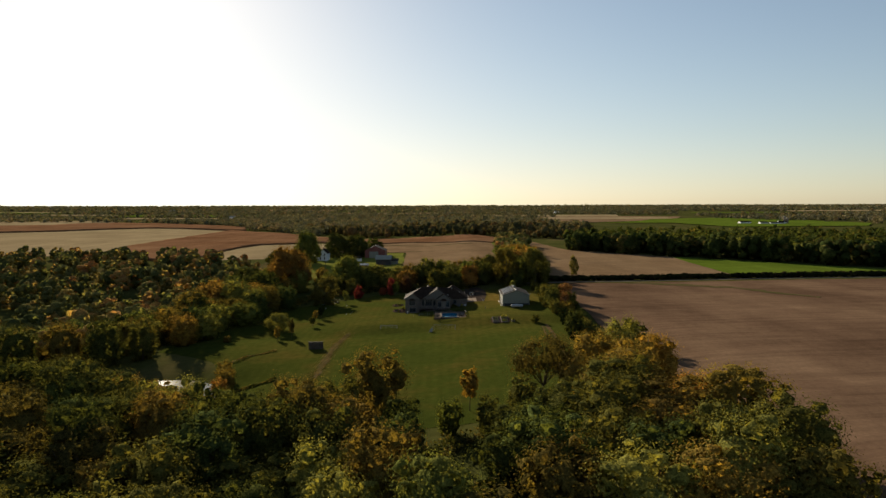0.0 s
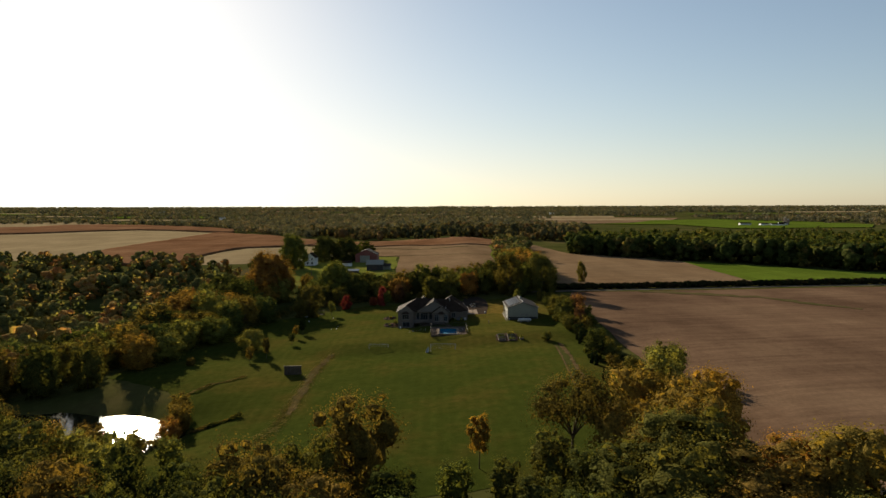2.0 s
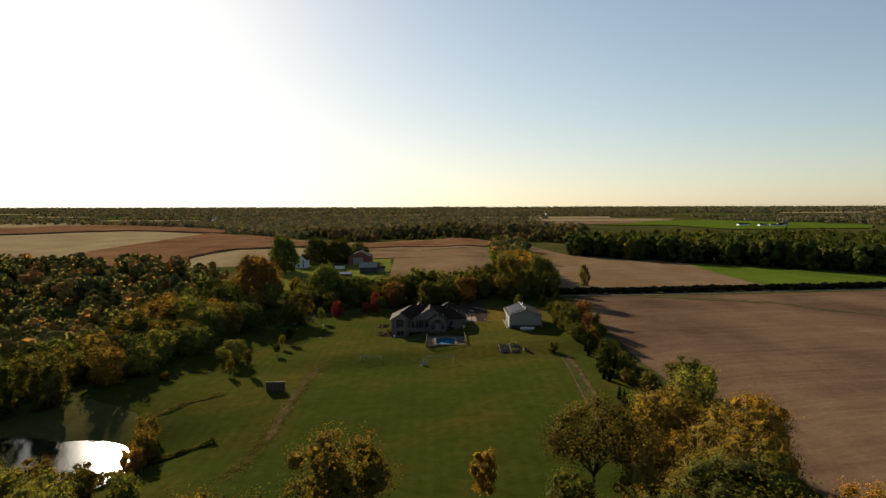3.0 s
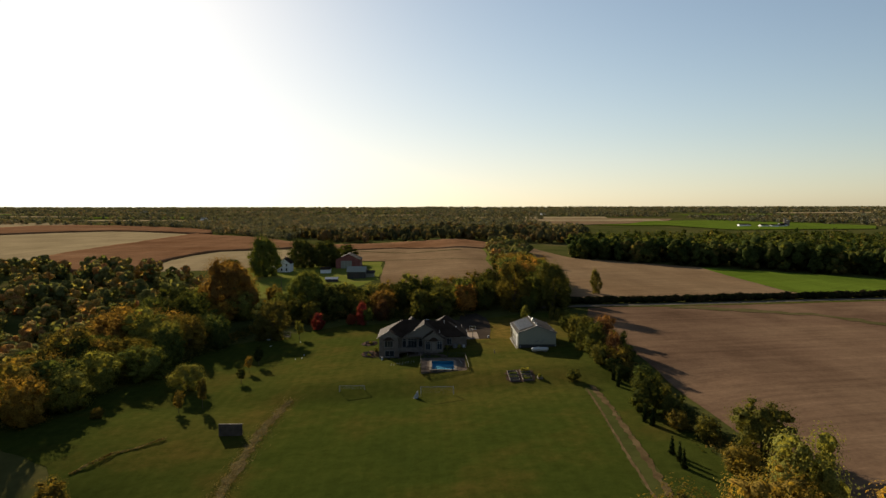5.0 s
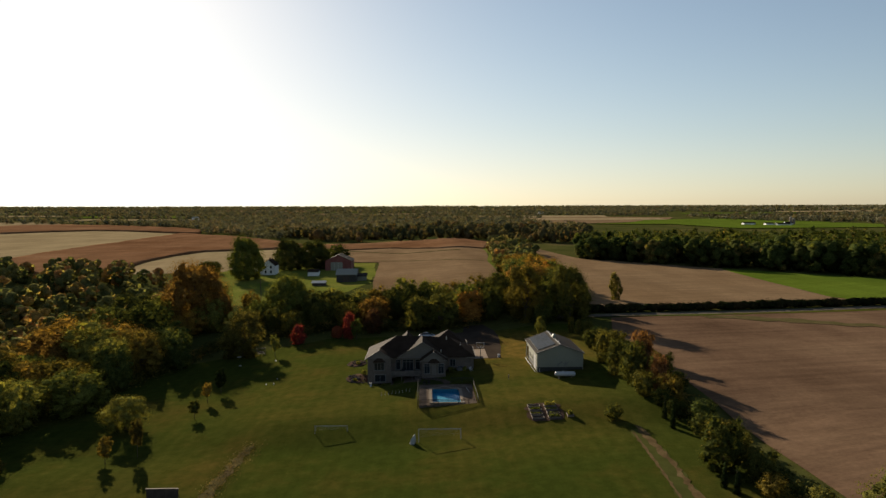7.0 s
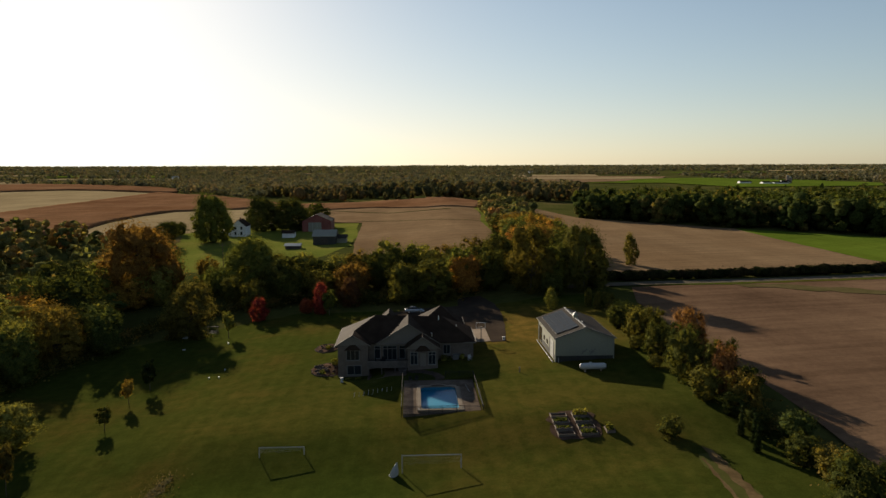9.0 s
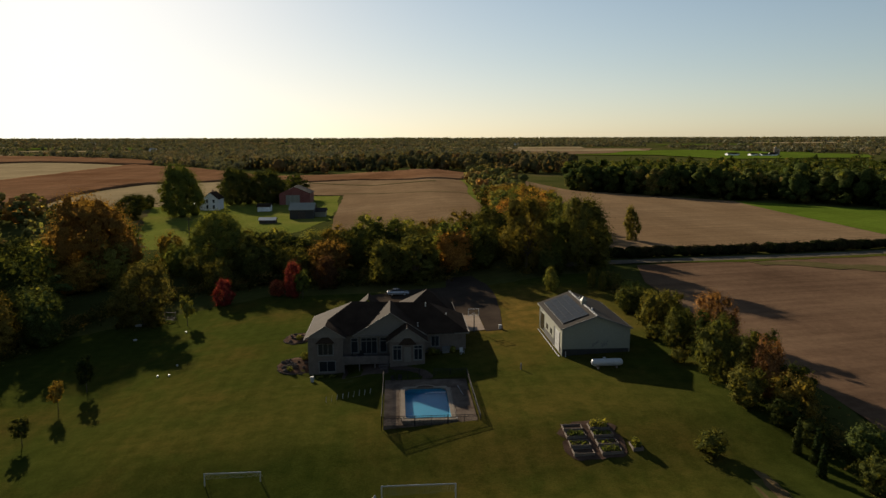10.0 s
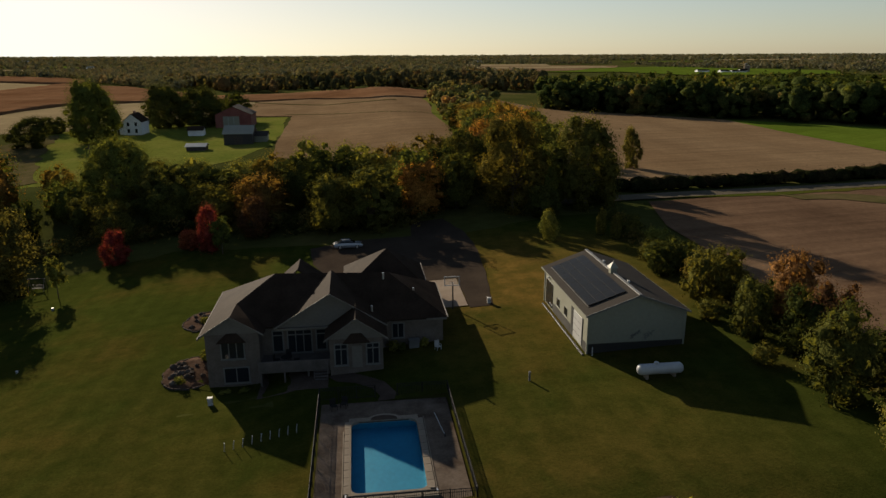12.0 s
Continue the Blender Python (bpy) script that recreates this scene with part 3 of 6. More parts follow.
draped("road", [(40, 319), (50, 320.4), (66, 321.6), (82, 322.6), (97, 323.8), (117, 326.4), (131, 328.6), (150, 332.1), (182, 335.6), (240, 341.6), (300, 347.6), (700, 395), (700, 400), (300, 352.4), (240, 346.4), (182, 340.4), (150, 336.9), (131, 333.4), (117, 331.2), (97, 328.6), (82, 327.4), (66, 326.4), (50, 325.2), (40, 324)], 6, 0.28, ROADTOP, "pale worn country road crossing between fields", "road")
draped("stubble_field", ragged([(40, 335), (60, 332), (97, 335.5), (131, 340.5), (160, 345), (153, 363), (158, 430), (162, 478), (100, 556), (86, 700), (62, 700), (50, 480)], 10, 0.4), 9, 0.12, BEAN, "pale tan stubble field beyond the road", "field")
draped("green_field", ragged([(162, 478), (157, 430), (153.5, 364), (160, 345.4), (182, 348), (240, 354), (280, 358), (262, 378), (214, 424)], 10, 0.3), 9, 0.13, GREENCROP, "bright green winter crop in a narrow field", "field")
draped("middle_field", ragged([(-24, 400), (36, 350), (36, 436), (46, 645), (10, 643), (-32, 688), (-64, 672), (-60, 560), (-30, 545), (-27, 470), (-26, 440)], 10, 0.4), 9, 0.35, BEAN, "tan stubble field behind the tree belt", "field")
draped("field_margin", ragged([(36, 432), (44, 432), (49, 525), (54, 690), (46, 700), (44, 578), (37, 520)], 6, 0.3), 5, 0.4, PASTURE, "green grass strip at the edge of a field", "verge")
for line, wide in [([(-35, 556), (-2, 536), (41, 511)], 1.6), ([(-64, 662), (-16, 612), (26, 614)], 3.4)]:
    draped("grass_line", ragged(line + [(x, y + wide) for x, y in line[::-1]], 5, 0.3), 3, 0.55, ROUGH, "thin dark line of weeds across a stubble field", "verge")
draped("corn_block", ragged([(-66, 676), (-30, 690), (10, 645), (46, 648), (66, 745), (40, 790), (-28, 786), (-110, 745), (-130, 700)], 12, 0.5), 6, 1.0, CORN, "standing dry brown corn in a far field", "field", 1.4, 0.25)
draped("strip_field", ragged([(-170, 482), (-116, 496), (-112, 530), (-60, 548), (-60, 520), (-64, 660), (-66, 674), (-132, 688), (-154, 676), (-179, 662), (-187, 616), (-186, 566), (-177, 512)], 10, 0.5), 9, 0.12, STRAW, "pale straw stubble curving behind a farmyard", "field")
draped("corn_field", ragged([(-271, 540), (-254, 526), (-230, 498), (-208, 478), (-192, 483), (-178, 512), (-188, 566), (-189, 617), (-181, 665), (-154, 679), (-132, 692), (-112, 747), (-162, 830), (-225, 927), (-283, 978), (-326, 1031), (-313, 835), (-304, 713), (-299, 638), (-285, 570)], 14, 0.6), 7, 1.6, CORN, "standing dry orange-brown corn field", "field", 2.2, 0.3)
draped("pale_field", ragged([(-310, 520), (-277, 541), (-289, 570), (-303, 639), (-308, 713), (-317, 835), (-330, 1030), (-437, 1112), (-490, 1134), (-543, 1073), (-578, 1000), (-760, 860), (-480, 560)], 20, 0.6), 16, 0.2, STRAW, "wide pale stubble field", "field")
draped("far_corn", ragged([(-335, 1040), (-304, 1035), (-344, 1160), (-411, 1235), (-534, 1348), (-680, 1405), (-745, 1370), (-737, 1255), (-1100, 1150), (-960, 950), (-760, 870), (-584, 1006), (-548, 1080), (-492, 1142), (-437, 1118)], 24, 0.6), 16, 2.0, CORN, "far strip of dry corn", "field", 2.4, 0.3)
draped("far_straw", ragged([(-745, 1376), (-696, 1440), (-770, 1585), (-1150, 1420), (-1120, 1170), (-742, 1262)], 30, 1), 30, 1.0, STRAW, "far pale stubble strip before woods", "field")
FAR_STRIPS = []
strip_rnd = random.Random(9)
for k in range(22):
    sx, sy = strip_rnd.uniform(-1700, 1700), strip_rnd.uniform(1500, 3600)
    wx, wy = strip_rnd.uniform(120, 330), strip_rnd.uniform(90, 190)
    q = [(sx - wx, sy), (sx + wx * 0.8, sy + strip_rnd.uniform(-30, 30)), (sx + wx, sy + wy), (sx - wx * 0.9, sy + wy)]
    FAR_STRIPS.append(q)
    draped("far_field", ragged(q, 60, 4), 60, 1.4, (STRAW, BEAN, GREENCROP, STRAW)[k % 4], "far open field among woods", "field")
draped("far_stubble", ragged([(201, 1500), (282, 1355), (386, 1415), (546, 1605), (630, 1800), (383, 1945), (250, 1900)], 30, 1), 30, 1.0, BEAN, "far tan stubble strip among woods", "field")
draped("far_pasture", ragged([(295, 1318), (440, 1305), (464, 1090), (701, 1118), (790, 1250), (748, 1675), (560, 1620), (481, 1570), (400, 1410)], 30, 1), 30, 1.2, GREENCROP, "far green pasture near farm sheds", "field")


def pond():
    bm = bmesh.new()
    xs, ys = np.arange(-126, -44, 2.0), np.arange(140, 192, 2.0)
    grid = [[bm.verts.new((x, y, -7.2)) for x in xs] for y in ys]
    for j in range(len(ys) - 1):
        for i in range(len(xs) - 1):
            q = (grid[j][i], grid[j][i + 1], grid[j + 1][i + 1], grid[j + 1][i])
            if min(ground_z(v.co.x, v.co.y) for v in q) < -7.15:
                bm.faces.new(q)
    bmesh.ops.delete(bm, geom=[v for v in bm.verts if not v.link_faces], context="VERTS")
    tagged(part("pond", bm, PONDWATER, None), "still dark pond reflecting the low sun", "pond", kind="structure")


pond()


# ---- trees ----
def leaf_quads(points, normals, size, rng):
    """Leaf sprays: a bent four-cornered blade at each point; the corners, and the crown's normal at each."""
    k = len(points)
    nrm = normals + rng.normal(0, 0.34, (k, 3))
    nrm /= np.linalg.norm(nrm, axis=1)[:, None]
    ref = rng.normal(0, 1, (k, 3))
    u = np.cross(nrm, ref)
    u /= np.linalg.norm(u, axis=1)[:, None] + 1e-9
    v = np.cross(nrm, u)
    s = size * rng.uniform(0.55, 1.35, (k, 1))
    quad = np.stack([points - u * s * 0.62, points - v * s * 0.42 - nrm * s * 0.1, points + u * s * 0.62, points + v * s * 0.42 - nrm * s * 0.1], 1)
    soft = normals * 0.6 + nrm * 0.5
    soft /= np.linalg.norm(soft, axis=1)[:, None]
    return quad.reshape(-1, 3), np.repeat(soft, 4, 0)


def crown_points(rng, h, r, base, lobes, count, kind):
    """Points and normals on the lobes of a crown, and the lobes."""
    mid, half = (h + base) / 2, (h - base) / 2
    cs, rs = [], []
    lop = rng.uniform(-0.16, 0.16, 2)
    for k in range(lobes):
        if kind == "cone":
            f = k / max(1, lobes - 1)
            z = base + f * (h - base) * 0.92
            rr = r * (1 - f) ** 0.8 * 0.62 + 0.12 * r
            a = k * 2.4
            cs.append((math.cos(a) * rr * 0.4, math.sin(a) * rr * 0.4, z))
            rs.append((rr, rr, (h - base) * 0.16))
            continue
        a, f = k * 2.39996 + rng.uniform(-0.5, 0.5), (k + 0.5) / lobes
        z = (1 - 2 * f) * 0.86
        if kind == "spread":
            z = 0.8 - 1.1 * f
        ring = math.sqrt(max(0.05, 1 - z * z))
        if z < 0 and kind in ("round", "airy"):
            ring = max(ring, 0.7)
        if z > 0 and kind == "airy":
            ring *= 1 - 0.45 * z
        ring *= rng.uniform(0.5, 0.84) * (0.8 if kind == "tall" else 1.0)
        cs.append((math.cos(a) * ring * r + lop[0] * z * r, math.sin(a) * ring * r + lop[1] * z * r, mid + z * half * rng.uniform(0.82, 1.02)))
        q = r * rng.uniform(0.19, 0.4) * (1.15 if lobes < 16 else 1.0)
        flat = 0.55 if kind == "spread" else rng.uniform(0.65, 0.95)
        rs.append((q, q, q * flat))
    cs, rs = np.array(cs), np.array(rs)
    wgt = (rs[:, 0] ** 2) / np.sum(rs[:, 0] ** 2)
    idx = rng.choice(lobes, count * 2, p=wgt)
    d = rng.normal(0, 1, (count * 2, 3))
    d[:, 2] += 0.25
    d /= np.linalg.norm(d, axis=1)[:, None]
    shell = rng.uniform(0.3, 1.2, (count * 2, 1)) ** 0.5
    p = cs[idx] + d * rs[idx] * shell + rng.normal(0, 0.05 * r, (count * 2, 3))
    dist = (((p[:, None, :] - cs[None]) / rs[None]) ** 2).sum(2)
    dist[np.arange(len(p)), idx] = 9
    keep = dist.min(1) > 0.45
    p, d = p[keep][:count], d[keep][:count]
    return p, 0.5 * d + 0.75 * outward(p, h, r, base), cs, rs


def outward(p, h, r, base):
    """The way out of the whole crown at a point."""
    o = (p - np.array((0, 0, base + (h - base) * 0.4))) / np.array((r, r, (h - base) * 0.6))
    return o / (np.linalg.norm(o, axis=1)[:, None] + 1e-6)


def inner_points(rng, cs, rs, count, h, r, base):
    """Points in the thick of the crown, behind the outer leaves."""
    wgt = rs[:, 0] ** 2 / np.sum(rs[:, 0] ** 2)
    idx = rng.choice(len(cs), count, p=wgt)
    d = rng.normal(0, 1, (count, 3))
    d /= np.linalg.norm(d, axis=1)[:, None]
    p = cs[idx] + d * rs[idx] * rng.uniform(0.1, 0.7, (count, 1))
    return p, 0.4 * d + 0.8 * outward(p, h, r, base)


def ball_faces(n):
    """Directions at the corners of the faces of a cube blown up into a ball, n by n on each side."""
    g = np.tan(np.linspace(-1, 1, n + 1) * math.pi / 4)
    out = []
    for axis in range(3):
        for sign in (-1, 1):
            for i in range(n):
                for j in range(n):
                    q = []
                    for a, b in ((g[i], g[j]), (g[i + 1], g[j]), (g[i + 1], g[j + 1]), (g[i], g[j + 1])):
                        v = np.zeros(3)
                        v[axis], v[(axis + 1) % 3], v[(axis + 2) % 3] = sign, a, b
                        q.append(v / np.linalg.norm(v))
                    out.append(q[::sign])
    return np.array(out)


BALL = {n: ball_faces(n) for n in (2, 4)}


def thicket(rng, cs, rs, n, size, h, r, base, full=0.93):
    """The close-grown inside of each lobe, uneven all over: corners and normals."""
    d = BALL[n][None]
    swell = np.ones((len(cs), d.shape[1], 4))
    for k in range(3):
        w, ph = rng.normal(0, 2.6, (len(cs), 1, 1, 3)), rng.uniform(0, 6.3, (len(cs), 1, 1))
        swell += 0.13 * np.sin((d * w).sum(3) + ph)
    p = (cs[:, None, None] + d * rs[:, None, None] * size * swell[..., None]).reshape(-1, 4, 3)
    some = rng.uniform(0, 1, len(p)) < full
    p = p[some].reshape(-1, 3)
    nn = 0.6 * np.broadcast_to(d, (len(cs), *d.shape[1:])).reshape(-1, 4, 3)[some].reshape(-1, 3) + 0.6 * outward(p, h, r, base)
    return p, nn / np.linalg.norm(nn, axis=1)[:, None]


def foliage(rng, h, r, base, lobes, count, leaf, kind, inner, wide):
    """Outer leaves over a close-grown inside, or in small crowns over fewer, larger leaves: corners, normals, and the lobes."""
    p, d, cs, rs = crown_points(rng, h, r, base, lobes, count, kind)
    if kind == "round" and (not inner or lobes >= 26):
        q, n = leaf_quads(p, d, leaf, rng)
        if inner:
            q2, n2 = thicket(rng, cs, rs, 2, 0.55, h, r, base, 0.7)
            q3, n3 = thicket(rng, np.array([(0, 0, base + (h - base) * 0.42)]), np.array([(r * 0.58, r * 0.58, (h - base) * 0.36)]), 4, 1.0, h, r, base, 0.75)
            q2, n2 = np.concatenate([q2, q3]), np.concatenate([n2, n3])
        elif lobes > 10:
            q2, n2 = thicket(rng, cs, rs * 1.2, 2, 0.8, h, r, base)
        else:
            mid = np.array([(0, 0, base + (h - base) * 0.48)])
            q2, n2 = thicket(rng, mid, np.array([(r * 0.86, r * 0.86, (h - base) * 0.5)]), 2 if count < 50 else 4, 0.84, h, r, base)
        return np.concatenate([q, q2]), np.concatenate([n, n2]), cs
    c2, r2 = cs, rs
    if kind != "cone":
        c2 = np.concatenate([cs, [(0, 0, base + (h - base) * 0.47)]])
        r2 = np.concatenate([rs, [(r * 0.7, r * 0.7, (h - base) * (0.2 if kind == "spread" else 0.42))]])
    p2, d2 = inner_points(rng, c2, r2, inner, h, r, base)
    q, n = leaf_quads(p, d, leaf, rng)
    q2, n2 = leaf_quads(p2, d2, leaf * (1.7 if kind == "airy" else wide), rng)
    if kind == "airy":
        q3, n3 = thicket(rng, cs, rs, 2, 0.6, h, r, base, 0.62)
        q2, n2 = np.concatenate([q2, q3]), np.concatenate([n2, n3])
    return np.concatenate([q, q2]), np.concatenate([n, n2]), cs


def leaf_mesh(name, leaves, material):
    """One mesh of leaf blades."""
    co, nr = leaves
    me = bpy.data.meshes.new(name)
    me.vertices.add(len(co))
    me.vertices.foreach_set("co", co.astype(np.float32).ravel())
    me.loops.add(len(co))
    me.loops.foreach_set("vertex_index", np.arange(len(co), dtype=np.int32))
    me.polygons.add(len(co) // 4)
    me.polygons.foreach_set("loop_start", np.arange(0, len(co), 4, dtype=np.int32))
    me.update(calc_edges=True)
    me.normals_split_custom_set_from_vertices(nr.tolist())
    me.materials.append(material)
    return me


def tree_kind(seed, h, r, base, lobes, count, leaf, kind="round", trunk=0.28, clothes=L_GREEN):
    """One tree at the origin, far below the ground until it is copied: the meshes of its trunk and crown."""
    rng = np.random.default_rng(seed)
    co, nr, cs = foliage(rng, h, r, base, lobes, count, leaf, kind, count // 5, 2.5)
    crown = leaf_mesh("crown", (co, nr), clothes)
    bm = bmesh.new()
    fork = base + (h - base) * (0.8 if kind == "cone" else 0.12 if kind == "spread" else 0.3)
    tube(bm, (0, 0, -0.6), (0.05 * h * 0.1, 0, fork * 0.5), trunk * 1.25, trunk * 0.85, 7)
    tube(bm, (0.05 * h * 0.1, 0, fork * 0.5), (0, 0.1, fork), trunk * 0.85, trunk * 0.55, 7)
    if kind != "cone":
        for c in cs[:: 1 if lobes < 9 else 2]:
            knee = Vector((c[0] * 0.4, c[1] * 0.4, fork + (c[2] - fork) * 0.45))
            start = (0, 0.05, fork * rng.uniform(0.75, 1.0))
            tube(bm, start, knee, trunk * 0.42, trunk * 0.26, 5, False)
            tube(bm, knee, c, trunk * 0.26, trunk * 0.07, 5, False)
    wood = bpy.data.meshes.new("trunk")
    bm.to_mesh(wood)
    bm.free()
    wood.materials.append(BARK)
    return h, r, wood, crown


NEAR_BROAD = [tree_kind(10 + k, 16, 6.6, 0.6, 46, 6200, 0.24, "round", 0.3) for k in range(3)]
NEAR_ROUND = [tree_kind(14 + k, 13, 5.4, 0.4, 38, 4600, 0.23, "round", 0.24) for k in range(2)]
BROAD = [tree_kind(20 + k, 16, 6.8, 0.6, 44, 5000, 0.27, "round", 0.34) for k in range(3)]
ROUND = [tree_kind(24 + k, 13, 5.6, 0.4, 36, 4000, 0.26, "round", 0.26) for k in range(3)]
AIRY = [tree_kind(80 + k, 14, 6.0, 0.5, 48, 9500, 0.22, "airy", 0.26) for k in range(3)]
GREAT = [tree_kind(90 + k, 20, 10, 0.6, 64, 16000, 0.26, "airy", 0.4) for k in range(2)]
SPREAD = [tree_kind(40, 14, 7.4, 2.4, 34, 6400, 0.25, "spread", 0.26)]
HEDGE = [tree_kind(46 + k, 8, 3.9, 0.1, 32, 4600, 0.155, "round", 0.14) for k in range(2)]
SHRUB = [tree_kind(50 + k, 5, 2.7, 0.1, 26, 1800, 0.165, "round", 0.1) for k in range(2)]
CONE = [tree_kind(60 + k, 4, 0.75, 0.1, 11, 1000, 0.16, "cone", 0.08) for k in range(2)]
SAPLING = [tree_kind(70 + k, 5, 1.5, 1.7, 18, 1200, 0.18, "tall", 0.07) for k in range(2)]
LABELS = {
    L_GREEN.name: "dark green broadleaf tree in early autumn leaf", L_GOLD.name: "broadleaf tree turning yellow-gold",
    L_RUSSET.name: "tree in dull russet-brown autumn leaf", L_RUST.name: "tree in rust-orange autumn leaf", L_RED.name: "small tree in bright red autumn leaf", L_DARK.name: "dark narrow evergreen", L_DEEP.name: "deep green broadleaf tree in full leaf", L_DARKGOLD.name: "broadleaf tree in gold leaf, darkened in its colour",
}
tree_rnd = random.Random(5)


def plant(kinds, x, y, height, width, clothes, name="tree", label="", group="", pick=None, sink=0.0):
    """A tree on the ground, grown to a height and a crown width."""
    h, r, wood, crown = kinds[tree_rnd.randrange(len(kinds)) if pick is None else pick]
    if kinds not in (CONE, SPREAD):
        more = 0.18 if kinds is SAPLING else 0.1
        sink, height = sink + more * height, height * (1 + more)
    t = thing(name, (x, y, ground_z(x, y) - sink), label or LABELS[clothes.name], "shrub" if name == "shrub" else "tree", group)
    t.rotation_euler = (0, 0, tree_rnd.uniform(0, math.tau))
    t.scale = (width / (2 * r), width / (2 * r), height / h)
    for key, me in (("trunk", wood), ("crown", crown)):
        ob = new(key, me)
        ob.parent = t
        if key == "crown":
            ob.material_slots[0].link = "OBJECT"
            ob.material_slots[0].material = clothes
    return t


# trees that stand out by themselves
G_BELT, G_HEDGE, G_LAWN, G_FARM = "trees of the belt behind the house", "shrubs of the field hedgerow", "young trees on the lawn", "trees round the farmyard"
plant(AIRY, 43.7, 317, 18.2, 14.5, L_DEEP, label="tall green cottonwood with sunlit edges at the belt's end", group=G_BELT, pick=0)
plant(AIRY, 30.2, 319.3, 18.4, 15, L_GOLD, label="tall cottonwood turning gold in the belt", group=G_BELT, pick=1)
for x, y, h, w, c in [(37, 321, 12.5, 11, L_GREEN), (47.5, 322, 11, 9, L_DEEP), (20, 323, 11.5, 10, L_DEEP), (38, 335, 12.5, 11, L_DEEP), (23, 338, 13, 10, L_DEEP), (50, 336, 11.5, 9, L_DEEP), (34, 311, 6.5, 7, L_DEEP), (17.5, 330, 12, 9, L_DEEP)]:
    plant(BROAD if h > 12 else ROUND, x, y, h, w, c, group=G_BELT)
plant(AIRY, 69.6, 358.5, 10.8, 5.4, L_PALE, label="slender brownish thin-leaved tree beside the road hedge", group=G_BELT)
plant(AIRY, 31.0, 297.0, 5.0, 3.4, L_GREEN, label="small rounded green tree at the lawn's end", group=G_LAWN)
def hedge_plants(rows):
    for x, y, h, w, c, k in rows:
        plant(k, x, y, h, w, c, "shrub" if h < 5 and k is SHRUB else "tree", group=G_HEDGE, label="shrub of a mixed field hedgerow" if h < 5 and k is SHRUB else "")


hedge_plants([
    (39.8, 297.5, 4.6, 2.0, L_DEEP, AIRY), (41.1, 294.5, 4.4, 2.0, L_DEEP, AIRY), (40.5, 277, 4.6, 5.4, L_DEEP, SHRUB), (40.2, 266, 6.8, 4.6, L_DEEP, SHRUB), (40.6, 256, 6.6, 4.6, L_DEEP, HEDGE),
    (40.4, 243, 8.6, 6.6, L_DEEP, HEDGE), (44.5, 250, 8.0, 5.4, L_RUSSET, HEDGE), (43.2, 236.5, 7.6, 4.7, L_RUSSET, HEDGE), (43.6, 231, 5.3, 5.8, L_GOLD, SHRUB), (39.8, 234.5, 5.0, 5.0, L_DEEP, SHRUB),
    (42.5, 225.5, 3.0, 4.5, L_DEEP, SHRUB), (40.2, 202, 8.2, 7.2, L_DEEP, HEDGE), (44.5, 212, 4.0, 5.0, L_GOLD, SHRUB),
])
hedge_plants([
    (42.5, 192, 3.4, 4.6, L_GOLD, SHRUB), (45, 186, 4.2, 5.0, L_DEEP, SHRUB), (50.5, 179, 8.8, 11.0, L_DEEP, HEDGE), (44, 172, 4.6, 6.0, L_GOLD, SHRUB), (46, 163, 6.5, 7.5, L_GOLD, SHRUB),
    (44, 268, 6.2, 6.2, L_DEEP, HEDGE), (47.5, 260, 7.8, 6.4, L_RUSSET, HEDGE), (43.4, 251, 7.0, 6.6, L_DEEP, HEDGE), (46.5, 244, 6.2, 6.2, L_DEEP, HEDGE), (47, 255, 4.4, 5.4, L_GOLD, SHRUB),
    (43, 278, 4.6, 5.0, L_DEEP, SHRUB), (44.5, 287, 3.8, 4.6, L_GREEN, SHRUB), (44, 296, 3.6, 4.6, L_DEEP, SHRUB),
])
hedge_plants([
    (46.5, 236, 4.4, 5.4, L_DEEP, SHRUB), (41.6, 229.5, 3.6, 4.4, L_DEEP, SHRUB), (46, 222, 4.2, 5.0, L_GREEN, SHRUB), (43.6, 217, 3.4, 4.6, L_DEEP, SHRUB), (44.5, 206, 4.4, 5.2, L_DEEP, SHRUB),
    (43.5, 198, 4.8, 5.6, L_DEEP, SHRUB), (38.4, 250, 2.2, 3.0, L_DEEP, SHRUB), (38.8, 261, 2.6, 3.2, L_DEEP, SHRUB), (41.5, 283, 3.2, 3.6, L_DEEP, SHRUB), (42.5, 271, 4.0, 4.4, L_GOLD, SHRUB),
    (43.5, 260.5, 4.4, 4.6, L_DEEP, SHRUB),
])
for x, y, h in [(40.8, 222.6, 4.0), (40.2, 224.8, 4.0), (40.0, 220.3, 3.8), (38.8, 194.6, 3.8), (38.2, 197, 3.4), (37.3, 181, 3.0), (37.4, 178, 3.2), (37.0, 175.3, 3.1)]:
    plant(CONE, x, y, h, 1.3, L_DARK, "conifer", "narrow dark evergreen planted along the lawn's edge", "narrow evergreens along the lawn")
plant(SHRUB, 31.5, 225.5, 2.7, 3.8, L_DEEP, "shrub", "rounded green bush alone on the lawn")
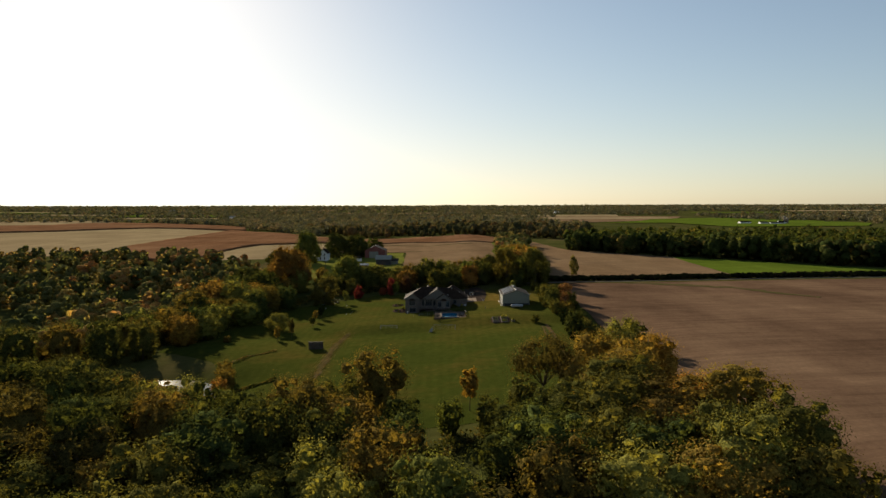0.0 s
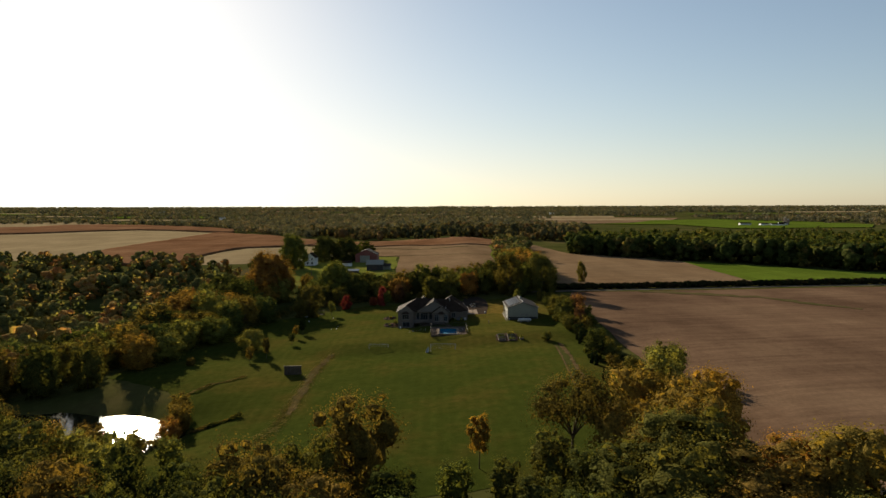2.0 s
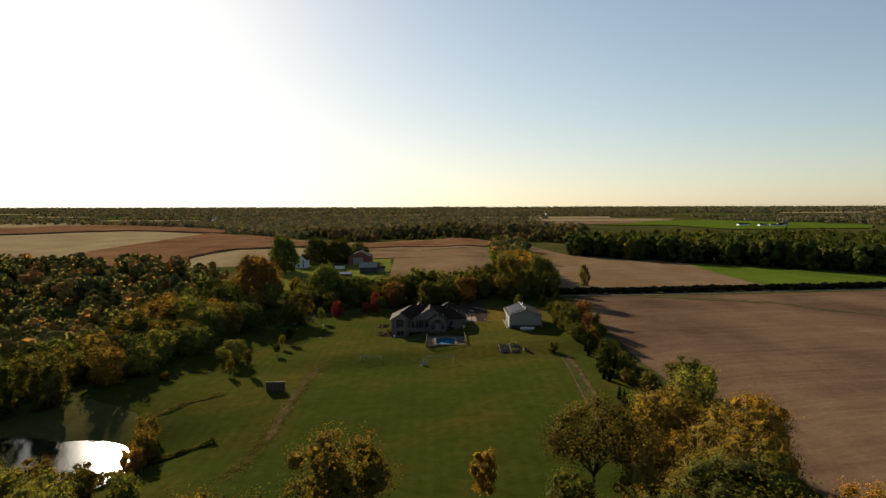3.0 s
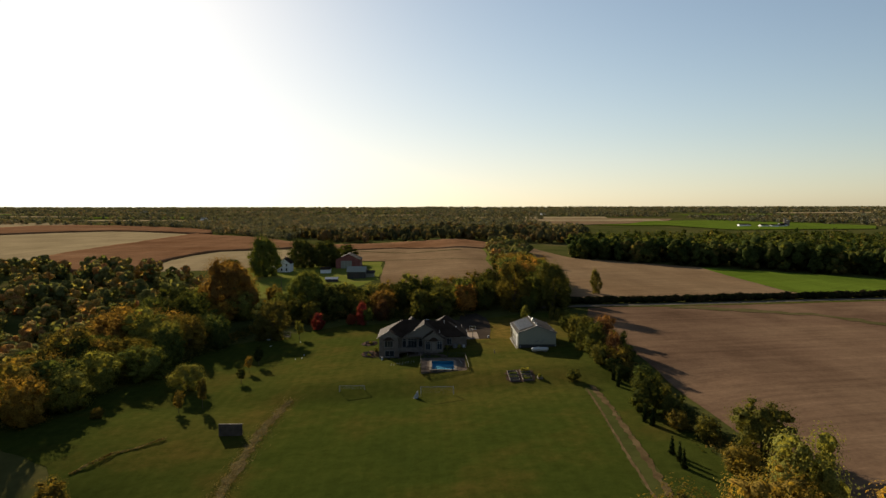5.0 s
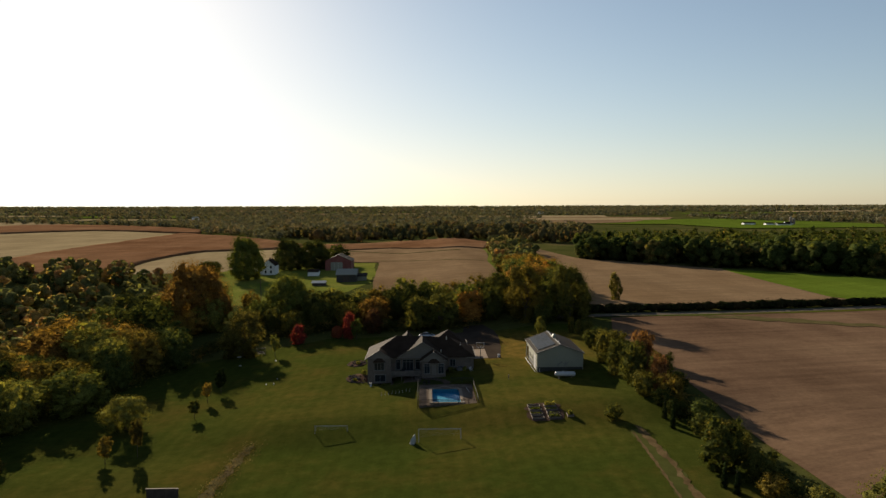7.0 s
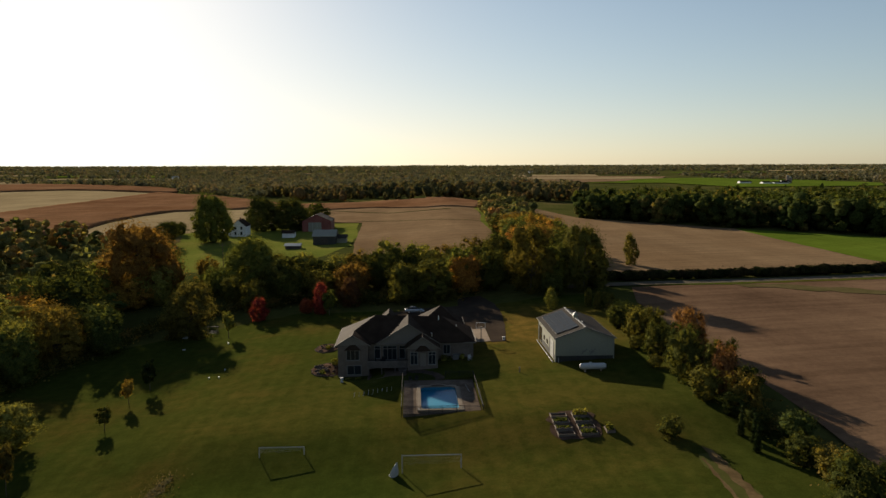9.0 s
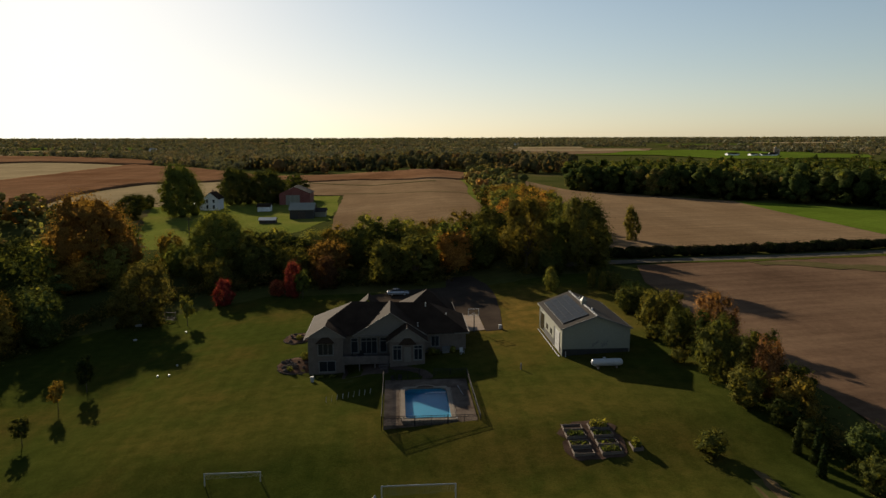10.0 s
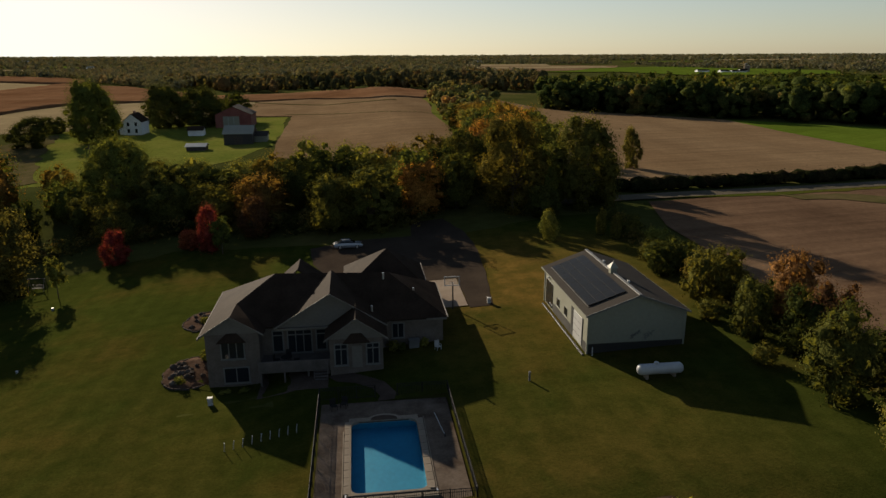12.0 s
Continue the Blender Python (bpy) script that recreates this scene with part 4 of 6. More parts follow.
for x, y, h, w, c, k, lab in [
    (-47.1, 243.6, 4.0, 2.8, L_DEEP, SAPLING, "young green tree on the lawn"), (-48.0, 254.6, 4.8, 2.5, L_GOLD, SAPLING, "young tree in yellow leaf on the lawn"),
    (-47.2, 261.5, 6.0, 3.2, L_DARK, SAPLING, "young dark evergreen at the wood's edge"), (-54.3, 221.4, 5.0, 3.0, L_GOLD, SAPLING, "young golden tree on the lawn"),
    (-50.3, 224.5, 7.0, 2.6, L_DARKGOLD, SAPLING, "thin young tree with few leaves on the lawn"), (-58.4, 238.5, 6.8, 9.4, L_GREEN, AIRY, "round olive-gold tree at the lawn's edge"),
    (-52.5, 299.5, 13.6, 13.4, L_PALE, AIRY, "large olive-yellow tree at the lawn's edge"), (-42.6, 295.6, 6.6, 3.4, L_GREEN, SAPLING, "young pyramidal tree at the lawn's edge"),
    (-38.7, 309, 6.2, 5.0, L_RED, AIRY, ""), (-27.7, 312.5, 4.0, 4.2, L_RED, AIRY, ""), (-23.8, 310, 8.6, 4.6, L_RED, AIRY, ""), (-21.5, 308.4, 6.6, 4.4, L_GREEN, SAPLING, "green sapling beside a red tree"),
    (-17, 317, 8.0, 6.8, L_RUSSET, AIRY, "small tree in dull russet autumn leaf"),
]:
    plant(k, x, y, h, w, c, label=lab, group=G_LAWN)
for x, y, h, w, c, k in [(-92, 455, 22.5, 21, L_GREEN, GREAT), (-80, 505, 18.5, 22, L_DEEP, GREAT), (-66, 510, 18, 24, L_DEEP, GREAT), (-57, 534, 14, 23, L_DEEP, ROUND), (-111, 449, 11.2, 16, L_DEEP, AIRY), (-119, 488, 7.5, 13, L_DEEP, ROUND)]:
    plant(k, x, y, h, w, c, group=G_FARM)
plant(GREAT, -76.3, 332.7, 22.5, 25, L_RUST, label="big orange-gold tree standing above the wood", group="large trees of the wood", pick=1)
for x, y, h, w, c in [(-57, 338, 9, 9, L_GREEN), (-63, 350, 9.5, 9, L_DARKGOLD), (-50, 329, 8, 8, L_DEEP), (-60, 327, 8, 7, L_DEEP), (-43, 322, 8.5, 9, L_DEEP)]:
    plant(ROUND, x, y, h, w, c, group=G_BELT)
plant(GREAT, -48.5, 345, 16.2, 19, L_GREEN, label="broad dark green tree in the belt", group=G_BELT, pick=0)

# foreground trees that edge the lawn
def near_trees(rows):
    for x, y, h, w, c, k in rows:
        plant(k, x, y, h, w, c, group="trees of the near wood")


near_trees([
    (21, 135, 14.6, 15.5, L_DARKGOLD, SPREAD), (6.2, 134, 9.2, 4.4, L_GOLD, SAPLING), (-12.5, 124.5, 17.2, 14.0, L_DARKGOLD, NEAR_BROAD), (-6, 108, 12, 9, L_DEEP, NEAR_BROAD), (33, 141, 14, 12, L_GOLD, NEAR_BROAD),
    (40.5, 150, 15, 10, L_GREEN, NEAR_ROUND), (45, 138, 13.5, 11, L_GOLD, NEAR_ROUND), (-19, 104, 16.5, 11, L_DARKGOLD, NEAR_BROAD), (-31, 106, 15.5, 9.5, L_DEEP, NEAR_BROAD), (47, 103, 15.5, 17, L_GOLD, NEAR_BROAD), (33, 75, 13.5, 15, L_GOLD, NEAR_BROAD), (44, 74, 13, 14, L_GOLD, NEAR_BROAD),
    (48.5, 90, 14, 16, L_DEEP, NEAR_BROAD), (-40, 112, 14.5, 9.5, L_DEEP, NEAR_ROUND), (-46, 109, 15, 10, L_DARKGOLD, NEAR_BROAD),
])
near_trees([
    (-37, 101, 14.5, 9.5, L_DEEP, NEAR_ROUND), (-54, 116, 12.5, 9, L_DEEP, NEAR_ROUND), (9, 118, 8, 6, L_DEEP, NEAR_ROUND), (2, 121, 7, 6, L_GREEN, SHRUB), (16, 124, 9, 8, L_DEEP, NEAR_ROUND),
    (-25, 100, 16, 12, L_DEEP, NEAR_BROAD), (-13, 101, 14.5, 12, L_DARKGOLD, NEAR_BROAD), (-6, 99, 12, 10.5, L_GREEN, NEAR_ROUND), (-25, 111, 15.5, 11.5, L_DARKGOLD, NEAR_BROAD), (-17, 113, 15, 11, L_DEEP, NEAR_ROUND),
    (27, 128, 11.5, 11, L_GOLD, NEAR_BROAD), (20, 116, 9.5, 9, L_DEEP, NEAR_ROUND), (12, 110, 8.5, 9, L_DEEP, NEAR_ROUND),
])
near_trees([
    (37, 131, 14, 12, L_GOLD, NEAR_BROAD), (29, 118, 13, 11, L_DARKGOLD, NEAR_BROAD), (36, 120, 14, 12, L_DARKGOLD, NEAR_BROAD), (-60, 138, 9, 8, L_GREEN, NEAR_ROUND), (-66, 141, 10, 9, L_GOLD, NEAR_ROUND),
    (-73, 139, 11.5, 10, L_GREEN, NEAR_ROUND), (-52, 132, 8.5, 8, L_GREEN, NEAR_ROUND), (-47, 125, 12, 9.5, L_GREEN, NEAR_ROUND), (-57.5, 178, 5.0, 6.0, L_GOLD, NEAR_ROUND), (-54.6, 169.5, 6.2, 6.4, L_GOLD, NEAR_ROUND), (-54, 163, 5.0, 5.5, L_RUST, NEAR_ROUND), (-62, 148, 7.5, 8.5, L_DARKGOLD, NEAR_ROUND), (-70, 147, 8.5, 9.5, L_DEEP, NEAR_ROUND), (-79, 147, 12, 11, L_DARKGOLD, NEAR_ROUND), (-88, 147, 13, 11.5, L_DEEP, NEAR_ROUND), (-97, 192, 14, 12, L_DEEP, NEAR_ROUND), (-107, 189, 14, 12, L_DARKGOLD, NEAR_BROAD), (-88, 197, 12, 10.5, L_DEEP, NEAR_ROUND), (-117, 184, 14, 12, L_DEEP, NEAR_BROAD), (-55, 147, 6.5, 7, L_GOLD, NEAR_ROUND),
    (-46, 143, 5.5, 6, L_GREEN, SHRUB), (-58, 141, 6, 6, L_GOLD, SHRUB),
])


def scatter(region, gap, seed):
    """Places over a region, no two nearer than about the gap."""
    rnd, out = random.Random(seed), []
    xs, ys = [p[0] for p in region], [p[1] for p in region]
    y, row = min(ys), 0
    while y < max(ys):
        x = min(xs) + (row % 2) * gap / 2
        while x < max(xs):
            p = (x + rnd.uniform(-0.34, 0.34) * gap, y + rnd.uniform(-0.34, 0.34) * gap)
            if inside(p, region):
                out.append(p)
            x += gap
        y += gap * 0.87
        row += 1
    return out


def wood(region, gap, seed, hmin, hmax, mixture, group, low=0.0, near=False):
    rnd = random.Random(seed)
    for x, y in scatter(region, gap, seed):
        kinds_of = [L_DEEP, L_DARKGOLD, L_RUST, L_GREEN] if near or group == G_BELT else [L_GREEN, L_GOLD, L_RUST, L_DEEP]
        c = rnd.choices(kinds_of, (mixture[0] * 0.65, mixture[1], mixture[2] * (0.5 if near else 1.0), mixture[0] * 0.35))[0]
        h = rnd.uniform(hmin, hmax)
        k = (NEAR_BROAD if near else BROAD) if rnd.random() < 0.55 else (NEAR_ROUND if near else ROUND)
        plant(k, x, y, h, gap * rnd.uniform(1.05, 1.6), c, group=group, sink=low)


wood([(-66, 66), (46, 66), (46, 128), (38, 132), (26, 120), (18, 98), (-4, 92), (-30, 96), (-46, 116), (-62, 130)], 10.4, 1, 9.5, 16.5, (0.68, 0.26, 0.06), "trees of the near wood", 0, True)
wood([(-100, 70), (-66, 66), (-62, 132), (-62, 140), (-80, 143), (-100, 141)], 10.5, 2, 12, 16.5, (0.52, 0.36, 0.12), "trees of the near wood", 0, True)
wood([(-106, 212), (-96, 240), (-88, 262), (-82, 285), (-76, 306), (-72, 322), (-66, 352), (-84, 346), (-104, 322)], 11.5, 3, 9.5, 15, (0.62, 0.3, 0.08), "trees of the left wood")
wood([(-8, 313), (8, 310), (14, 313), (16, 334), (36, 342), (34, 350), (-8, 346)], 9.0, 4, 10, 14.5, (0.66, 0.2, 0.14), G_BELT)
wood([(-46, 340), (-40, 328), (-34, 327), (-8, 320), (-8, 346), (-40, 350)], 9.0, 8, 8.5, 12.5, (0.66, 0.2, 0.14), G_BELT)
wood([(-132, 196), (-108, 200), (-102, 216), (-112, 226), (-134, 214)], 9.0, 12, 9, 12.5, (0.6, 0.3, 0.1), "trees of the left wood")
# the wood's edge above the lawn
wood([(-108, 206), (-88, 208), (-79, 212), (-76, 224), (-76, 238), (-73, 252), (-72, 282), (-72, 308), (-74, 306), (-82, 285), (-88, 262), (-96, 240)], 9.6, 9, 8.5, 12.5, (0.56, 0.36, 0.08), "trees of the left wood")
plant(SHRUB, -69.5, 217, 2.4, 3.4, L_DARKGOLD, "shrub", "small rusty shrub in the shade of the wood's edge")
plant(ROUND, -66, 287, 10.5, 9.2, L_GREEN, label="tall olive-gold tree leaning out of the wood's edge", group="trees of the left wood")
wood([(34, 352), (48, 348), (56, 440), (38, 440)], 9.5, 6, 9.5, 14.5, (0.5, 0.14, 0.36), "trees of the row between fields")


def far_wood(name, places, hmin, hmax, per, leaf, label, seed, clothes=L_WOODS, grove=1.0):
    """A whole far wood in one mesh: each tree is a lobed heap of leaf sprays."""
    rng = np.random.default_rng(seed)
    blades, soft = [], []
    for x, y in places:
        h = rng.uniform(hmin, hmax)
        r = grove * h * rng.uniform(0.38, 0.54)
        q, n, cs = foliage(rng, h, r, h * 0.04, 7 if per < 100 else 10 if per < 300 else 15, per, leaf * h / 14, "round", per // 4 if per < 100 else 0, 2.4)
        blades.append(q + np.array((x, y, ground_z(x, y) - 0.08 * h)))
        soft.append(n)
    return tagged(new(name, leaf_mesh(name, (np.concatenate(blades), np.concatenate(soft)), clothes)), label, "woodland", kind="stuff")


WEST = [(-124, 186), (-140, 230), (-130, 330), (-76, 348), (-84, 360), (-100, 374), (-112, 402), (-122, 440), (-160, 476), (-210, 484), (-268, 512), (-330, 474), (-430, 560), (-640, 560), (-420, 150), (-150, 150)]
far_wood("woodland", scatter([(-108, 200), (-106, 322), (-84, 348), (-60, 352), (-130, 340), (-150, 230), (-130, 188)], 10.5, 13), 8, 13, 520, 0.38, "mixed autumn trees crowding the low ground", 5)
far_wood("woodland", scatter([(-150, 60), (-100, 66), (-100, 141), (-118, 140), (-150, 150)], 10.5, 14), 11, 16, 520, 0.72, "mixed autumn trees beyond the pond", 6)
far_wood("woodland", scatter([(38, 440), (56, 440), (60, 480), (76, 660), (54, 660), (40, 480)], 10.5, 15), 9, 14, 420, 0.8, "tree row between two stubble fields", 7, L_WOODS)
far_wood("woodland", [q for q in scatter(WEST, 15, 11) if q[0] > -330], 7, 12.5, 300, 0.48, "mixed autumn woodland, olive, gold and rust", 1)
far_wood("woodland", [q for q in scatter(WEST, 15, 11) if q[0] <= -330], 8, 14, 150, 1.2, "mixed autumn woodland reaching westward", 9)
EAST = [(102, 552), (160, 488), (216, 432), (264, 386), (320, 372), (700, 425), (700, 640), (330, 700), (150, 690)]
def behind_front(p):
    """Metres behind the front of the eastern wood."""
    return (p[0] - 102) * 0.737 + (p[1] - 552) * 0.676


far_wood("woodland", [p for p in scatter(EAST, 11.5, 12) if behind_front(p) < 26 and p[0] < 330], 13, 19, 300, 0.8, "dark green woodland edge along the stubble", 2, L_FARWOOD)
far_wood("woodland", [p for p in scatter(EAST, 13.5, 12) if behind_front(p) >= 26 or p[0] >= 330], 12, 19, 80, 1.55, "dark green woodland behind the stubble", 8, L_FARWOOD)
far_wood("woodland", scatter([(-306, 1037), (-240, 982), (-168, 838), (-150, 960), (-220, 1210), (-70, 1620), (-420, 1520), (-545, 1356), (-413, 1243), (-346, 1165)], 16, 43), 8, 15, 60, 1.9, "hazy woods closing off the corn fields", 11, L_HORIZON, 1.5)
FAR = [[(-95, 805), (60, 800), (90, 745), (150, 735), (200, 900), (230, 1150), (170, 1620), (-60, 1620), (-220, 1200), (-195, 955)],
       [(760, 640), (1500, 700), (1900, 1900), (700, 2000), (660, 1640), (800, 1240)],
       [(-235, 1120), (-60, 1640), (190, 1680), (330, 1880), (700, 2020), (900, 2600), (-900, 2600), (-1500, 1900), (-1300, 1330), (-700, 1430)]]
spots = [p for k, reg in enumerate(FAR) for p in scatter(reg, (15, 20, 26)[k], 20 + k) if noise.noise(Vector((p[0] / 420, p[1] / 90, 3))) > (-0.2, -0.02, 0.0)[k] and not any(inside(p, q) for q in FAR_STRIPS)]
far_wood("woodland", [p for p in scatter(FAR[0], 13, 41) if p[1] < 1000 + 60 * noise.noise(Vector((p[0] / 90, 0, 5))) and noise.noise(Vector((p[0] / 70, p[1] / 45, 8))) > -0.18], 7, 17, 150, 0.95, "mixed woods beyond the corn, green and rust", 10, L_FARMIX)
spots = [p for p in spots if not (inside(p, FAR[0]) and p[1] < 985)]
far_wood("woodland", spots, 8, 14, 30, 3.4, "far woods and hedgerows with haze put into their colour", 3, L_HORIZON, 1.6)
rim = [p for p in scatter([(-3600, 2600), (-1600, 1900), (-900, 2600), (900, 2600), (1900, 1900), (3600, 2600), (3200, 4760), (-3200, 4760)], 54, 31) if noise.noise(Vector((p[0] / 900, p[1] / 170, 7))) > -0.15 and not any(inside(p, q) for q in FAR_STRIPS)]
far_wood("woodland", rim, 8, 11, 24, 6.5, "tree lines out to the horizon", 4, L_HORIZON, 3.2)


def bush_strip(name, line, step, width, low, high, clothes, label, category, seed):
    """A close strip of low bushes along a line, in one mesh."""
    rng = np.random.default_rng(seed)
    blades, soft = [], []
    for a, b in zip(line, line[1:]):
        a, b = Vector(a), Vector(b)
        for k in range(int((b - a).length / step)):
            p = a.lerp(b, k * step / (b - a).length)
            x, y, h = p.x + rng.uniform(-0.5, 0.5) * width, p.y + rng.uniform(-0.5, 0.5) * width, rng.uniform(low, high)
            q, n, cs = foliage(rng, h, h * rng.uniform(0.7, 1.0), 0.0, 7, 45, 0.22, "round", 0, 2.4)
            blades.append(q + np.array((x, y, ground_z(x, y) - 0.15)))
            soft.append(n)
    return tagged(new(name, leaf_mesh(name, (np.concatenate(blades), np.concatenate(soft)), clothes)), label, category, kind="stuff")


def brush(name, line, width, height, count, leaf, material, label, category, seed, wavy=0.9):
    """A strip of brush or long grass along a line."""
    rng = np.random.default_rng(seed)
    seg = [(Vector(a), Vector(b)) for a, b in zip(line, line[1:])]
    lens = np.array([(b - a).length for a, b in seg])
    idx = rng.choice(len(seg), count, p=lens / lens.sum())
    pts = []
    for k in idx:
        a, b = seg[k]
        p = a.lerp(b, rng.uniform())
        x, y = p.x + rng.normal(0, width / 3), p.y + rng.normal(0, width / 3)
        top = height * (1.0 - wavy / 2 + wavy * noise.noise(Vector((x * 0.25, y * 0.25, 1))))
        pts.append((x, y, ground_z(x, y) + max(0.1, top) * rng.uniform(0.0, 1.0) ** 0.7 + 0.1))
    pts = np.array(pts)
    nrm = rng.normal(0, 1, pts.shape)
    nrm[:, 2] = np.abs(nrm[:, 2]) + 0.6
    nrm /= np.linalg.norm(nrm, axis=1)[:, None]
    me = leaf_mesh(name, leaf_quads(pts, nrm, leaf, rng), material)
    return tagged(new(name, me), label, category, kind="stuff")


bush_strip("hedge", [(46, 330), (66, 330.6), (97, 333.2), (131, 338.2), (182, 345), (240, 351), (300, 357), (480, 381)], 0.95, 1.8, 2.7, 3.4, L_HEDGE, "low brush along the road ditch, its shade put into the colour", "hedge", 1)
brush("undergrowth", [(46, 310), (44, 280), (45, 250), (45, 225), (46, 200), (47, 165), (48, 150)], 4.0, 1.5, 9000, 0.4, L_BRUSH, "weedy undergrowth below the hedgerow", "undergrowth", 2)
brush("undergrowth", [(-48, 322), (-62, 312), (-69, 288), (-75, 262), (-84, 240), (-96, 218)], 6.0, 2.4, 9000, 0.5, L_BRUSH, "brushy edge of the wood by the lawn", "undergrowth", 3)
brush("undergrowth", [(-46, 324), (-28, 326), (-8, 320), (10, 318), (13, 332), (36, 334)], 7.0, 3.6, 16000, 0.5, L_BRUSH, "brush below the tree belt", "undergrowth", 4)
brush("undergrowth", [(-60, 138), (-44, 126), (-28, 110), (0, 112), (18, 122), (38, 142), (46, 150)], 6.0, 2.2, 9000, 0.5, L_BRUSH, "brush along the near wood's edge", "undergrowth", 5)
brush("long_grass", [(-31.5, 226), (-32.5, 212), (-32.7, 200), (-32.6, 186), (-32.8, 172), (-33.3, 162), (-35, 153)], 3.0, 0.32, 5000, 0.15, L_STRAW, "strip of dry unmown grass across the lawn", "grass", 6)
brush("long_grass", [(-60.5, 189), (-58.4, 192.6), (-56.4, 196.6), (-53.3, 198.9), (-50, 203)], 0.5, 0.6, 1100, 0.2, L_STRAW, "line of dry weeds on the lawn", "grass", 7)
brush("long_grass", [(-52, 168), (-47, 171), (-43, 174)], 1.2, 1.0, 1500, 0.3, L_BRUSH, "weedy bank running down to the pond", "grass", 8)
brush("reeds", [(-56, 164), (-58, 156), (-66, 150), (-80, 147), (-100, 148), (-114, 156)], 3.0, 2.2, 7000, 0.4, L_BRUSH, "bushes and reeds round the pond", "reeds", 9)


# ---- the barn with its solar panels ----
BX0, BX1, BY0, BY1, BZ, BEAVE, BRIDGE = 23.2, 33.2, 255.8, 271.2, 1.7, 5.85, 7.6
BMID = (BX0 + BX1) / 2


def barn():
    b = thing("pole_barn", (BMID, 263.5, BZ), "cream metal pole barn with grey roof and dark base band", "barn")
    bm = bmesh.new()
    prof = [(BX0, BZ - 0.4), (BX1, BZ - 0.4), (BX1, BEAVE - 0.1), (BMID, BRIDGE - 0.14), (BX0, BEAVE - 0.1)]
    a, c = [[bm.verts.new((x, y, z)) for x, z in prof] for y in (BY0, BY1)]
    bm.faces.new(a)
    bm.faces.new(c[::-1])
    for k in (0, 1):
        bm.faces.new((a[k], a[k + 1], c[k + 1], c[k]))
    bm.faces.new((a[4], a[0], c[0], c[4]))
    part("wall", bm, STEEL_WALL, b)
    for s in (-1, 1):
        bm = bmesh.new()
        ex = BX0 - 0.35 if s < 0 else BX1 + 0.35
        ez = BEAVE - 0.1 - 0.35 * (BRIDGE - BEAVE) / (BMID - BX0)
        slab(bm, [(ex, BY0 - 0.4, ez + 0.06), (ex, BY1 + 0.4, ez + 0.06), (BMID, BY1 + 0.4, BRIDGE), (BMID, BY0 - 0.4, BRIDGE)], 0.08)
        roof = part("roof", bm, STEEL_ROOF, b)
    bm = bmesh.new()
    box(bm, BMID - 0.18, BY0 - 0.42, BRIDGE - 0.03, BMID + 0.18, BY1 + 0.42, BRIDGE + 0.06, 0.02)
    part("ridge_cap", bm, WINTRIM, b, "pale ridge cap")
    for s in (-1, 1):
        ex = BX0 - 0.37 if s < 0 else BX1 + 0.37
        ez = BEAVE - 0.1 - 0.35 * (BRIDGE - BEAVE) / (BMID - BX0)
        bm = bmesh.new()
        slab(bm, [(ex, BY0 - 0.46, ez + 0.07), (BMID, BY0 - 0.46, BRIDGE + 0.01), (BMID, BY0 - 0.41, BRIDGE + 0.01), (ex, BY0 - 0.41, ez + 0.07)], 0.18)
        part("rake_trim", bm, WINTRIM, b)
        part("eave_gutter", new_box(ex - 0.06, BY0 - 0.4, ez - 0.08, ex + 0.06, BY1 + 0.4, ez + 0.02), STEEL_WALL, b)
    for y in (259.4, 266.6):
        part("ridge_vent", new_box(BMID + 0.3, y, BRIDGE - 0.12, BMID + 0.55, y + 0.25, BRIDGE + 0.12, 0.02), TRIM, b)
    for x0, y0, x1, y1 in [(BX0 - 0.03, BY0 - 0.03, BX1 + 0.03, BY0), (BX0 - 0.03, BY0, BX0, 257.2), (BX0 - 0.03, 260.4, BX0, 267.6), (BX1, BY0, BX1 + 0.03, BY1)]:
        part("wainscot", new_box(x0, y0, BZ - 0.4, x1, y1, BZ + 0.85), WAINSCOT, b)
    for x, y in [(BX0, BY0), (BX1, BY0), (BX0, BY1)]:
        part("corner_trim", new_box(x - 0.08, y - 0.08, BZ - 0.3, x + 0.08, y + 0.08, BEAVE - 0.1), STEEL_WALL, b)
    # doors on the west side
    door = part("overhead_door", new_box(BX0 - 0.05, 257.4, BZ, BX0 + 0.02, 260.2, BZ + 2.9, 0.01), TRIM, b, "white sectional overhead door")
    for k in range(1, 4):
        part("door_joint", new_box(BX0 - 0.06, 257.45, BZ + k * 0.72, BX0 - 0.045, 260.15, BZ + k * 0.72 + 0.03), DARKSTEEL, door)
    for y0, y1 in ((257.25, 257.4), (260.2, 260.9)):
        part("door_jamb", new_box(BX0 - 0.07, y0, BZ, BX0, y1, BZ + 3.0), DARKSTEEL, b)
    # flat dark panel: the shade inside an open doorway put into its colour
    part("open_doorway", new_box(BX0 - 0.04, 267.8, BZ, BX0 + 0.01, 270.6, BZ + 2.9), GLASS, b, "dark panel standing for the shaded open doorway")
    for y in (262.4, 262.95, 265.2, 265.75):
        w = part("window", new_box(BX0 - 0.05, y, BZ + 1.15, BX0 + 0.01, y + 0.45, BZ + 2.05), GLASS, b)
        part("window_frame", new_box(BX0 - 0.06, y - 0.05, BZ + 1.08, BX0 - 0.01, y + 0.5, BZ + 1.15), TRIM, w)
    part("wall_lamp", new_box(BX0 - 0.25, 269.2, BZ + 3.3, BX0, 269.5, BZ + 3.5, 0.04), TRIM, b)
    part("drain_board", new_box(BX0 - 0.55, BY0 - 0.2, BZ - 0.35, BX0 - 0.35, BY1 - 0.8, BZ - 0.12, 0.02), WAINSCOT, b)
    bm = bmesh.new()
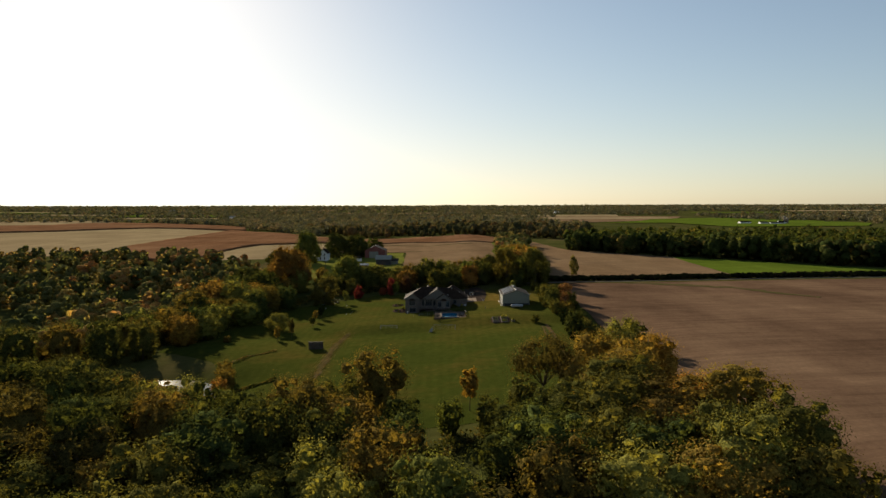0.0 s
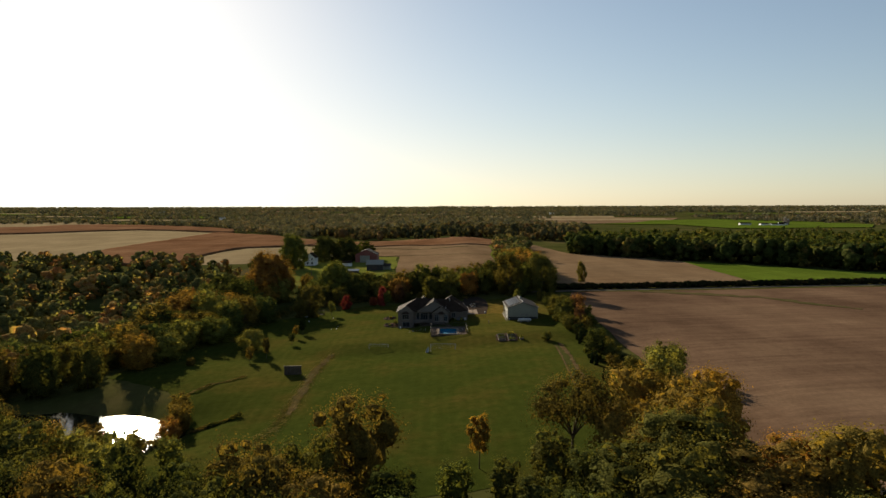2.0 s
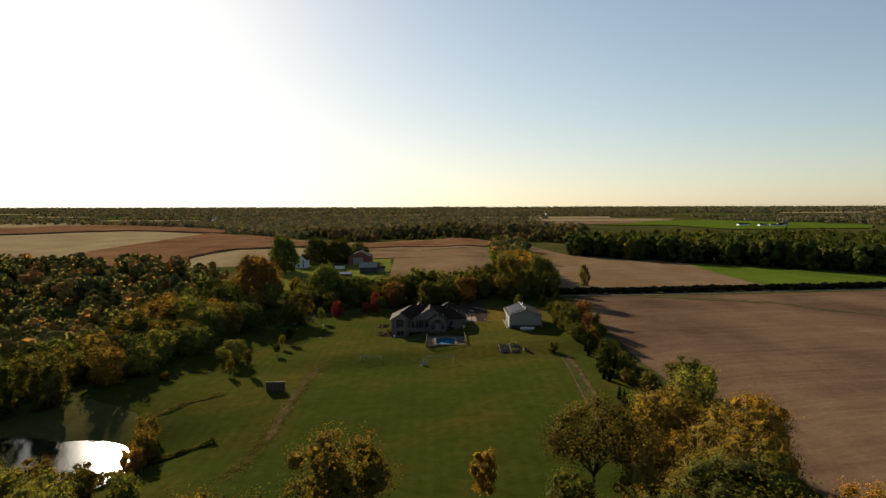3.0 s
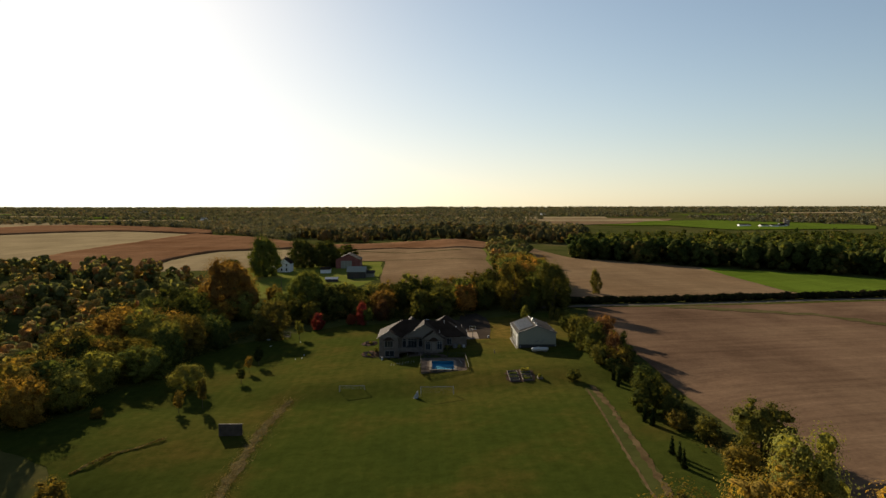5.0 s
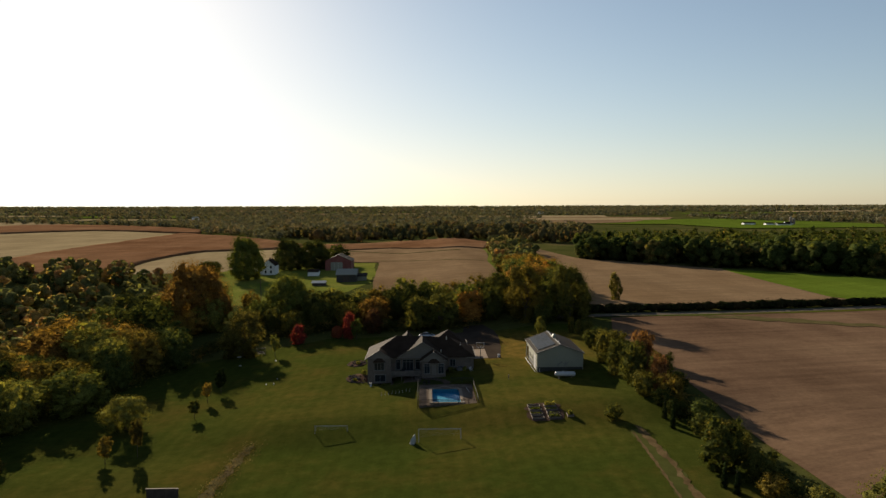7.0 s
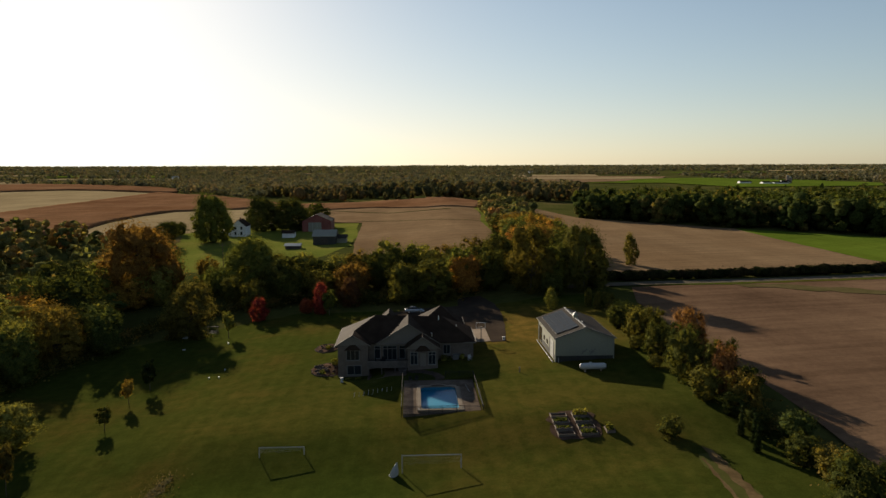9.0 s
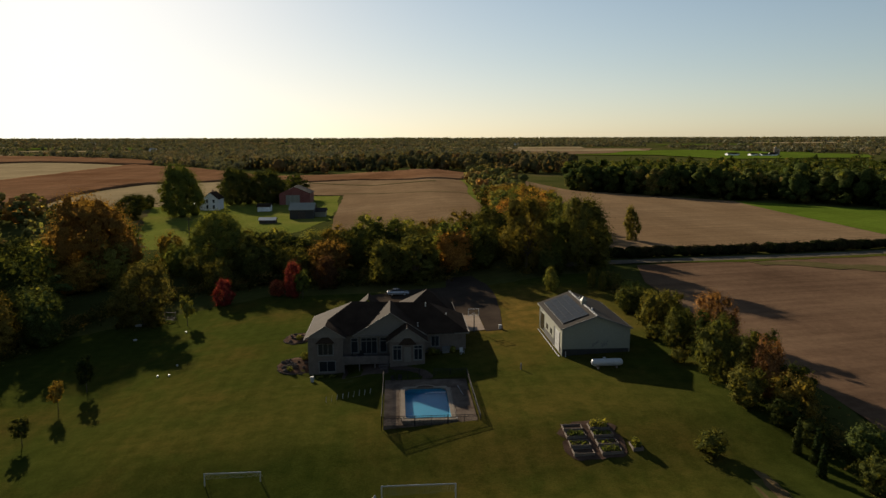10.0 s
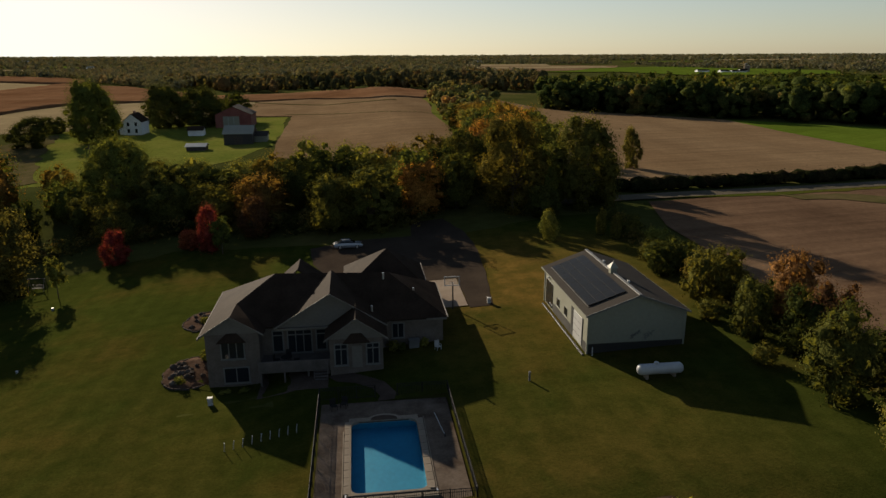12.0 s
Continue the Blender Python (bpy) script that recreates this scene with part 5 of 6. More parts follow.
    tube(bm, (BX0 + 0.4, BY0 - 0.5, BZ - 0.6), (BX0 + 0.4, BY0 - 0.5, BZ + 0.7), 0.06)
    part("post", bm, TRIM, b)
    # twigs of dark metal hung on the gable wall
    rnd = random.Random(4)
    for cx in (28.1, 29.5):
        bm = bmesh.new()
        tube(bm, (cx - 0.5, BY0 - 0.03, BZ + 1.25), (cx + 0.45, BY0 - 0.03, BZ + 1.85), 0.02, 0.012, 5)
        for k in range(12):
            f = rnd.uniform(0.1, 1.0)
            x, z = cx - 0.5 + 0.95 * f + rnd.uniform(-0.1, 0.1), BZ + 1.25 + 0.6 * f + rnd.uniform(-0.28, 0.28)
            box(bm, -0.14, -0.008, -0.05, 0.14, 0.008, 0.05, 0.0, Matrix.Translation((x, BY0 - 0.035, z)) @ pose(0, 0, 0, 0, rnd.uniform(0, 180), 0))
        part("wall_ornament", bm, WINTRIM, b, "dull leafy metal wall ornament")
    # cupola
    c = part("cupola", new_box(BMID - 0.34, 262.58, BRIDGE - 0.25, BMID + 0.34, 263.26, BRIDGE + 0.5, 0.02), STEEL_WALL, b)
    bm = bmesh.new()
    base = [bm.verts.new((BMID + sx * 0.48, 262.92 + sy * 0.48, BRIDGE + 0.5)) for sx, sy in ((-1, -1), (1, -1), (1, 1), (-1, 1))]
    tip = bm.verts.new((BMID, 262.92, BRIDGE + 1.15))
    bm.faces.new(base)
    for k in range(4):
        bm.faces.new((base[k], base[(k + 1) % 4], tip))
    part("cupola_roof", bm, STEEL_WALL, c)
    return b


barn()


def solar_array():
    """Panels on the west slope in four rows along the ridge."""
    ang = math.atan2(BRIDGE - BEAVE, BMID - BX0)
    s = thing("solar_array", (25.6, 263.5, 6.7), "dark solar panels in four rows on the barn roof", "solar panels")
    n_up, n_along, w, h = 4, 8, 1.62, 1.0
    bm = new_box(0, 0, 0, h - 0.012, w - 0.012, 0.04)
    me = bpy.data.meshes.new("panel")
    bm.to_mesh(me)
    bm.free()
    me.materials.append(CELLS)
    bm = bmesh.new()
    for a, b, c, d in ((0, 0, h - 0.012, 0.02), (0, w - 0.032, h - 0.012, w - 0.012), (0, 0, 0.02, w - 0.012), (h - 0.032, 0, h - 0.012, w - 0.012)):
        box(bm, a, b, 0.01, c, d, 0.046)
    rim_me = bpy.data.meshes.new("panel_frame")
    bm.to_mesh(rim_me)
    bm.free()
    rim_me.materials.append(BLACKSTEEL)
    for i in range(n_up):
        for j in range(n_along):
            u = 0.42 + i * (h + 0.01)
            m = Matrix.Translation((BX0 + u * math.cos(ang), 257.1 + j * w, BEAVE + 0.10 + u * math.sin(ang))) @ pose(0, 0, 0, 0, -math.degrees(ang), 0)
            p = piece("panel", me, s, m)
            f = new("panel_frame", rim_me)
            f.parent = p
    for i in range(n_up + 1):
        u = 0.40 + i * (h + 0.02)
        m = Matrix.Translation((BX0 + u * math.cos(ang), 257.0, BEAVE - 0.02 + u * math.sin(ang))) @ pose(0, 0, 0, 0, -math.degrees(ang), 0)
        part("rail", new_box(-0.02, 0, 0, 0.02, n_along * w + 0.1, 0.1, m=m), GREYBOX, s)


solar_array()


def propane_tank():
    z = ground_z(28, 249.7)
    t = thing("propane_tank", (28, 249.7, z), "long white propane tank on two feet on the lawn", "tank")
    bm = bmesh.new()
    L, r, sides = 4.4, 0.5, 20
    prof = [(-L / 2 + 0.4 - 0.4 * math.cos(k / 5 * math.pi / 2), max(0.05, r * math.sin(k / 5 * math.pi / 2))) for k in range(6)]
    prof += [(-x, q) for x, q in prof[::-1]]
    rings = [[bm.verts.new((28 + x, 249.7 + q * math.cos(k * math.tau / sides), z + 0.85 + q * math.sin(k * math.tau / sides))) for k in range(sides)] for x, q in prof]
    for p, q in zip(rings, rings[1:]):
        for k in range(sides):
            f = bm.faces.new((p[k], p[(k + 1) % sides], q[(k + 1) % sides], q[k]))
            f.smooth = True
    bm.faces.new(rings[0])
    bm.faces.new(rings[-1])
    part("tank_body", bm, WHITEPAINT, t)
    bm = bmesh.new()
    tube(bm, (27.6, 249.7, z + 1.35), (27.6, 249.7, z + 1.52), 0.22, 0.2, 12)
    part("valve_dome", bm, WHITEPAINT, t)
    for x in (26.7, 29.3):
        part("foot", new_box(x - 0.12, 249.35, z - 0.1, x + 0.12, 250.05, z + 0.5, 0.02), CONCRETE, t)


propane_tank()


# ---- the house ----
HF = (-2.0, 267, 0.0)
house = thing("house", HF, "large tan one-storey house with walkout level and hipped dark shingle roof", "house")
EV, RG = 3.65, 7.45


def wall_block(name, x0, y0, z0, x1, y1, z1, mat=BRICKWALL):
    return part(name, new_box(x0, y0, z0, x1, y1, z1), mat, house)


def roof_face(pts, thick=0.16, name="roof"):
    bm = bmesh.new()
    slab(bm, pts, thick)
    return part(name, bm, SHINGLE, house)


def gable_wall(x0, x1, y, z0, zp, depth, mat=SIDING):
    bm = bmesh.new()
    pts = [(x0, z0), (x1, z0), ((x0 + x1) / 2, zp)]
    a = [bm.verts.new((x, y, z)) for x, z in pts]
    c = [bm.verts.new((x, y + depth, z)) for x, z in pts]
    bm.faces.new(a)
    bm.faces.new(c[::-1])
    for k in range(3):
        j = (k + 1) % 3
        bm.faces.new((a[k], c[k], c[j], a[j]))
    return part("gable", bm, mat, house)


def window(x0, x1, z0, z1, y, panes=2, transom=False):
    w = part("window", new_box(x0 - 0.09, y - 0.07, z0 - 0.09, x1 + 0.09, y - 0.01, z1 + 0.09, 0.01), WINTRIM, house)
    pw = (x1 - x0) / panes
    for k in range(panes):
        zt = z1 - 0.5 if transom else z1
        part("pane", new_box(x0 + k * pw + 0.05, y - 0.085, z0 + 0.05, x0 + (k + 1) * pw - 0.05, y - 0.06, zt - 0.05), GLASS, w)
        if transom:
            part("pane", new_box(x0 + k * pw + 0.05, y - 0.085, z1 - 0.42, x0 + (k + 1) * pw - 0.05, y - 0.06, z1 - 0.05), GLASS, w)
    part("sill", new_box(x0 - 0.14, y - 0.13, z0 - 0.16, x1 + 0.14, y - 0.01, z0 - 0.09), WINTRIM, w)
    return w


# walls
wall_block("wall", -14.2, 260.4, -2.4, -9.0, 273.2, EV)
wall_block("wall", -9.0, 262.4, -2.4, -2.0, 273.2, EV)
wall_block("wall", -2.0, 258.1, -1.4, 3.2, 273.2, 3.5)
wall_block("wall", 3.2, 263.2, -1.2, 9.8, 273.2, 3.4)
wall_block("wall", -0.4, 273.2, -1.0, 8.6, 281.4, 3.6)
# main hipped roof: ridge, two long slopes, two hip ends
XL, XR, YF, YB, YR = -14.7, 10.2, 261.9, 273.8, 267.7
A, B = (-7.9, YR, RG), (4.3, YR, RG - 0.4)
roof_face([(XL, YF, EV - 0.1), (XR, YF + 0.9, EV - 0.25), B, A])
roof_face([(XR, YB, EV - 0.1), (XL, YB, EV - 0.1), A, B])
roof_face([(XL, YB, EV - 0.1), (XL, YF, EV - 0.1), A])
roof_face([(XR, YF + 0.9, EV - 0.25), (XR, YB, EV - 0.1), B])
# west wing towards the pool, gabled
GX = (-14.7 - 8.5) / 2
roof_face([(-14.7, 260.15, EV - 0.1), (GX, 260.15, 5.5), (GX, 264.5, 5.35), (-14.7, 264.5, EV - 0.1)])
roof_face([(GX, 260.15, 5.5), (-8.5, 260.15, EV - 0.1), (-8.5, 264.5, EV - 0.1), (GX, 264.5, 5.35)])
gable_wall(-14.2, -9.0, 260.4, EV, 5.25, 0.3, SIDING)
# middle gable
roof_face([(-7.6, 261.0, EV + 0.05), (-1.9, 261.0, 7.15), (-1.9, 268.0, RG + 0.02), (-7.6, 267.4, EV + 0.05)])
roof_face([(-1.9, 261.0, 7.15), (3.8, 261.0, EV - 0.1), (3.8, 267.4, EV), (-1.9, 268.0, RG + 0.02)])
gable_wall(-7.1, 3.3, 261.5, EV, 6.9, 0.9, SIDING)
part("door", new_box(0.15, 258.04, 0.45, 1.15, 258.12, 2.75, 0.01), SIDING, house, "pale panelled garden door")
part("soffit", new_box(-7.5, 261.1, EV - 0.18, -2.0, 262.4, EV), SIDING, house)
# small front gable
roof_face([(-2.5, 257.85, 3.45), (0.6, 257.85, 5.6), (0.6, 264.0, 5.62), (-2.5, 264.0, 3.45)])
roof_face([(0.6, 257.85, 5.6), (3.7, 257.85, 3.45), (3.7, 264.0, 3.45), (0.6, 264.0, 5.62)])
gable_wall(-2.0, 3.2, 258.1, 3.5, 5.4, 0.3, SIDING)
# garage roof behind, and the small gable on the far side
P0 = (4.5, 277.0, 7.2)
for c0, c1 in (((-0.9, 272.0), (9.1, 272.0)), ((-0.9, 281.9), (-0.9, 272.0)), ((9.1, 272.0), (9.1, 281.9)), ((9.1, 281.9), (-0.9, 281.9))):
    roof_face([(*c0, 3.6), (*c1, 3.6), P0])
roof_face([(-9.0, 274.6, 4.2), (-5.5, 272.0, 7.75), (-5.5, 268.0, 7.75), (-9.0, 268.0, 4.2)])
roof_face([(-5.5, 272.0, 7.75), (-2.0, 274.6, 4.2), (-2.0, 268.0, 4.2), (-5.5, 268.0, 7.75)])
# gutters that catch the light
for x, y0, y1, z in [(XR + 0.03, YF + 0.9, YB, EV - 0.2), (9.13, 272, 281.9, 3.55)]:
    part("gutter", new_box(x, y0, z - 0.1, x + 0.1, y1, z + 0.05, 0.01), SIDING, house)
part("gutter", new_box(XL - 0.12, 259.8, EV - 0.25, XL, YB, EV - 0.1, 0.01), BRICKWALL, house)
# windows and doors
window(-12.7, -10.5, 1.05, 2.75, 260.4, 3)
window(-12.6, -10.2, -1.55, 0.05, 260.4, 2)
window(-7.9, -6.9, 0.7, 2.95, 262.4, 1, True)
window(-6.4, -4.0, 0.5, 2.95, 262.4, 3, True)
window(-3.5, -2.5, 0.7, 2.95, 262.4, 1, True)
window(-1.5, -0.3, 0.8, 2.95, 258.1, 2, True)
window(1.6, 2.8, 0.8, 2.95, 258.1, 2, True)
window(4.4, 5.6, 1.2, 2.8, 263.2, 2)
for x0, x1, z in [(-13.0, -10.2, 3.0), (-0.7, 1.95, 3.3)]:
    bm = bmesh.new()
    yw = 260.4 if x0 < -5 else 258.1
    slab(bm, [(x0, yw - 0.55, z), (x1, yw - 0.55, z), ((x0 + x1) / 2 + 0.5, yw, z + 0.75), ((x0 + x1) / 2 - 0.5, yw, z + 0.75)], 0.1)
    part("awning_roof", bm, SHINGLE, house)
# raised deck between the wings
deck = part("deck", new_box(-9.0, 258.6, 0.05, -2.0, 262.4, 0.3, 0.02), DECKWOOD, house, "timber deck with closed rail")
part("deck_rail", new_box(-9.0, 258.5, 0.3, -2.0, 258.62, 1.3, 0.02), DECKWOOD, deck)
for x in (-8.8, -6.5, -4.2, -2.2):
    part("deck_post", new_box(x - 0.09, 258.6, -2.2, x + 0.09, 258.78, 0.05), DECKWOOD, deck)
for k in range(6):
    part("deck_step", new_box(-3.5, 258.3 - k * 0.3, 0.12 - k * 0.17, -2.3, 258.62 - k * 0.3, 0.17 - k * 0.17), DECKWOOD, deck)
for x in (-3.56, -2.3):
    part("step_rail", new_box(x, -0.95, 0.0, x + 0.07, 0.95, 0.09, 0.0, Matrix.Translation((0, 257.7, 0.55)) @ pose(0, 0, 0, 30, 0, 0)), DECKWOOD, deck)
for k in range(1, 12):
    part("baluster", new_box(-9.0 + k * 0.6, 258.46, 0.3, -8.93 + k * 0.6, 258.51, 1.24), DECKWOOD, deck)
# pale boards along the gable edges and eaves facing the pool
for pts in (((-14.75, EV - 0.06), (GX, 5.56), (-8.45, EV - 0.06), 260.1), ((-7.65, EV + 0.09), (-1.9, 7.2), (3.85, EV - 0.05), 260.95), ((-2.55, 3.49), (0.6, 5.66), (3.75, 3.49), 257.8)):
    (xa, za), (xm, zm), (xb, zb), y = pts
    for x0, z0, x1, z1 in ((xa, za, xm, zm), (xm, zm, xb, zb)):
        bm = bmesh.new()
        slab(bm, [(x0, y, z0), (x1, y, z1), (x1, y + 0.045, z1), (x0, y + 0.045, z0)], 0.2)
        part("rake_board", bm, SIDING, house)
part("fascia", new_box(3.9, YF + 0.82, EV - 0.5, XR, YF + 0.88, EV - 0.28), SIDING, house)
for x, y, z, h in [(3.7, 267.0, 6.9, 0.9), (2.3, 262.6, 5.0, 0.4), (6.9, 266.0, 5.6, 0.3)]:
    bm = bmesh.new()
    tube(bm, (x, y, z - 0.6), (x, y, z + h * 0.4), 0.1, 0.1, 8)
    part("roof_vent", bm, ALU, house, "metal roof vent pipe")


draped("patio", [(-8.9, 255.6), (-2.2, 255.6), (-2.2, 258.0), (-2.1, 262.3), (-8.9, 262.3)], 1.2, 0.06, PAVER, "shaded paved patio below the deck", "patio")


def deck_table(x, y, z):
    t = thing("deck_table", (x, y, z), "round dark table on the timber deck", "table")
    bm = bmesh.new()
    tube(bm, (x, y, z + 0.7), (x, y, z + 0.74), 0.55, 0.55, 14)
    part("tabletop", bm, BLACKSTEEL, t)
    for a in range(4):
        bm = bmesh.new()
        c, q = math.cos(a * math.pi / 2 + 0.6), math.sin(a * math.pi / 2 + 0.6)
        tube(bm, (x + 0.42 * c, y + 0.42 * q, z), (x + 0.3 * c, y + 0.3 * q, z + 0.7), 0.025, 0.025, 5)
        part("leg", bm, BLACKSTEEL, t)


deck_table(-6.4, 260.2, 0.3)


# ---- the pool, its deck and fence ----
PX0, PX1, PY0, PY1 = 0.05, 5.55, 238.3, 248.2
DZ = 0.06


def pool_place():
    bm = bmesh.new()
    for x0, y0, x1, y1 in ((-2.6, 236.5, PX0, 251.6), (PX1, 236.5, 8.6, 251.6), (PX0, 236.5, PX1, PY0), (PX0, PY1, PX1, 251.6)):
        box(bm, x0, y0, -1.6, x1, y1, DZ)
    tagged(part("pool_deck", bm, POOLDECK, None), "brown stained concrete pool surround with pale coping", "pool deck", kind="structure")
    pool = thing("swimming_pool", (2.8, 243, -0.2), "rectangular in-ground pool with clear blue water", "pool")
    bm = bmesh.new()
    box(bm, PX0 + 0.012, PY0 + 0.012, -0.62, PX1 - 0.012, PY1 - 0.012, -0.05)
    bm.faces.ensure_lookup_table()
    bmesh.ops.delete(bm, geom=[f for f in bm.faces if all(v.co.z > -0.1 for v in f.verts)], context="FACES")
    part("basin", bm, POOLWALL, pool)
    bm = bmesh.new()
    vs = [bm.verts.new(p) for p in ((PX0, PY0, -0.12), (PX1, PY0, -0.12), (PX1, PY1, -0.12), (PX0, PY1, -0.12))]
    bm.faces.new(vs)
    water = part("water", bm, POOLWATER, pool)
    water.visible_shadow = False
    me = bpy.data.meshes.new("coping_stone")
    bm = new_box(0, 0, 0, 0.97, 0.55, 0.1, 0.015)
    bm.to_mesh(me)
    bm.free()
    me.materials.append(COPING)
    for k in range(6):
        for y in (PY0 - 0.55, PY1):
            piece("coping_stone", me, pool, Matrix.Translation((PX0 - 0.2 + k * 0.98, y, DZ - 0.02)))
    for k in range(10):
        for x in (PX0, PX1 + 0.55):
            piece("coping_stone", me, pool, Matrix.Translation((x, PY0 + k * 0.99, DZ - 0.02)) @ pose(0, 0, 0, 0, 0, 90))
    # rounded step bay at the far end
    for name, r0, r1, zz, mat in (("step_bay", 0.0, 1.15, 0.15, PAVER), ("bay_edge", 1.15, 1.45, 0.17, COPING)):
        bm = bmesh.new()
        for k in range(12):
            a0, a1 = math.pi * k / 12, math.pi * (k + 1) / 12
            ring = [(2.8 + r * math.cos(a), PY1 + 0.02 + 0.62 * r * math.sin(a), DZ - 0.02 + zz) for r, a in ((r0, a0), (r1, a0), (r1, a1), (r0, a1))]
            slab(bm, ring if r0 else ring[:3], 0.12)
        part(name, bm, mat, pool)
    # rounded corners of the basin's edge
    for cx, cy, sx, sy in ((PX0, PY0, 1, 1), (PX1, PY0, -1, 1), (PX1, PY1, -1, -1), (PX0, PY1, 1, -1)):
        bm = bmesh.new()
        r, curve = 0.62, []
        for k in range(7):
            a = math.pi / 2 * k / 6
            curve.append((cx + sx * (r - r * math.sin(a)), cy + sy * (r - r * math.cos(a)), DZ + 0.07))
        slab(bm, [(cx, cy, DZ + 0.07)] + curve, 0.24)
        part("corner_stone", bm, COPING, pool)
    part("cover_track", new_box(PX0 - 0.68, PY0 - 0.6, DZ, PX0 - 0.6, PY1 - 1.5, DZ + 0.09), COPING, pool)
    part("cover_track", new_box(PX1 + 0.62, PY0 - 0.6, DZ, PX1 + 0.67, PY1 + 0.2, DZ + 0.06), COPING, pool)


pool_place()


def pool_cover():
    """The long housing of the rolled cover at the shallow end."""
    c = thing("pool_cover", (2.8, 237.3, DZ), "long pale bench housing a rolled pool cover", "pool cover")
    part("housing", new_box(-0.4, 237.0, DZ, 6.2, 237.55, DZ + 0.36, 0.03), COPING, c)
    bm = bmesh.new()
    tube(bm, (-0.3, 237.72, DZ + 0.2), (6.1, 237.72, DZ + 0.2), 0.13, 0.13, 10)
    part("roll", bm, BLACKSTEEL, c, "dark rolled cover")
    for x in (-0.36, 6.1):
        part("bracket", new_box(x, 237.55, DZ, x + 0.08, 237.9, DZ + 0.3), ALU, c)


def pool_pole():
    p = thing("pool_pole", (7.45, 247, DZ), "long white pole lying on the pool deck", "pole")
    bm = bmesh.new()
    tube(bm, (7.2, 248.9, DZ + 0.04), (7.65, 245.3, DZ + 0.04), 0.035, 0.035, 6)
    part("shaft", bm, TRIM, p)
    part("grip", new_box(7.6, 245.0, DZ, 7.72, 245.35, DZ + 0.08), BLACKSTEEL, p)


def patio_chair(x, y, turn, z, label):
    c = thing("patio_chair", (x, y, z), label, "chair", "chairs round the house and pool")
    rot = Matrix.Translation((x, y, z)) @ pose(0, 0, 0, 0, 0, turn)
    part("seat", new_box(-0.27, -0.26, 0.4, 0.27, 0.26, 0.45, 0.01, rot), BLACKSTEEL, c)
    part("backrest", new_box(-0.27, 0.24, 0.45, 0.27, 0.28, 0.98, 0.01, rot), BLACKSTEEL, c)
    for sx in (-0.26, 0.22):
        for sy in (-0.25, 0.21):
            part("leg", new_box(sx, sy, 0.0, sx + 0.04, sy + 0.04, 0.42, 0.0, rot), BLACKSTEEL, c)


pool_cover()
pool_pole()
for x, y, turn in ((-7.4, 260.3, 80), (-5.4, 260.1, -85), (-6.3, 261.2, 0)):
    patio_chair(x, y, turn, 0.3, "dark metal chair on the timber deck")
for x, y, turn in ((-1.5, 250.6, 20), (-0.6, 250.9, -15)):
    patio_chair(x, y, turn, DZ, "dark metal chair on the pool deck")


def fence():
    f = thing("pool_fence", (3, 242, 0), "black metal rail fence round the pool", "fence")
    x0, x1, y0, y1 = -2.8, 8.8, 236.3, 252.4
    runs = [((x0, y1), (x0, y0)), ((x0, y0), (x1, y0)), ((x1, y0), (x1, y1)), ((x0, y1), (2.2, y1)), ((4.2, y1), (x1, y1))]
    picket = bpy.data.meshes.new("picket")
    bm = new_box(-0.016, -0.016, 0, 0.016, 0.016, 1.2)
    bm.to_mesh(picket)
    bm.free()
    picket.materials.append(BLACKSTEEL)
    for a, b in runs:
        a, b = Vector(a), Vector(b)
        count = max(2, round((b - a).length / 1.9))
        for k in range(count + 1):
            p = a.lerp(b, k / count)
            z = min(ground_z(p.x, p.y), 0.0)
            bm = bmesh.new()
            tube(bm, (p.x, p.y, z - 0.1), (p.x, p.y, 1.35), 0.04, 0.04, 6)
            part("post", bm, BLACKSTEEL, f)
        for z in (0.15, 1.05, 1.28):
            bm = bmesh.new()
            tube(bm, (a.x, a.y, z), (b.x, b.y, z), 0.025, 0.025, 5)
            part("rail", bm, BLACKSTEEL, f)
        count = round((b - a).length / 0.155)
        if abs(a.y - y1) + abs(b.y - y1) < 0.1:
            bm = bmesh.new()
            for k in range(count):
                p = a.lerp(b, (k + 0.5) / count)
                box(bm, p.x - 0.015, p.y - 0.015, 0.1, p.x + 0.015, p.y + 0.015, 1.3)
            tagged(part("far_picket", bm, BLACKSTEEL, f), kind="stuff")
            continue
        for k in range(count):
            p = a.lerp(b, (k + 0.5) / count)
            piece("picket", picket, f, Matrix.Translation((p.x, p.y, 0.1)))


fence()


# ---- things on the lawn and drive ----
def goal(x0, x1, y, h, deep, label, cross_only=False):
    z = min(ground_z(x0, y), ground_z(x1, y))
    g = thing("soccer_goal", ((x0 + x1) / 2, y, z), label, "goal")
    r = 0.06
    for x in (x0, x1):
        bm = bmesh.new()
        tube(bm, (x, y, z - 0.05), (x, y, z + h), r, r, 8)
        part("post", bm, TRIM, g)
        bm = bmesh.new()
        tube(bm, (x, y, z + h), (x, y + deep, z + 0.05), 0.025, 0.025, 6)
        part("stay", bm, ALU, g)
    bm = bmesh.new()
    tube(bm, (x0 - r, y, z + h), (x1 + r, y, z + h), r, r, 8)
    part("crossbar", bm, TRIM, g)
    bm = bmesh.new()
    cells = 30
    for k in range(cells + 1):
        x = x0 + (x1 - x0) * k / cells
        tube(bm, (x, y + 0.02, z + h), (x, y + deep, z + 0.05), 0.006, 0.006, 3, False)
    for k in range(9):
        f = k / 8
        tube(bm, (x0, y + deep * f, z + h - (h - 0.05) * f), (x1, y + deep * f, z + h - (h - 0.05) * f), 0.006, 0.006, 3, False)
    tagged(part("net", bm, NET, g), kind="stuff")
    return g


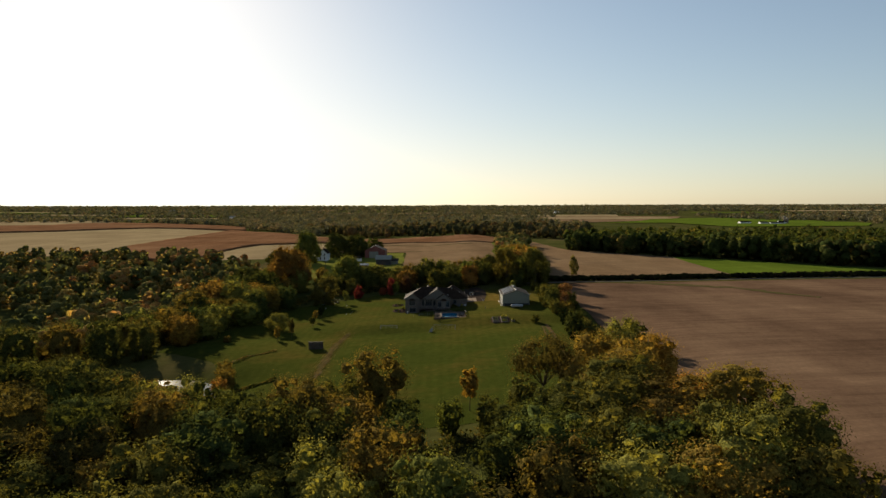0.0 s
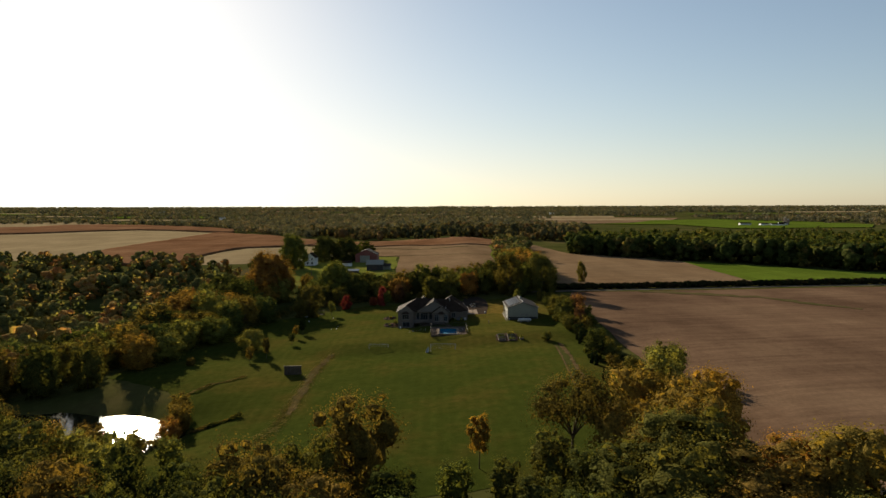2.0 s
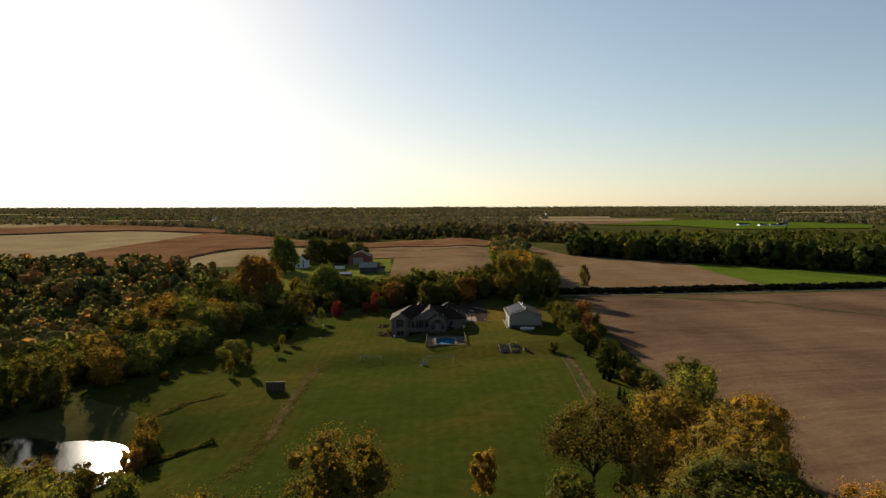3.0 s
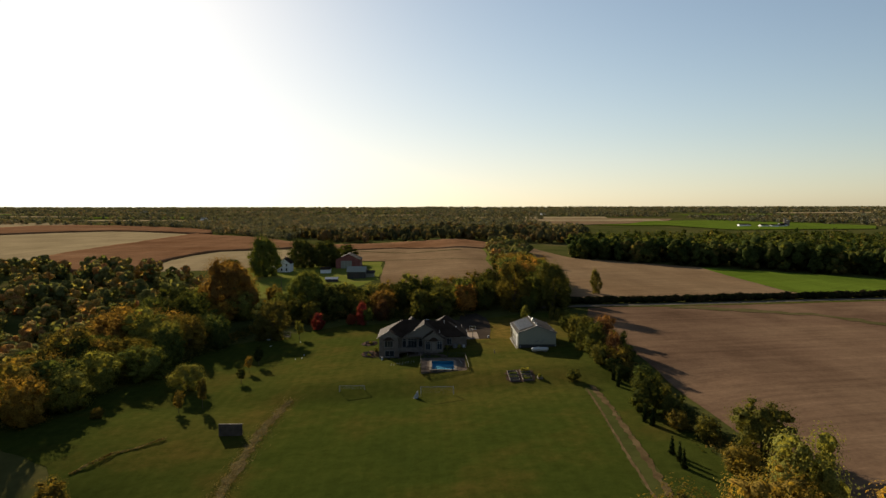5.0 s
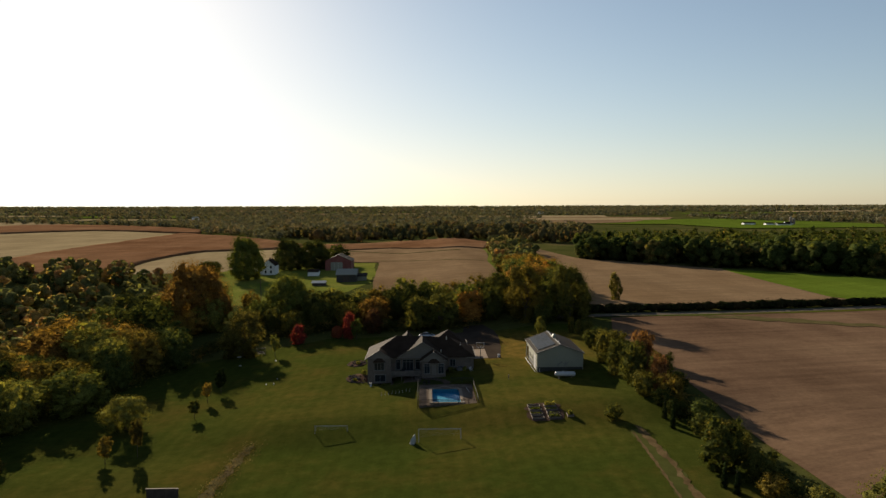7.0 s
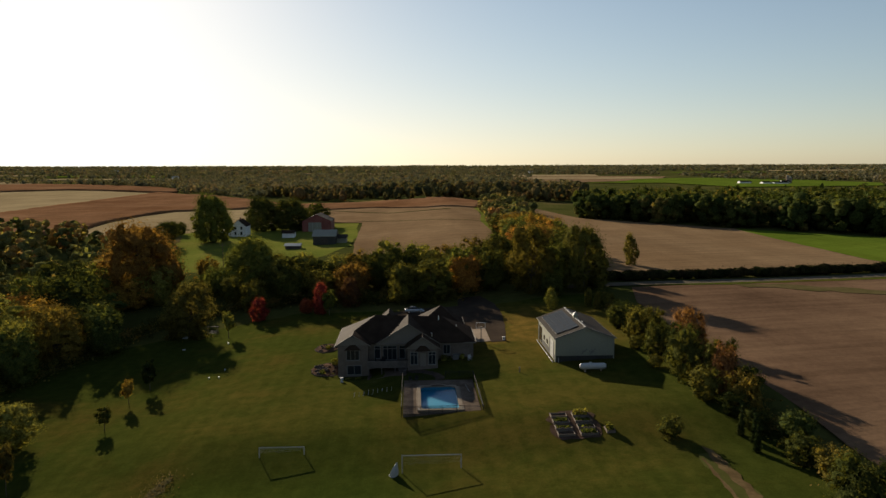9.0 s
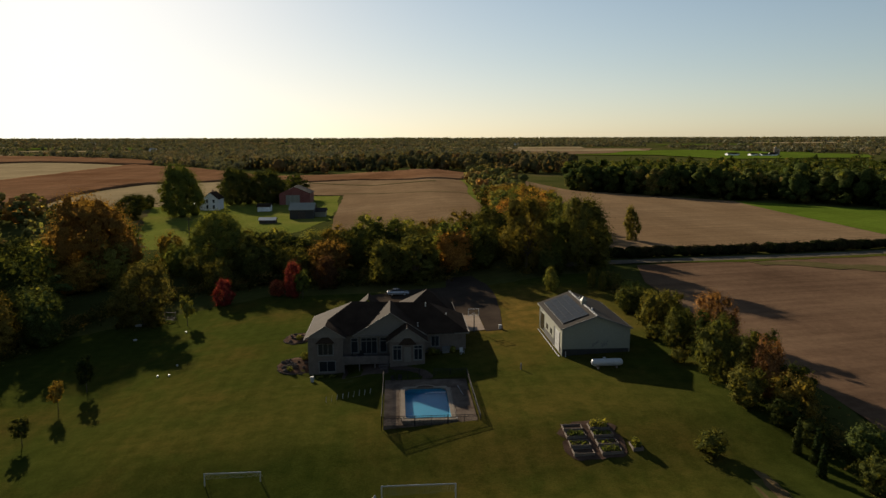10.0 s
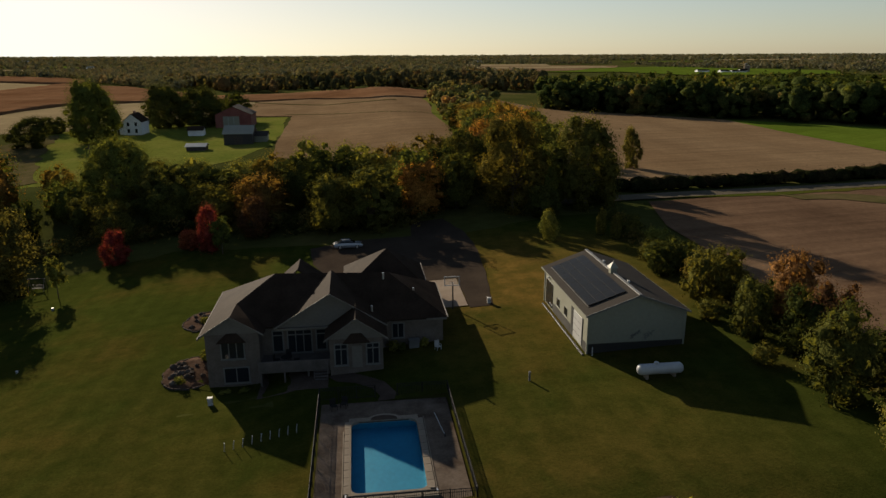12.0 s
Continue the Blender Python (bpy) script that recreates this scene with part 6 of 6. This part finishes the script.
goal(-2.5, 4.6, 222.2, 2.3, 1.9, "white soccer goal with net on the lawn")
goal(-20.9, -15.2, 228.6, 1.4, 1.2, "small white soccer goal with slack net on the lawn")


def ball_cart():
    z = ground_z(-3.6, 221.9)
    c = thing("net_bundle", (-3.6, 221.9, z), "bundle of pale netting leaning beside the goal", "netting")
    bm = bmesh.new()
    prev = None
    for k in range(6):
        rr = (0.55, 0.5, 0.42, 0.3, 0.2, 0.05)[k]
        ring = [bm.verts.new((-3.6 + 0.1 * k + rr * math.cos(i * math.tau / 9) * (1 + 0.2 * math.sin(i * 2.3 + k)), 221.9 + rr * math.sin(i * math.tau / 9), z + 0.34 * k)) for i in range(9)]
        if prev:
            for i in range(9):
                bm.faces.new((prev[i], prev[(i + 1) % 9], ring[(i + 1) % 9], ring[i]))
        prev = ring
    part("netting", bm, NET, c)


ball_cart()


def board_wall():
    z = ground_z(-38.2, 204) - 0.05
    b = thing("board_wall", (-38.2, 204, z), "freestanding dark board wall on the lawn", "board wall")
    x0, n, w = -40.45, 15, 0.298
    for k in range(n):
        part("plank", new_box(x0 + k * w, 203.95, z, x0 + k * w + w - 0.02, 204.0, z + 2.35), DARKWOOD, b)
    for zz in (0.4, 1.2, 2.0):
        part("rail", new_box(x0, 204.0, z + zz, x0 + n * w, 204.1, z + zz + 0.12), DARKWOOD, b)
    part("cap", new_box(x0 - 0.05, 203.9, z + 2.35, x0 + n * w + 0.05, 204.12, z + 2.42), WOOD, b)
    for x in (x0 + 0.2, x0 + n * w - 0.2):
        bm = bmesh.new()
        tube(bm, (x, 204.1, z + 1.9), (x, 205.4, z), 0.05, 0.05, 5)
        part("brace", bm, DARKWOOD, b)


board_wall()


def garden_bed(x0, y0, x1, y1, seed, leafy):
    z = (ground_z(x0, y0) + ground_z(x1, y1)) / 2
    b = thing("raised_bed", ((x0 + x1) / 2, (y0 + y1) / 2, z), "raised garden bed of pale timber with " + ("green plants" if leafy else "bare soil"), "garden bed", "raised beds on the lawn")
    t, h = 0.07, 0.32
    for a in ((x0, y0, x1, y0 + t), (x0, y1 - t, x1, y1), (x0, y0 + t, x0 + t, y1 - t), (x1 - t, y0 + t, x1, y1 - t)):
        part("side_board", new_box(a[0], a[1], z - 0.25, a[2], a[3], z + h, 0.015), WOOD, b)
    part("soil", new_box(x0 + t, y0 + t, z - 0.2, x1 - t, y1 - t, z + h - 0.16), SOIL, b)
    if leafy:
        rng = np.random.default_rng(seed)
        n = int(260 * leafy)
        p = np.column_stack([rng.uniform(x0 + 0.2, x1 - 0.2, n), rng.uniform(y0 + 0.2, y1 - 0.2, n), z + h - 0.1 + leafy * 0.7 * rng.uniform(0, 1, n) ** 1.5])
        d = rng.normal(0, 1, (n, 3))
        me = leaf_mesh("foliage", leaf_quads(p - np.array(b.location), d, 0.24, rng), L_GREEN)
        ob = new("foliage", me)
        ob.parent = b
        tagged(ob, kind="stuff")


for k, (y0, y1) in enumerate([(227.55, 228.85), (229.05, 230.35), (230.75, 232.05), (232.25, 233.5)]):
    garden_bed(17.5, y0 - 0.5, 19.7, y1 - 0.5, 60 + k, (0, 0.15, 0.5, 0)[k])
    garden_bed(20.4, y0 - 0.7, 22.65, y1 - 0.7, 70 + k, (0.5, 0.1, 0.3, 1.0)[k])
garden_bed(23.8, 227.1, 24.9, 228.7, 80, 1.0)


def stakes():
    for k in range(9):
        f = k / 8
        x, y = -10.3 + 5.7 * f, 246.8 + 1.5 * f
        z = ground_z(x, y)
        s = thing("garden_stake", (x, y, z), "thin white stake standing in the lawn", "stake", "row of white stakes")
        bm = bmesh.new()
        tube(bm, (x, y, z - 0.1), (x + 0.1, y + 0.03, z + 0.78), 0.032, 0.028, 6)
        part("shaft", bm, TRIM, s)
        part("cap", new_box(x + 0.06, y - 0.01, z + 0.76, x + 0.14, y + 0.07, z + 0.8, 0.01), TRIM, s)


stakes()


def hoop():
    x, y = 12.1, 271.9
    z = ground_z(x, y)
    h = thing("basketball_hoop", (x, y, z), "basketball hoop on a dark pole beside the pad", "hoop")
    bm = bmesh.new()
    tube(bm, (x, y, z), (x, y, z + 3.0), 0.09, 0.08, 8)
    tube(bm, (x, y, z + 2.9), (x, y + 0.7, z + 3.2), 0.06, 0.06, 6)
    part("pole", bm, DARKSTEEL, h)
    bb = part("backboard", new_box(x - 0.9, y + 0.7, z + 2.75, x + 0.9, y + 0.74, z + 3.85), CLEAR, h, "clear backboard with white rim")
    for a in ((-0.92, 2.72, 0.92, 2.8), (-0.92, 3.8, 0.92, 3.88), (-0.92, 2.8, -0.84, 3.8), (0.84, 2.8, 0.92, 3.8), (-0.3, 3.05, 0.3, 3.1)):
        part("edge", new_box(x + a[0], y + 0.68, z + a[1], x + a[2], y + 0.76, z + a[3]), TRIM, bb)
    bm = bmesh.new()
    for k in range(12):
        a0, a1 = k * math.tau / 12, (k + 1) * math.tau / 12
        tube(bm, (x + 0.23 * math.cos(a0), y + 1.05 + 0.23 * math.sin(a0), z + 3.05), (x + 0.23 * math.cos(a1), y + 1.05 + 0.23 * math.sin(a1), z + 3.05), 0.012, 0.012, 4, False)
    part("rim", bm, REDBRICK, h)


hoop()


def car(x, y, turn):
    z = ground_z(x, y) + 0.1
    c = thing("car", (x, y, z), "silver-white saloon car parked in the shade on the drive", "car")
    rot = Matrix.Translation((x, y, z)) @ pose(0, 0, 0, 0, 0, turn)

    def loft(rows, width):
        bm = bmesh.new()
        prev = None
        for px, zl, zh, half in rows:
            ring = [bm.verts.new((px, sy * half * w, zz)) for sy, w, zz in ((-1, 1.0, zl), (-1, 1.03, (zl + zh) / 2), (-1, 0.9, zh), (1, 0.9, zh), (1, 1.03, (zl + zh) / 2), (1, 1.0, zl))]
            if prev:
                for i in range(6):
                    bm.faces.new((prev[i], prev[(i + 1) % 6], ring[(i + 1) % 6], ring[i]))
            else:
                bm.faces.new(ring[::-1])
            prev = ring
        bm.faces.new(prev)
        bm.transform(rot)
        return bm

    part("body", loft([(-2.35, 0.4, 0.75, 0.75), (-2.2, 0.28, 0.92, 0.86), (-1.2, 0.25, 0.98, 0.9), (0.9, 0.25, 0.95, 0.9), (2.0, 0.27, 0.8, 0.86), (2.3, 0.38, 0.62, 0.72)], 0.9), CARPAINT, c)
    part("cabin", loft([(-1.75, 0.92, 0.99, 0.72), (-1.0, 0.92, 1.4, 0.66), (0.2, 0.92, 1.42, 0.66), (1.1, 0.9, 0.97, 0.72)], 0.8), GLASS, c, "dark glazed cabin")
    part("roof", loft([(-1.05, 1.38, 1.44, 0.62), (-0.4, 1.4, 1.47, 0.62), (0.25, 1.38, 1.44, 0.6)], 0.8), CARPAINT, c)
    for px in (-1.4, 1.35):
        for sy in (-0.86, 0.86):
            bm = bmesh.new()
            tube(bm, (px, sy - 0.1, 0.32), (px, sy + 0.1, 0.32), 0.32, 0.32, 14)
            bm.transform(rot)
            w = part("wheel", bm, TYRE, c)
            bm = bmesh.new()
            tube(bm, (px, sy - 0.11, 0.32), (px, sy + 0.11, 0.32), 0.2, 0.2, 10)
            bm.transform(rot)
            part("rim", bm, ALU, w)


car(-0.6, 304.2, 4)


def small_box(name, x, y, w, d, h, mat, label, category):
    z = ground_z(x, y)
    b = thing(name, (x, y, z), label, category)
    part("body", new_box(x - w / 2, y - d / 2, z - 0.05, x + w / 2, y + d / 2, z + h, 0.03), mat, b)
    part("lid", new_box(x - w / 2 - 0.03, y - d / 2 - 0.03, z + h, x + w / 2 + 0.03, y + d / 2 + 0.03, z + h + 0.06, 0.02), mat, b)


def lawn_chair(x, y, turn):
    z = ground_z(x, y)
    c = thing("lawn_chair", (x, y, z), "white plastic lawn chair beside the house wall", "chair")
    rot = Matrix.Translation((x, y, z)) @ pose(0, 0, 0, 0, 0, turn)
    part("seat", new_box(-0.28, -0.26, 0.4, 0.28, 0.26, 0.45, 0.01, rot), WHITEPAINT, c)
    part("backrest", new_box(-0.28, 0.24, 0.45, 0.28, 0.29, 1.0, 0.01, rot), WHITEPAINT, c)
    for sx in (-0.26, 0.22):
        part("armrest", new_box(sx, -0.26, 0.64, sx + 0.05, 0.26, 0.68, 0.0, rot), WHITEPAINT, c)
        for sy in (-0.25, 0.21):
            part("leg", new_box(sx, sy, 0.0, sx + 0.05, sy + 0.05, 0.64 if sy < 0 else 0.42, 0.0, rot), WHITEPAINT, c)


lawn_chair(9.0, 261.0, 25)
small_box("air_conditioner", 6.6, 262.4, 1.1, 0.7, 0.9, GREYBOX, "grey utility cabinet against the house wall", "air conditioner")
small_box("utility_box", 16.6, 272.3, 0.45, 0.4, 0.7, TRIM, "small white utility box beside the drive", "utility box")
small_box("utility_box", -13.1, 255.6, 0.45, 0.35, 0.8, TRIM, "small white box standing by the house corner", "utility box")
small_box("marker_post", 16.4, 251.8, 0.16, 0.16, 0.9, GREYBOX, "short dark well pipe standing in the lawn", "post")


def rock_bed(cx, cy, rx, ry, count, seed):
    rnd = random.Random(seed)
    ring = [(cx + rx * math.cos(a) * rnd.uniform(0.92, 1.06), cy + ry * math.sin(a) * rnd.uniform(0.92, 1.06)) for a in [k * math.tau / 22 for k in range(22)]]
    bed = draped("planting_bed", ring, 1.0, 0.14, MULCH, "mulched planting bed with rocks beside the house", "planting bed", 0.3, 0.05, seed)
    for k, (x, y) in enumerate(ring):
        part("edging_stone", new_box(-0.36, -0.08, -0.15, 0.36, 0.08, 0.08, 0.02, Matrix.Translation((x, y, ground_z(x, y) + 0.1)) @ pose(0, 0, 0, 0, 0, math.degrees(math.atan2((y - cy) / ry * rx, (x - cx) / rx * ry)) + 90)), ROCK, bed)
    for k in range(count):
        a, q = rnd.uniform(0, math.tau), rnd.uniform(0, 0.85) ** 0.6
        x, y, s = cx + rx * q * math.cos(a), cy + ry * q * math.sin(a), rnd.uniform(0.18, 0.5)
        bm = bmesh.new()
        bmesh.ops.create_icosphere(bm, subdivisions=1, radius=s)
        for v in bm.verts:
            v.co *= rnd.uniform(0.75, 1.2)
            v.co.z *= 0.65
        bm.transform(Matrix.Translation((x, y, ground_z(x, y) + 0.2)))
        part("rock", bm, ROCK, bed)


rock_bed(-16.6, 263.0, 2.6, 3.6, 26, 3)
rock_bed(-18.2, 277.4, 2.3, 3.2, 18, 4)
for x, y, h, w in [(-15.4, 265.5, 1.3, 1.6), (-17, 260.5, 0.9, 1.2), (-12.5, 259.2, 0.5, 1.4), (-10.6, 259.1, 0.5, 1.4), (4.4, 262.3, 1.1, 1.5), (5.3, 262.2, 0.8, 1.2), (7.7, 262.3, 1.0, 1.3), (-17.8, 276.6, 1.0, 1.4)]:
    plant(SHRUB, x, y, h, w, L_GREEN, "shrub", "low clipped shrub in a bed by the house wall", "shrubs round the house")


def yard_swing(x, y):
    """A pale slatted swing seat in its frame."""
    z = ground_z(x, y)
    w = thing("yard_swing", (x, y, z), "weathered pale swing seat below an olive tree", "swing")
    for sx in (-1.1, 1.1):
        for sy in (-0.7, 0.7):
            bm = bmesh.new()
            tube(bm, (x + sx, y + sy, z - 0.1), (x + sx, y, z + 2.0), 0.05, 0.05, 6)
            part("leg", bm, WOOD, w)
    bm = bmesh.new()
    tube(bm, (x - 1.3, y, z + 2.0), (x + 1.3, y, z + 2.0), 0.06, 0.06, 6)
    part("beam", bm, WOOD, w)
    for k in range(4):
        part("seat_slat", new_box(x - 0.8, y - 0.3 + k * 0.15, z + 0.5, x + 0.8, y - 0.2 + k * 0.15, z + 0.54), WOOD, w)
    for k in range(3):
        part("back_slat", new_box(x - 0.8, y + 0.32, z + 0.6 + k * 0.16, x + 0.8, y + 0.35, z + 0.7 + k * 0.16), WOOD, w)


yard_swing(-47.5, 300.5)
for name, x, y, w, d, h, label in [("plank", -50.2, 288.6, 0.6, 0.3, 0.2, "pale plank lying in the grass"), ("board", -53.2, 298.5, 1.2, 0.3, 0.4, "pale board stacked below a tree"), ("bucket", -41.2, 290.2, 0.3, 0.3, 0.3, "small pale bucket in the grass"), ("lawn_marker", -36.1, 268.6, 0.2, 0.2, 0.25, "small white lawn marker"), ("lawn_marker", -37.8, 264.4, 0.2, 0.2, 0.25, "small white lawn marker"), ("lawn_marker", -35.9, 263.9, 0.2, 0.2, 0.25, "small white lawn marker")]:
    small_box(name, x, y, w, d, h, TRIM, label, name.replace("_", " "))


# ---- the farmyard ----
def gabled(name, x0, x1, y0, y1, eave, ridge, wall_mat, roof_mat, label, category, along="y"):
    z = ground_z((x0 + x1) / 2, (y0 + y1) / 2)
    b = thing(name, ((x0 + x1) / 2, (y0 + y1) / 2, z), label, category)
    bm = bmesh.new()
    if along == "y":
        prof = [(x0, z - 0.5), (x1, z - 0.5), (x1, z + eave), ((x0 + x1) / 2, z + ridge - 0.12), (x0, z + eave)]
        ends = [[(x, y, q) for x, q in prof] for y in (y0, y1)]
    else:
        prof = [(y0, z - 0.5), (y1, z - 0.5), (y1, z + eave), ((y0 + y1) / 2, z + ridge - 0.12), (y0, z + eave)]
        ends = [[(x, y, q) for y, q in prof] for x in (x0, x1)]
    a, c = [[bm.verts.new(p) for p in e] for e in ends]
    bm.faces.new(a)
    bm.faces.new(c[::-1])
    for k in range(5):
        bm.faces.new((a[k], a[(k + 1) % 5], c[(k + 1) % 5], c[k]))
    part("wall", bm, wall_mat, b)
    o = 0.4
    for s in (-1, 1):
        bm = bmesh.new()
        if along == "y":
            ex, m = (x0 - o if s < 0 else x1 + o), (x0 + x1) / 2
            slab(bm, [(ex, y0 - o, z + eave - 0.1), (ex, y1 + o, z + eave - 0.1), (m, y1 + o, z + ridge + 0.05), (m, y0 - o, z + ridge + 0.05)], 0.14)
        else:
            ey, m = (y0 - o if s < 0 else y1 + o), (y0 + y1) / 2
            slab(bm, [(x0 - o, ey, z + eave - 0.1), (x1 + o, ey, z + eave - 0.1), (x1 + o, m, z + ridge + 0.05), (x0 - o, m, z + ridge + 0.05)], 0.14)
        part("roof", bm, roof_mat, b)
    return b, z


FARMWHITE = surface("white_clapboard", [(0.3, (0.6, 0.6, 0.6)), (0.7, (0.7, 0.7, 0.69))], 0.4, 0.7, fine_scale=2.0)
fh, z = gabled("farmhouse", -89.4, -82.4, 478, 488, 5.2, 8.3, FARMWHITE, SHINGLE, "white clapboard two-storey farmhouse with a gable front", "house")
for x in (-87.8, -84.9):
    for zz, hh in ((0.9, 1.6), (3.6, 1.4)):
        w = part("window", new_box(x, 477.93, z + zz, x + 0.9, 478.0, z + zz + hh), GLASS, fh)
        part("window_frame", new_box(x - 0.1, 477.9, z + zz - 0.1, x + 1.0, 477.95, z + zz), FARMWHITE, w)
part("porch", new_box(-94.6, 479.5, z - 0.3, -89.4, 486, z + 2.8), FARMWHITE, fh, "low white side wing")
bm = bmesh.new()
slab(bm, [(-95, 479, z + 2.75), (-89.4, 479, z + 4.0), (-89.4, 486.5, z + 4.0), (-95, 486.5, z + 2.75)], 0.15)
part("porch_roof", bm, SHINGLE, fh)
part("porch_door", new_box(-92.2, 479.42, z, -91.2, 479.5, z + 2.1), GLASS, fh)
part("chimney", new_box(-86.4, 483, z + 7.4, -85.6, 483.8, z + 9.2), REDBRICK, fh)
rb, z = gabled("red_barn", -58.4, -43.4, 500, 516, 5.6, 9.0, RED, STEEL_ROOF, "red barn with a broad pale sliding door", "barn")
part("sliding_door", new_box(-55.2, 499.9, z, -48.4, 500.0, z + 4.8), STEEL_WALL, rb, "broad pale sliding door")
for x in (-53.1, -50.8):
    part("door_rib", new_box(x, 499.85, z, x + 0.12, 499.9, z + 4.8), TRIM, rb)
# near-black wall: this shed's shaded side is put into its colour
ls, z = gabled("long_shed", -43.8, -34.2, 437, 447, 3.9, 6.2, WAINSCOT, STEEL_WALL, "long shed with pale metal roof", "shed", "x")
part("shed_door", new_box(-40.5, 436.93, z, -37.5, 437.0, z + 2.8), DARKWOOD, ls)
gabled("lean_to", -34.2, -30.0, 442, 448, 2.4, 3.6, STEEL_WALL, STEEL_ROOF, "small grey lean-to beside the shed", "shed", "x")
gabled("small_shed", -63.2, -57.6, 470, 475, 2.4, 3.6, FARMWHITE, SHINGLE, "small pale shed in the farmyard", "shed", "x")
gabled("low_shed", -53.4, -47.4, 424, 428.5, 1.6, 2.3, DARKWOOD, TRIM, "low dark shed with bright tin roof", "shed", "x")


def utility_pole(x, y, h):
    z = ground_z(x, y)
    u = thing("utility_pole", (x, y, z), "wooden utility pole with a short crossarm", "pole")
    bm = bmesh.new()
    tube(bm, (x, y, z - 0.3), (x, y, z + h), 0.16, 0.11, 7)
    part("pole", bm, BARK, u)
    part("crossarm", new_box(x - 1.1, y - 0.06, z + h - 0.8, x + 1.1, y + 0.06, z + h - 0.65), BARK, u)


utility_pole(-66, 378, 9)

# ---- far farm on the rise ----
for x, y, w, d, e, r in [(560, 1262, 20, 10, 3.4, 5.2), (583, 1238, 13, 10, 3.2, 5.0), (604, 1232, 24, 9, 3.0, 4.6), (622, 1250, 12, 9, 4, 6), (632, 1262, 10, 8, 3, 5)]:
    gabled("farm_shed", x - w / 2, x + w / 2, y - d / 2, y + d / 2, e, r, FARMWHITE, SHINGLE, "far white farm shed with a dark roof", "shed", "x")
for x, y, h in [(634, 1262, 13), (640, 1264, 10)]:
    z = ground_z(x, y)
    s = thing("silo", (x, y, z), "far pale farm silo", "silo")
    bm = bmesh.new()
    tube(bm, (x, y, z - 0.5), (x, y, z + h), 2.6, 2.6, 14)
    part("silo_wall", bm, CONCRETE, s)
    bm = bmesh.new()
    tube(bm, (x, y, z + h), (x, y, z + h + 1.6), 2.65, 0.3, 14)
    part("dome", bm, STEEL_WALL, s)
for x, y, w in [(-560, 1780, 13), (-1050, 2600, 26), (380, 2300, 16)]:
    gabled("farm_shed", x - w / 2, x + w / 2, y - 7, y + 7, 5, 8, FARMWHITE, STEEL_WALL, "far pale farm shed among woods", "shed", "x")
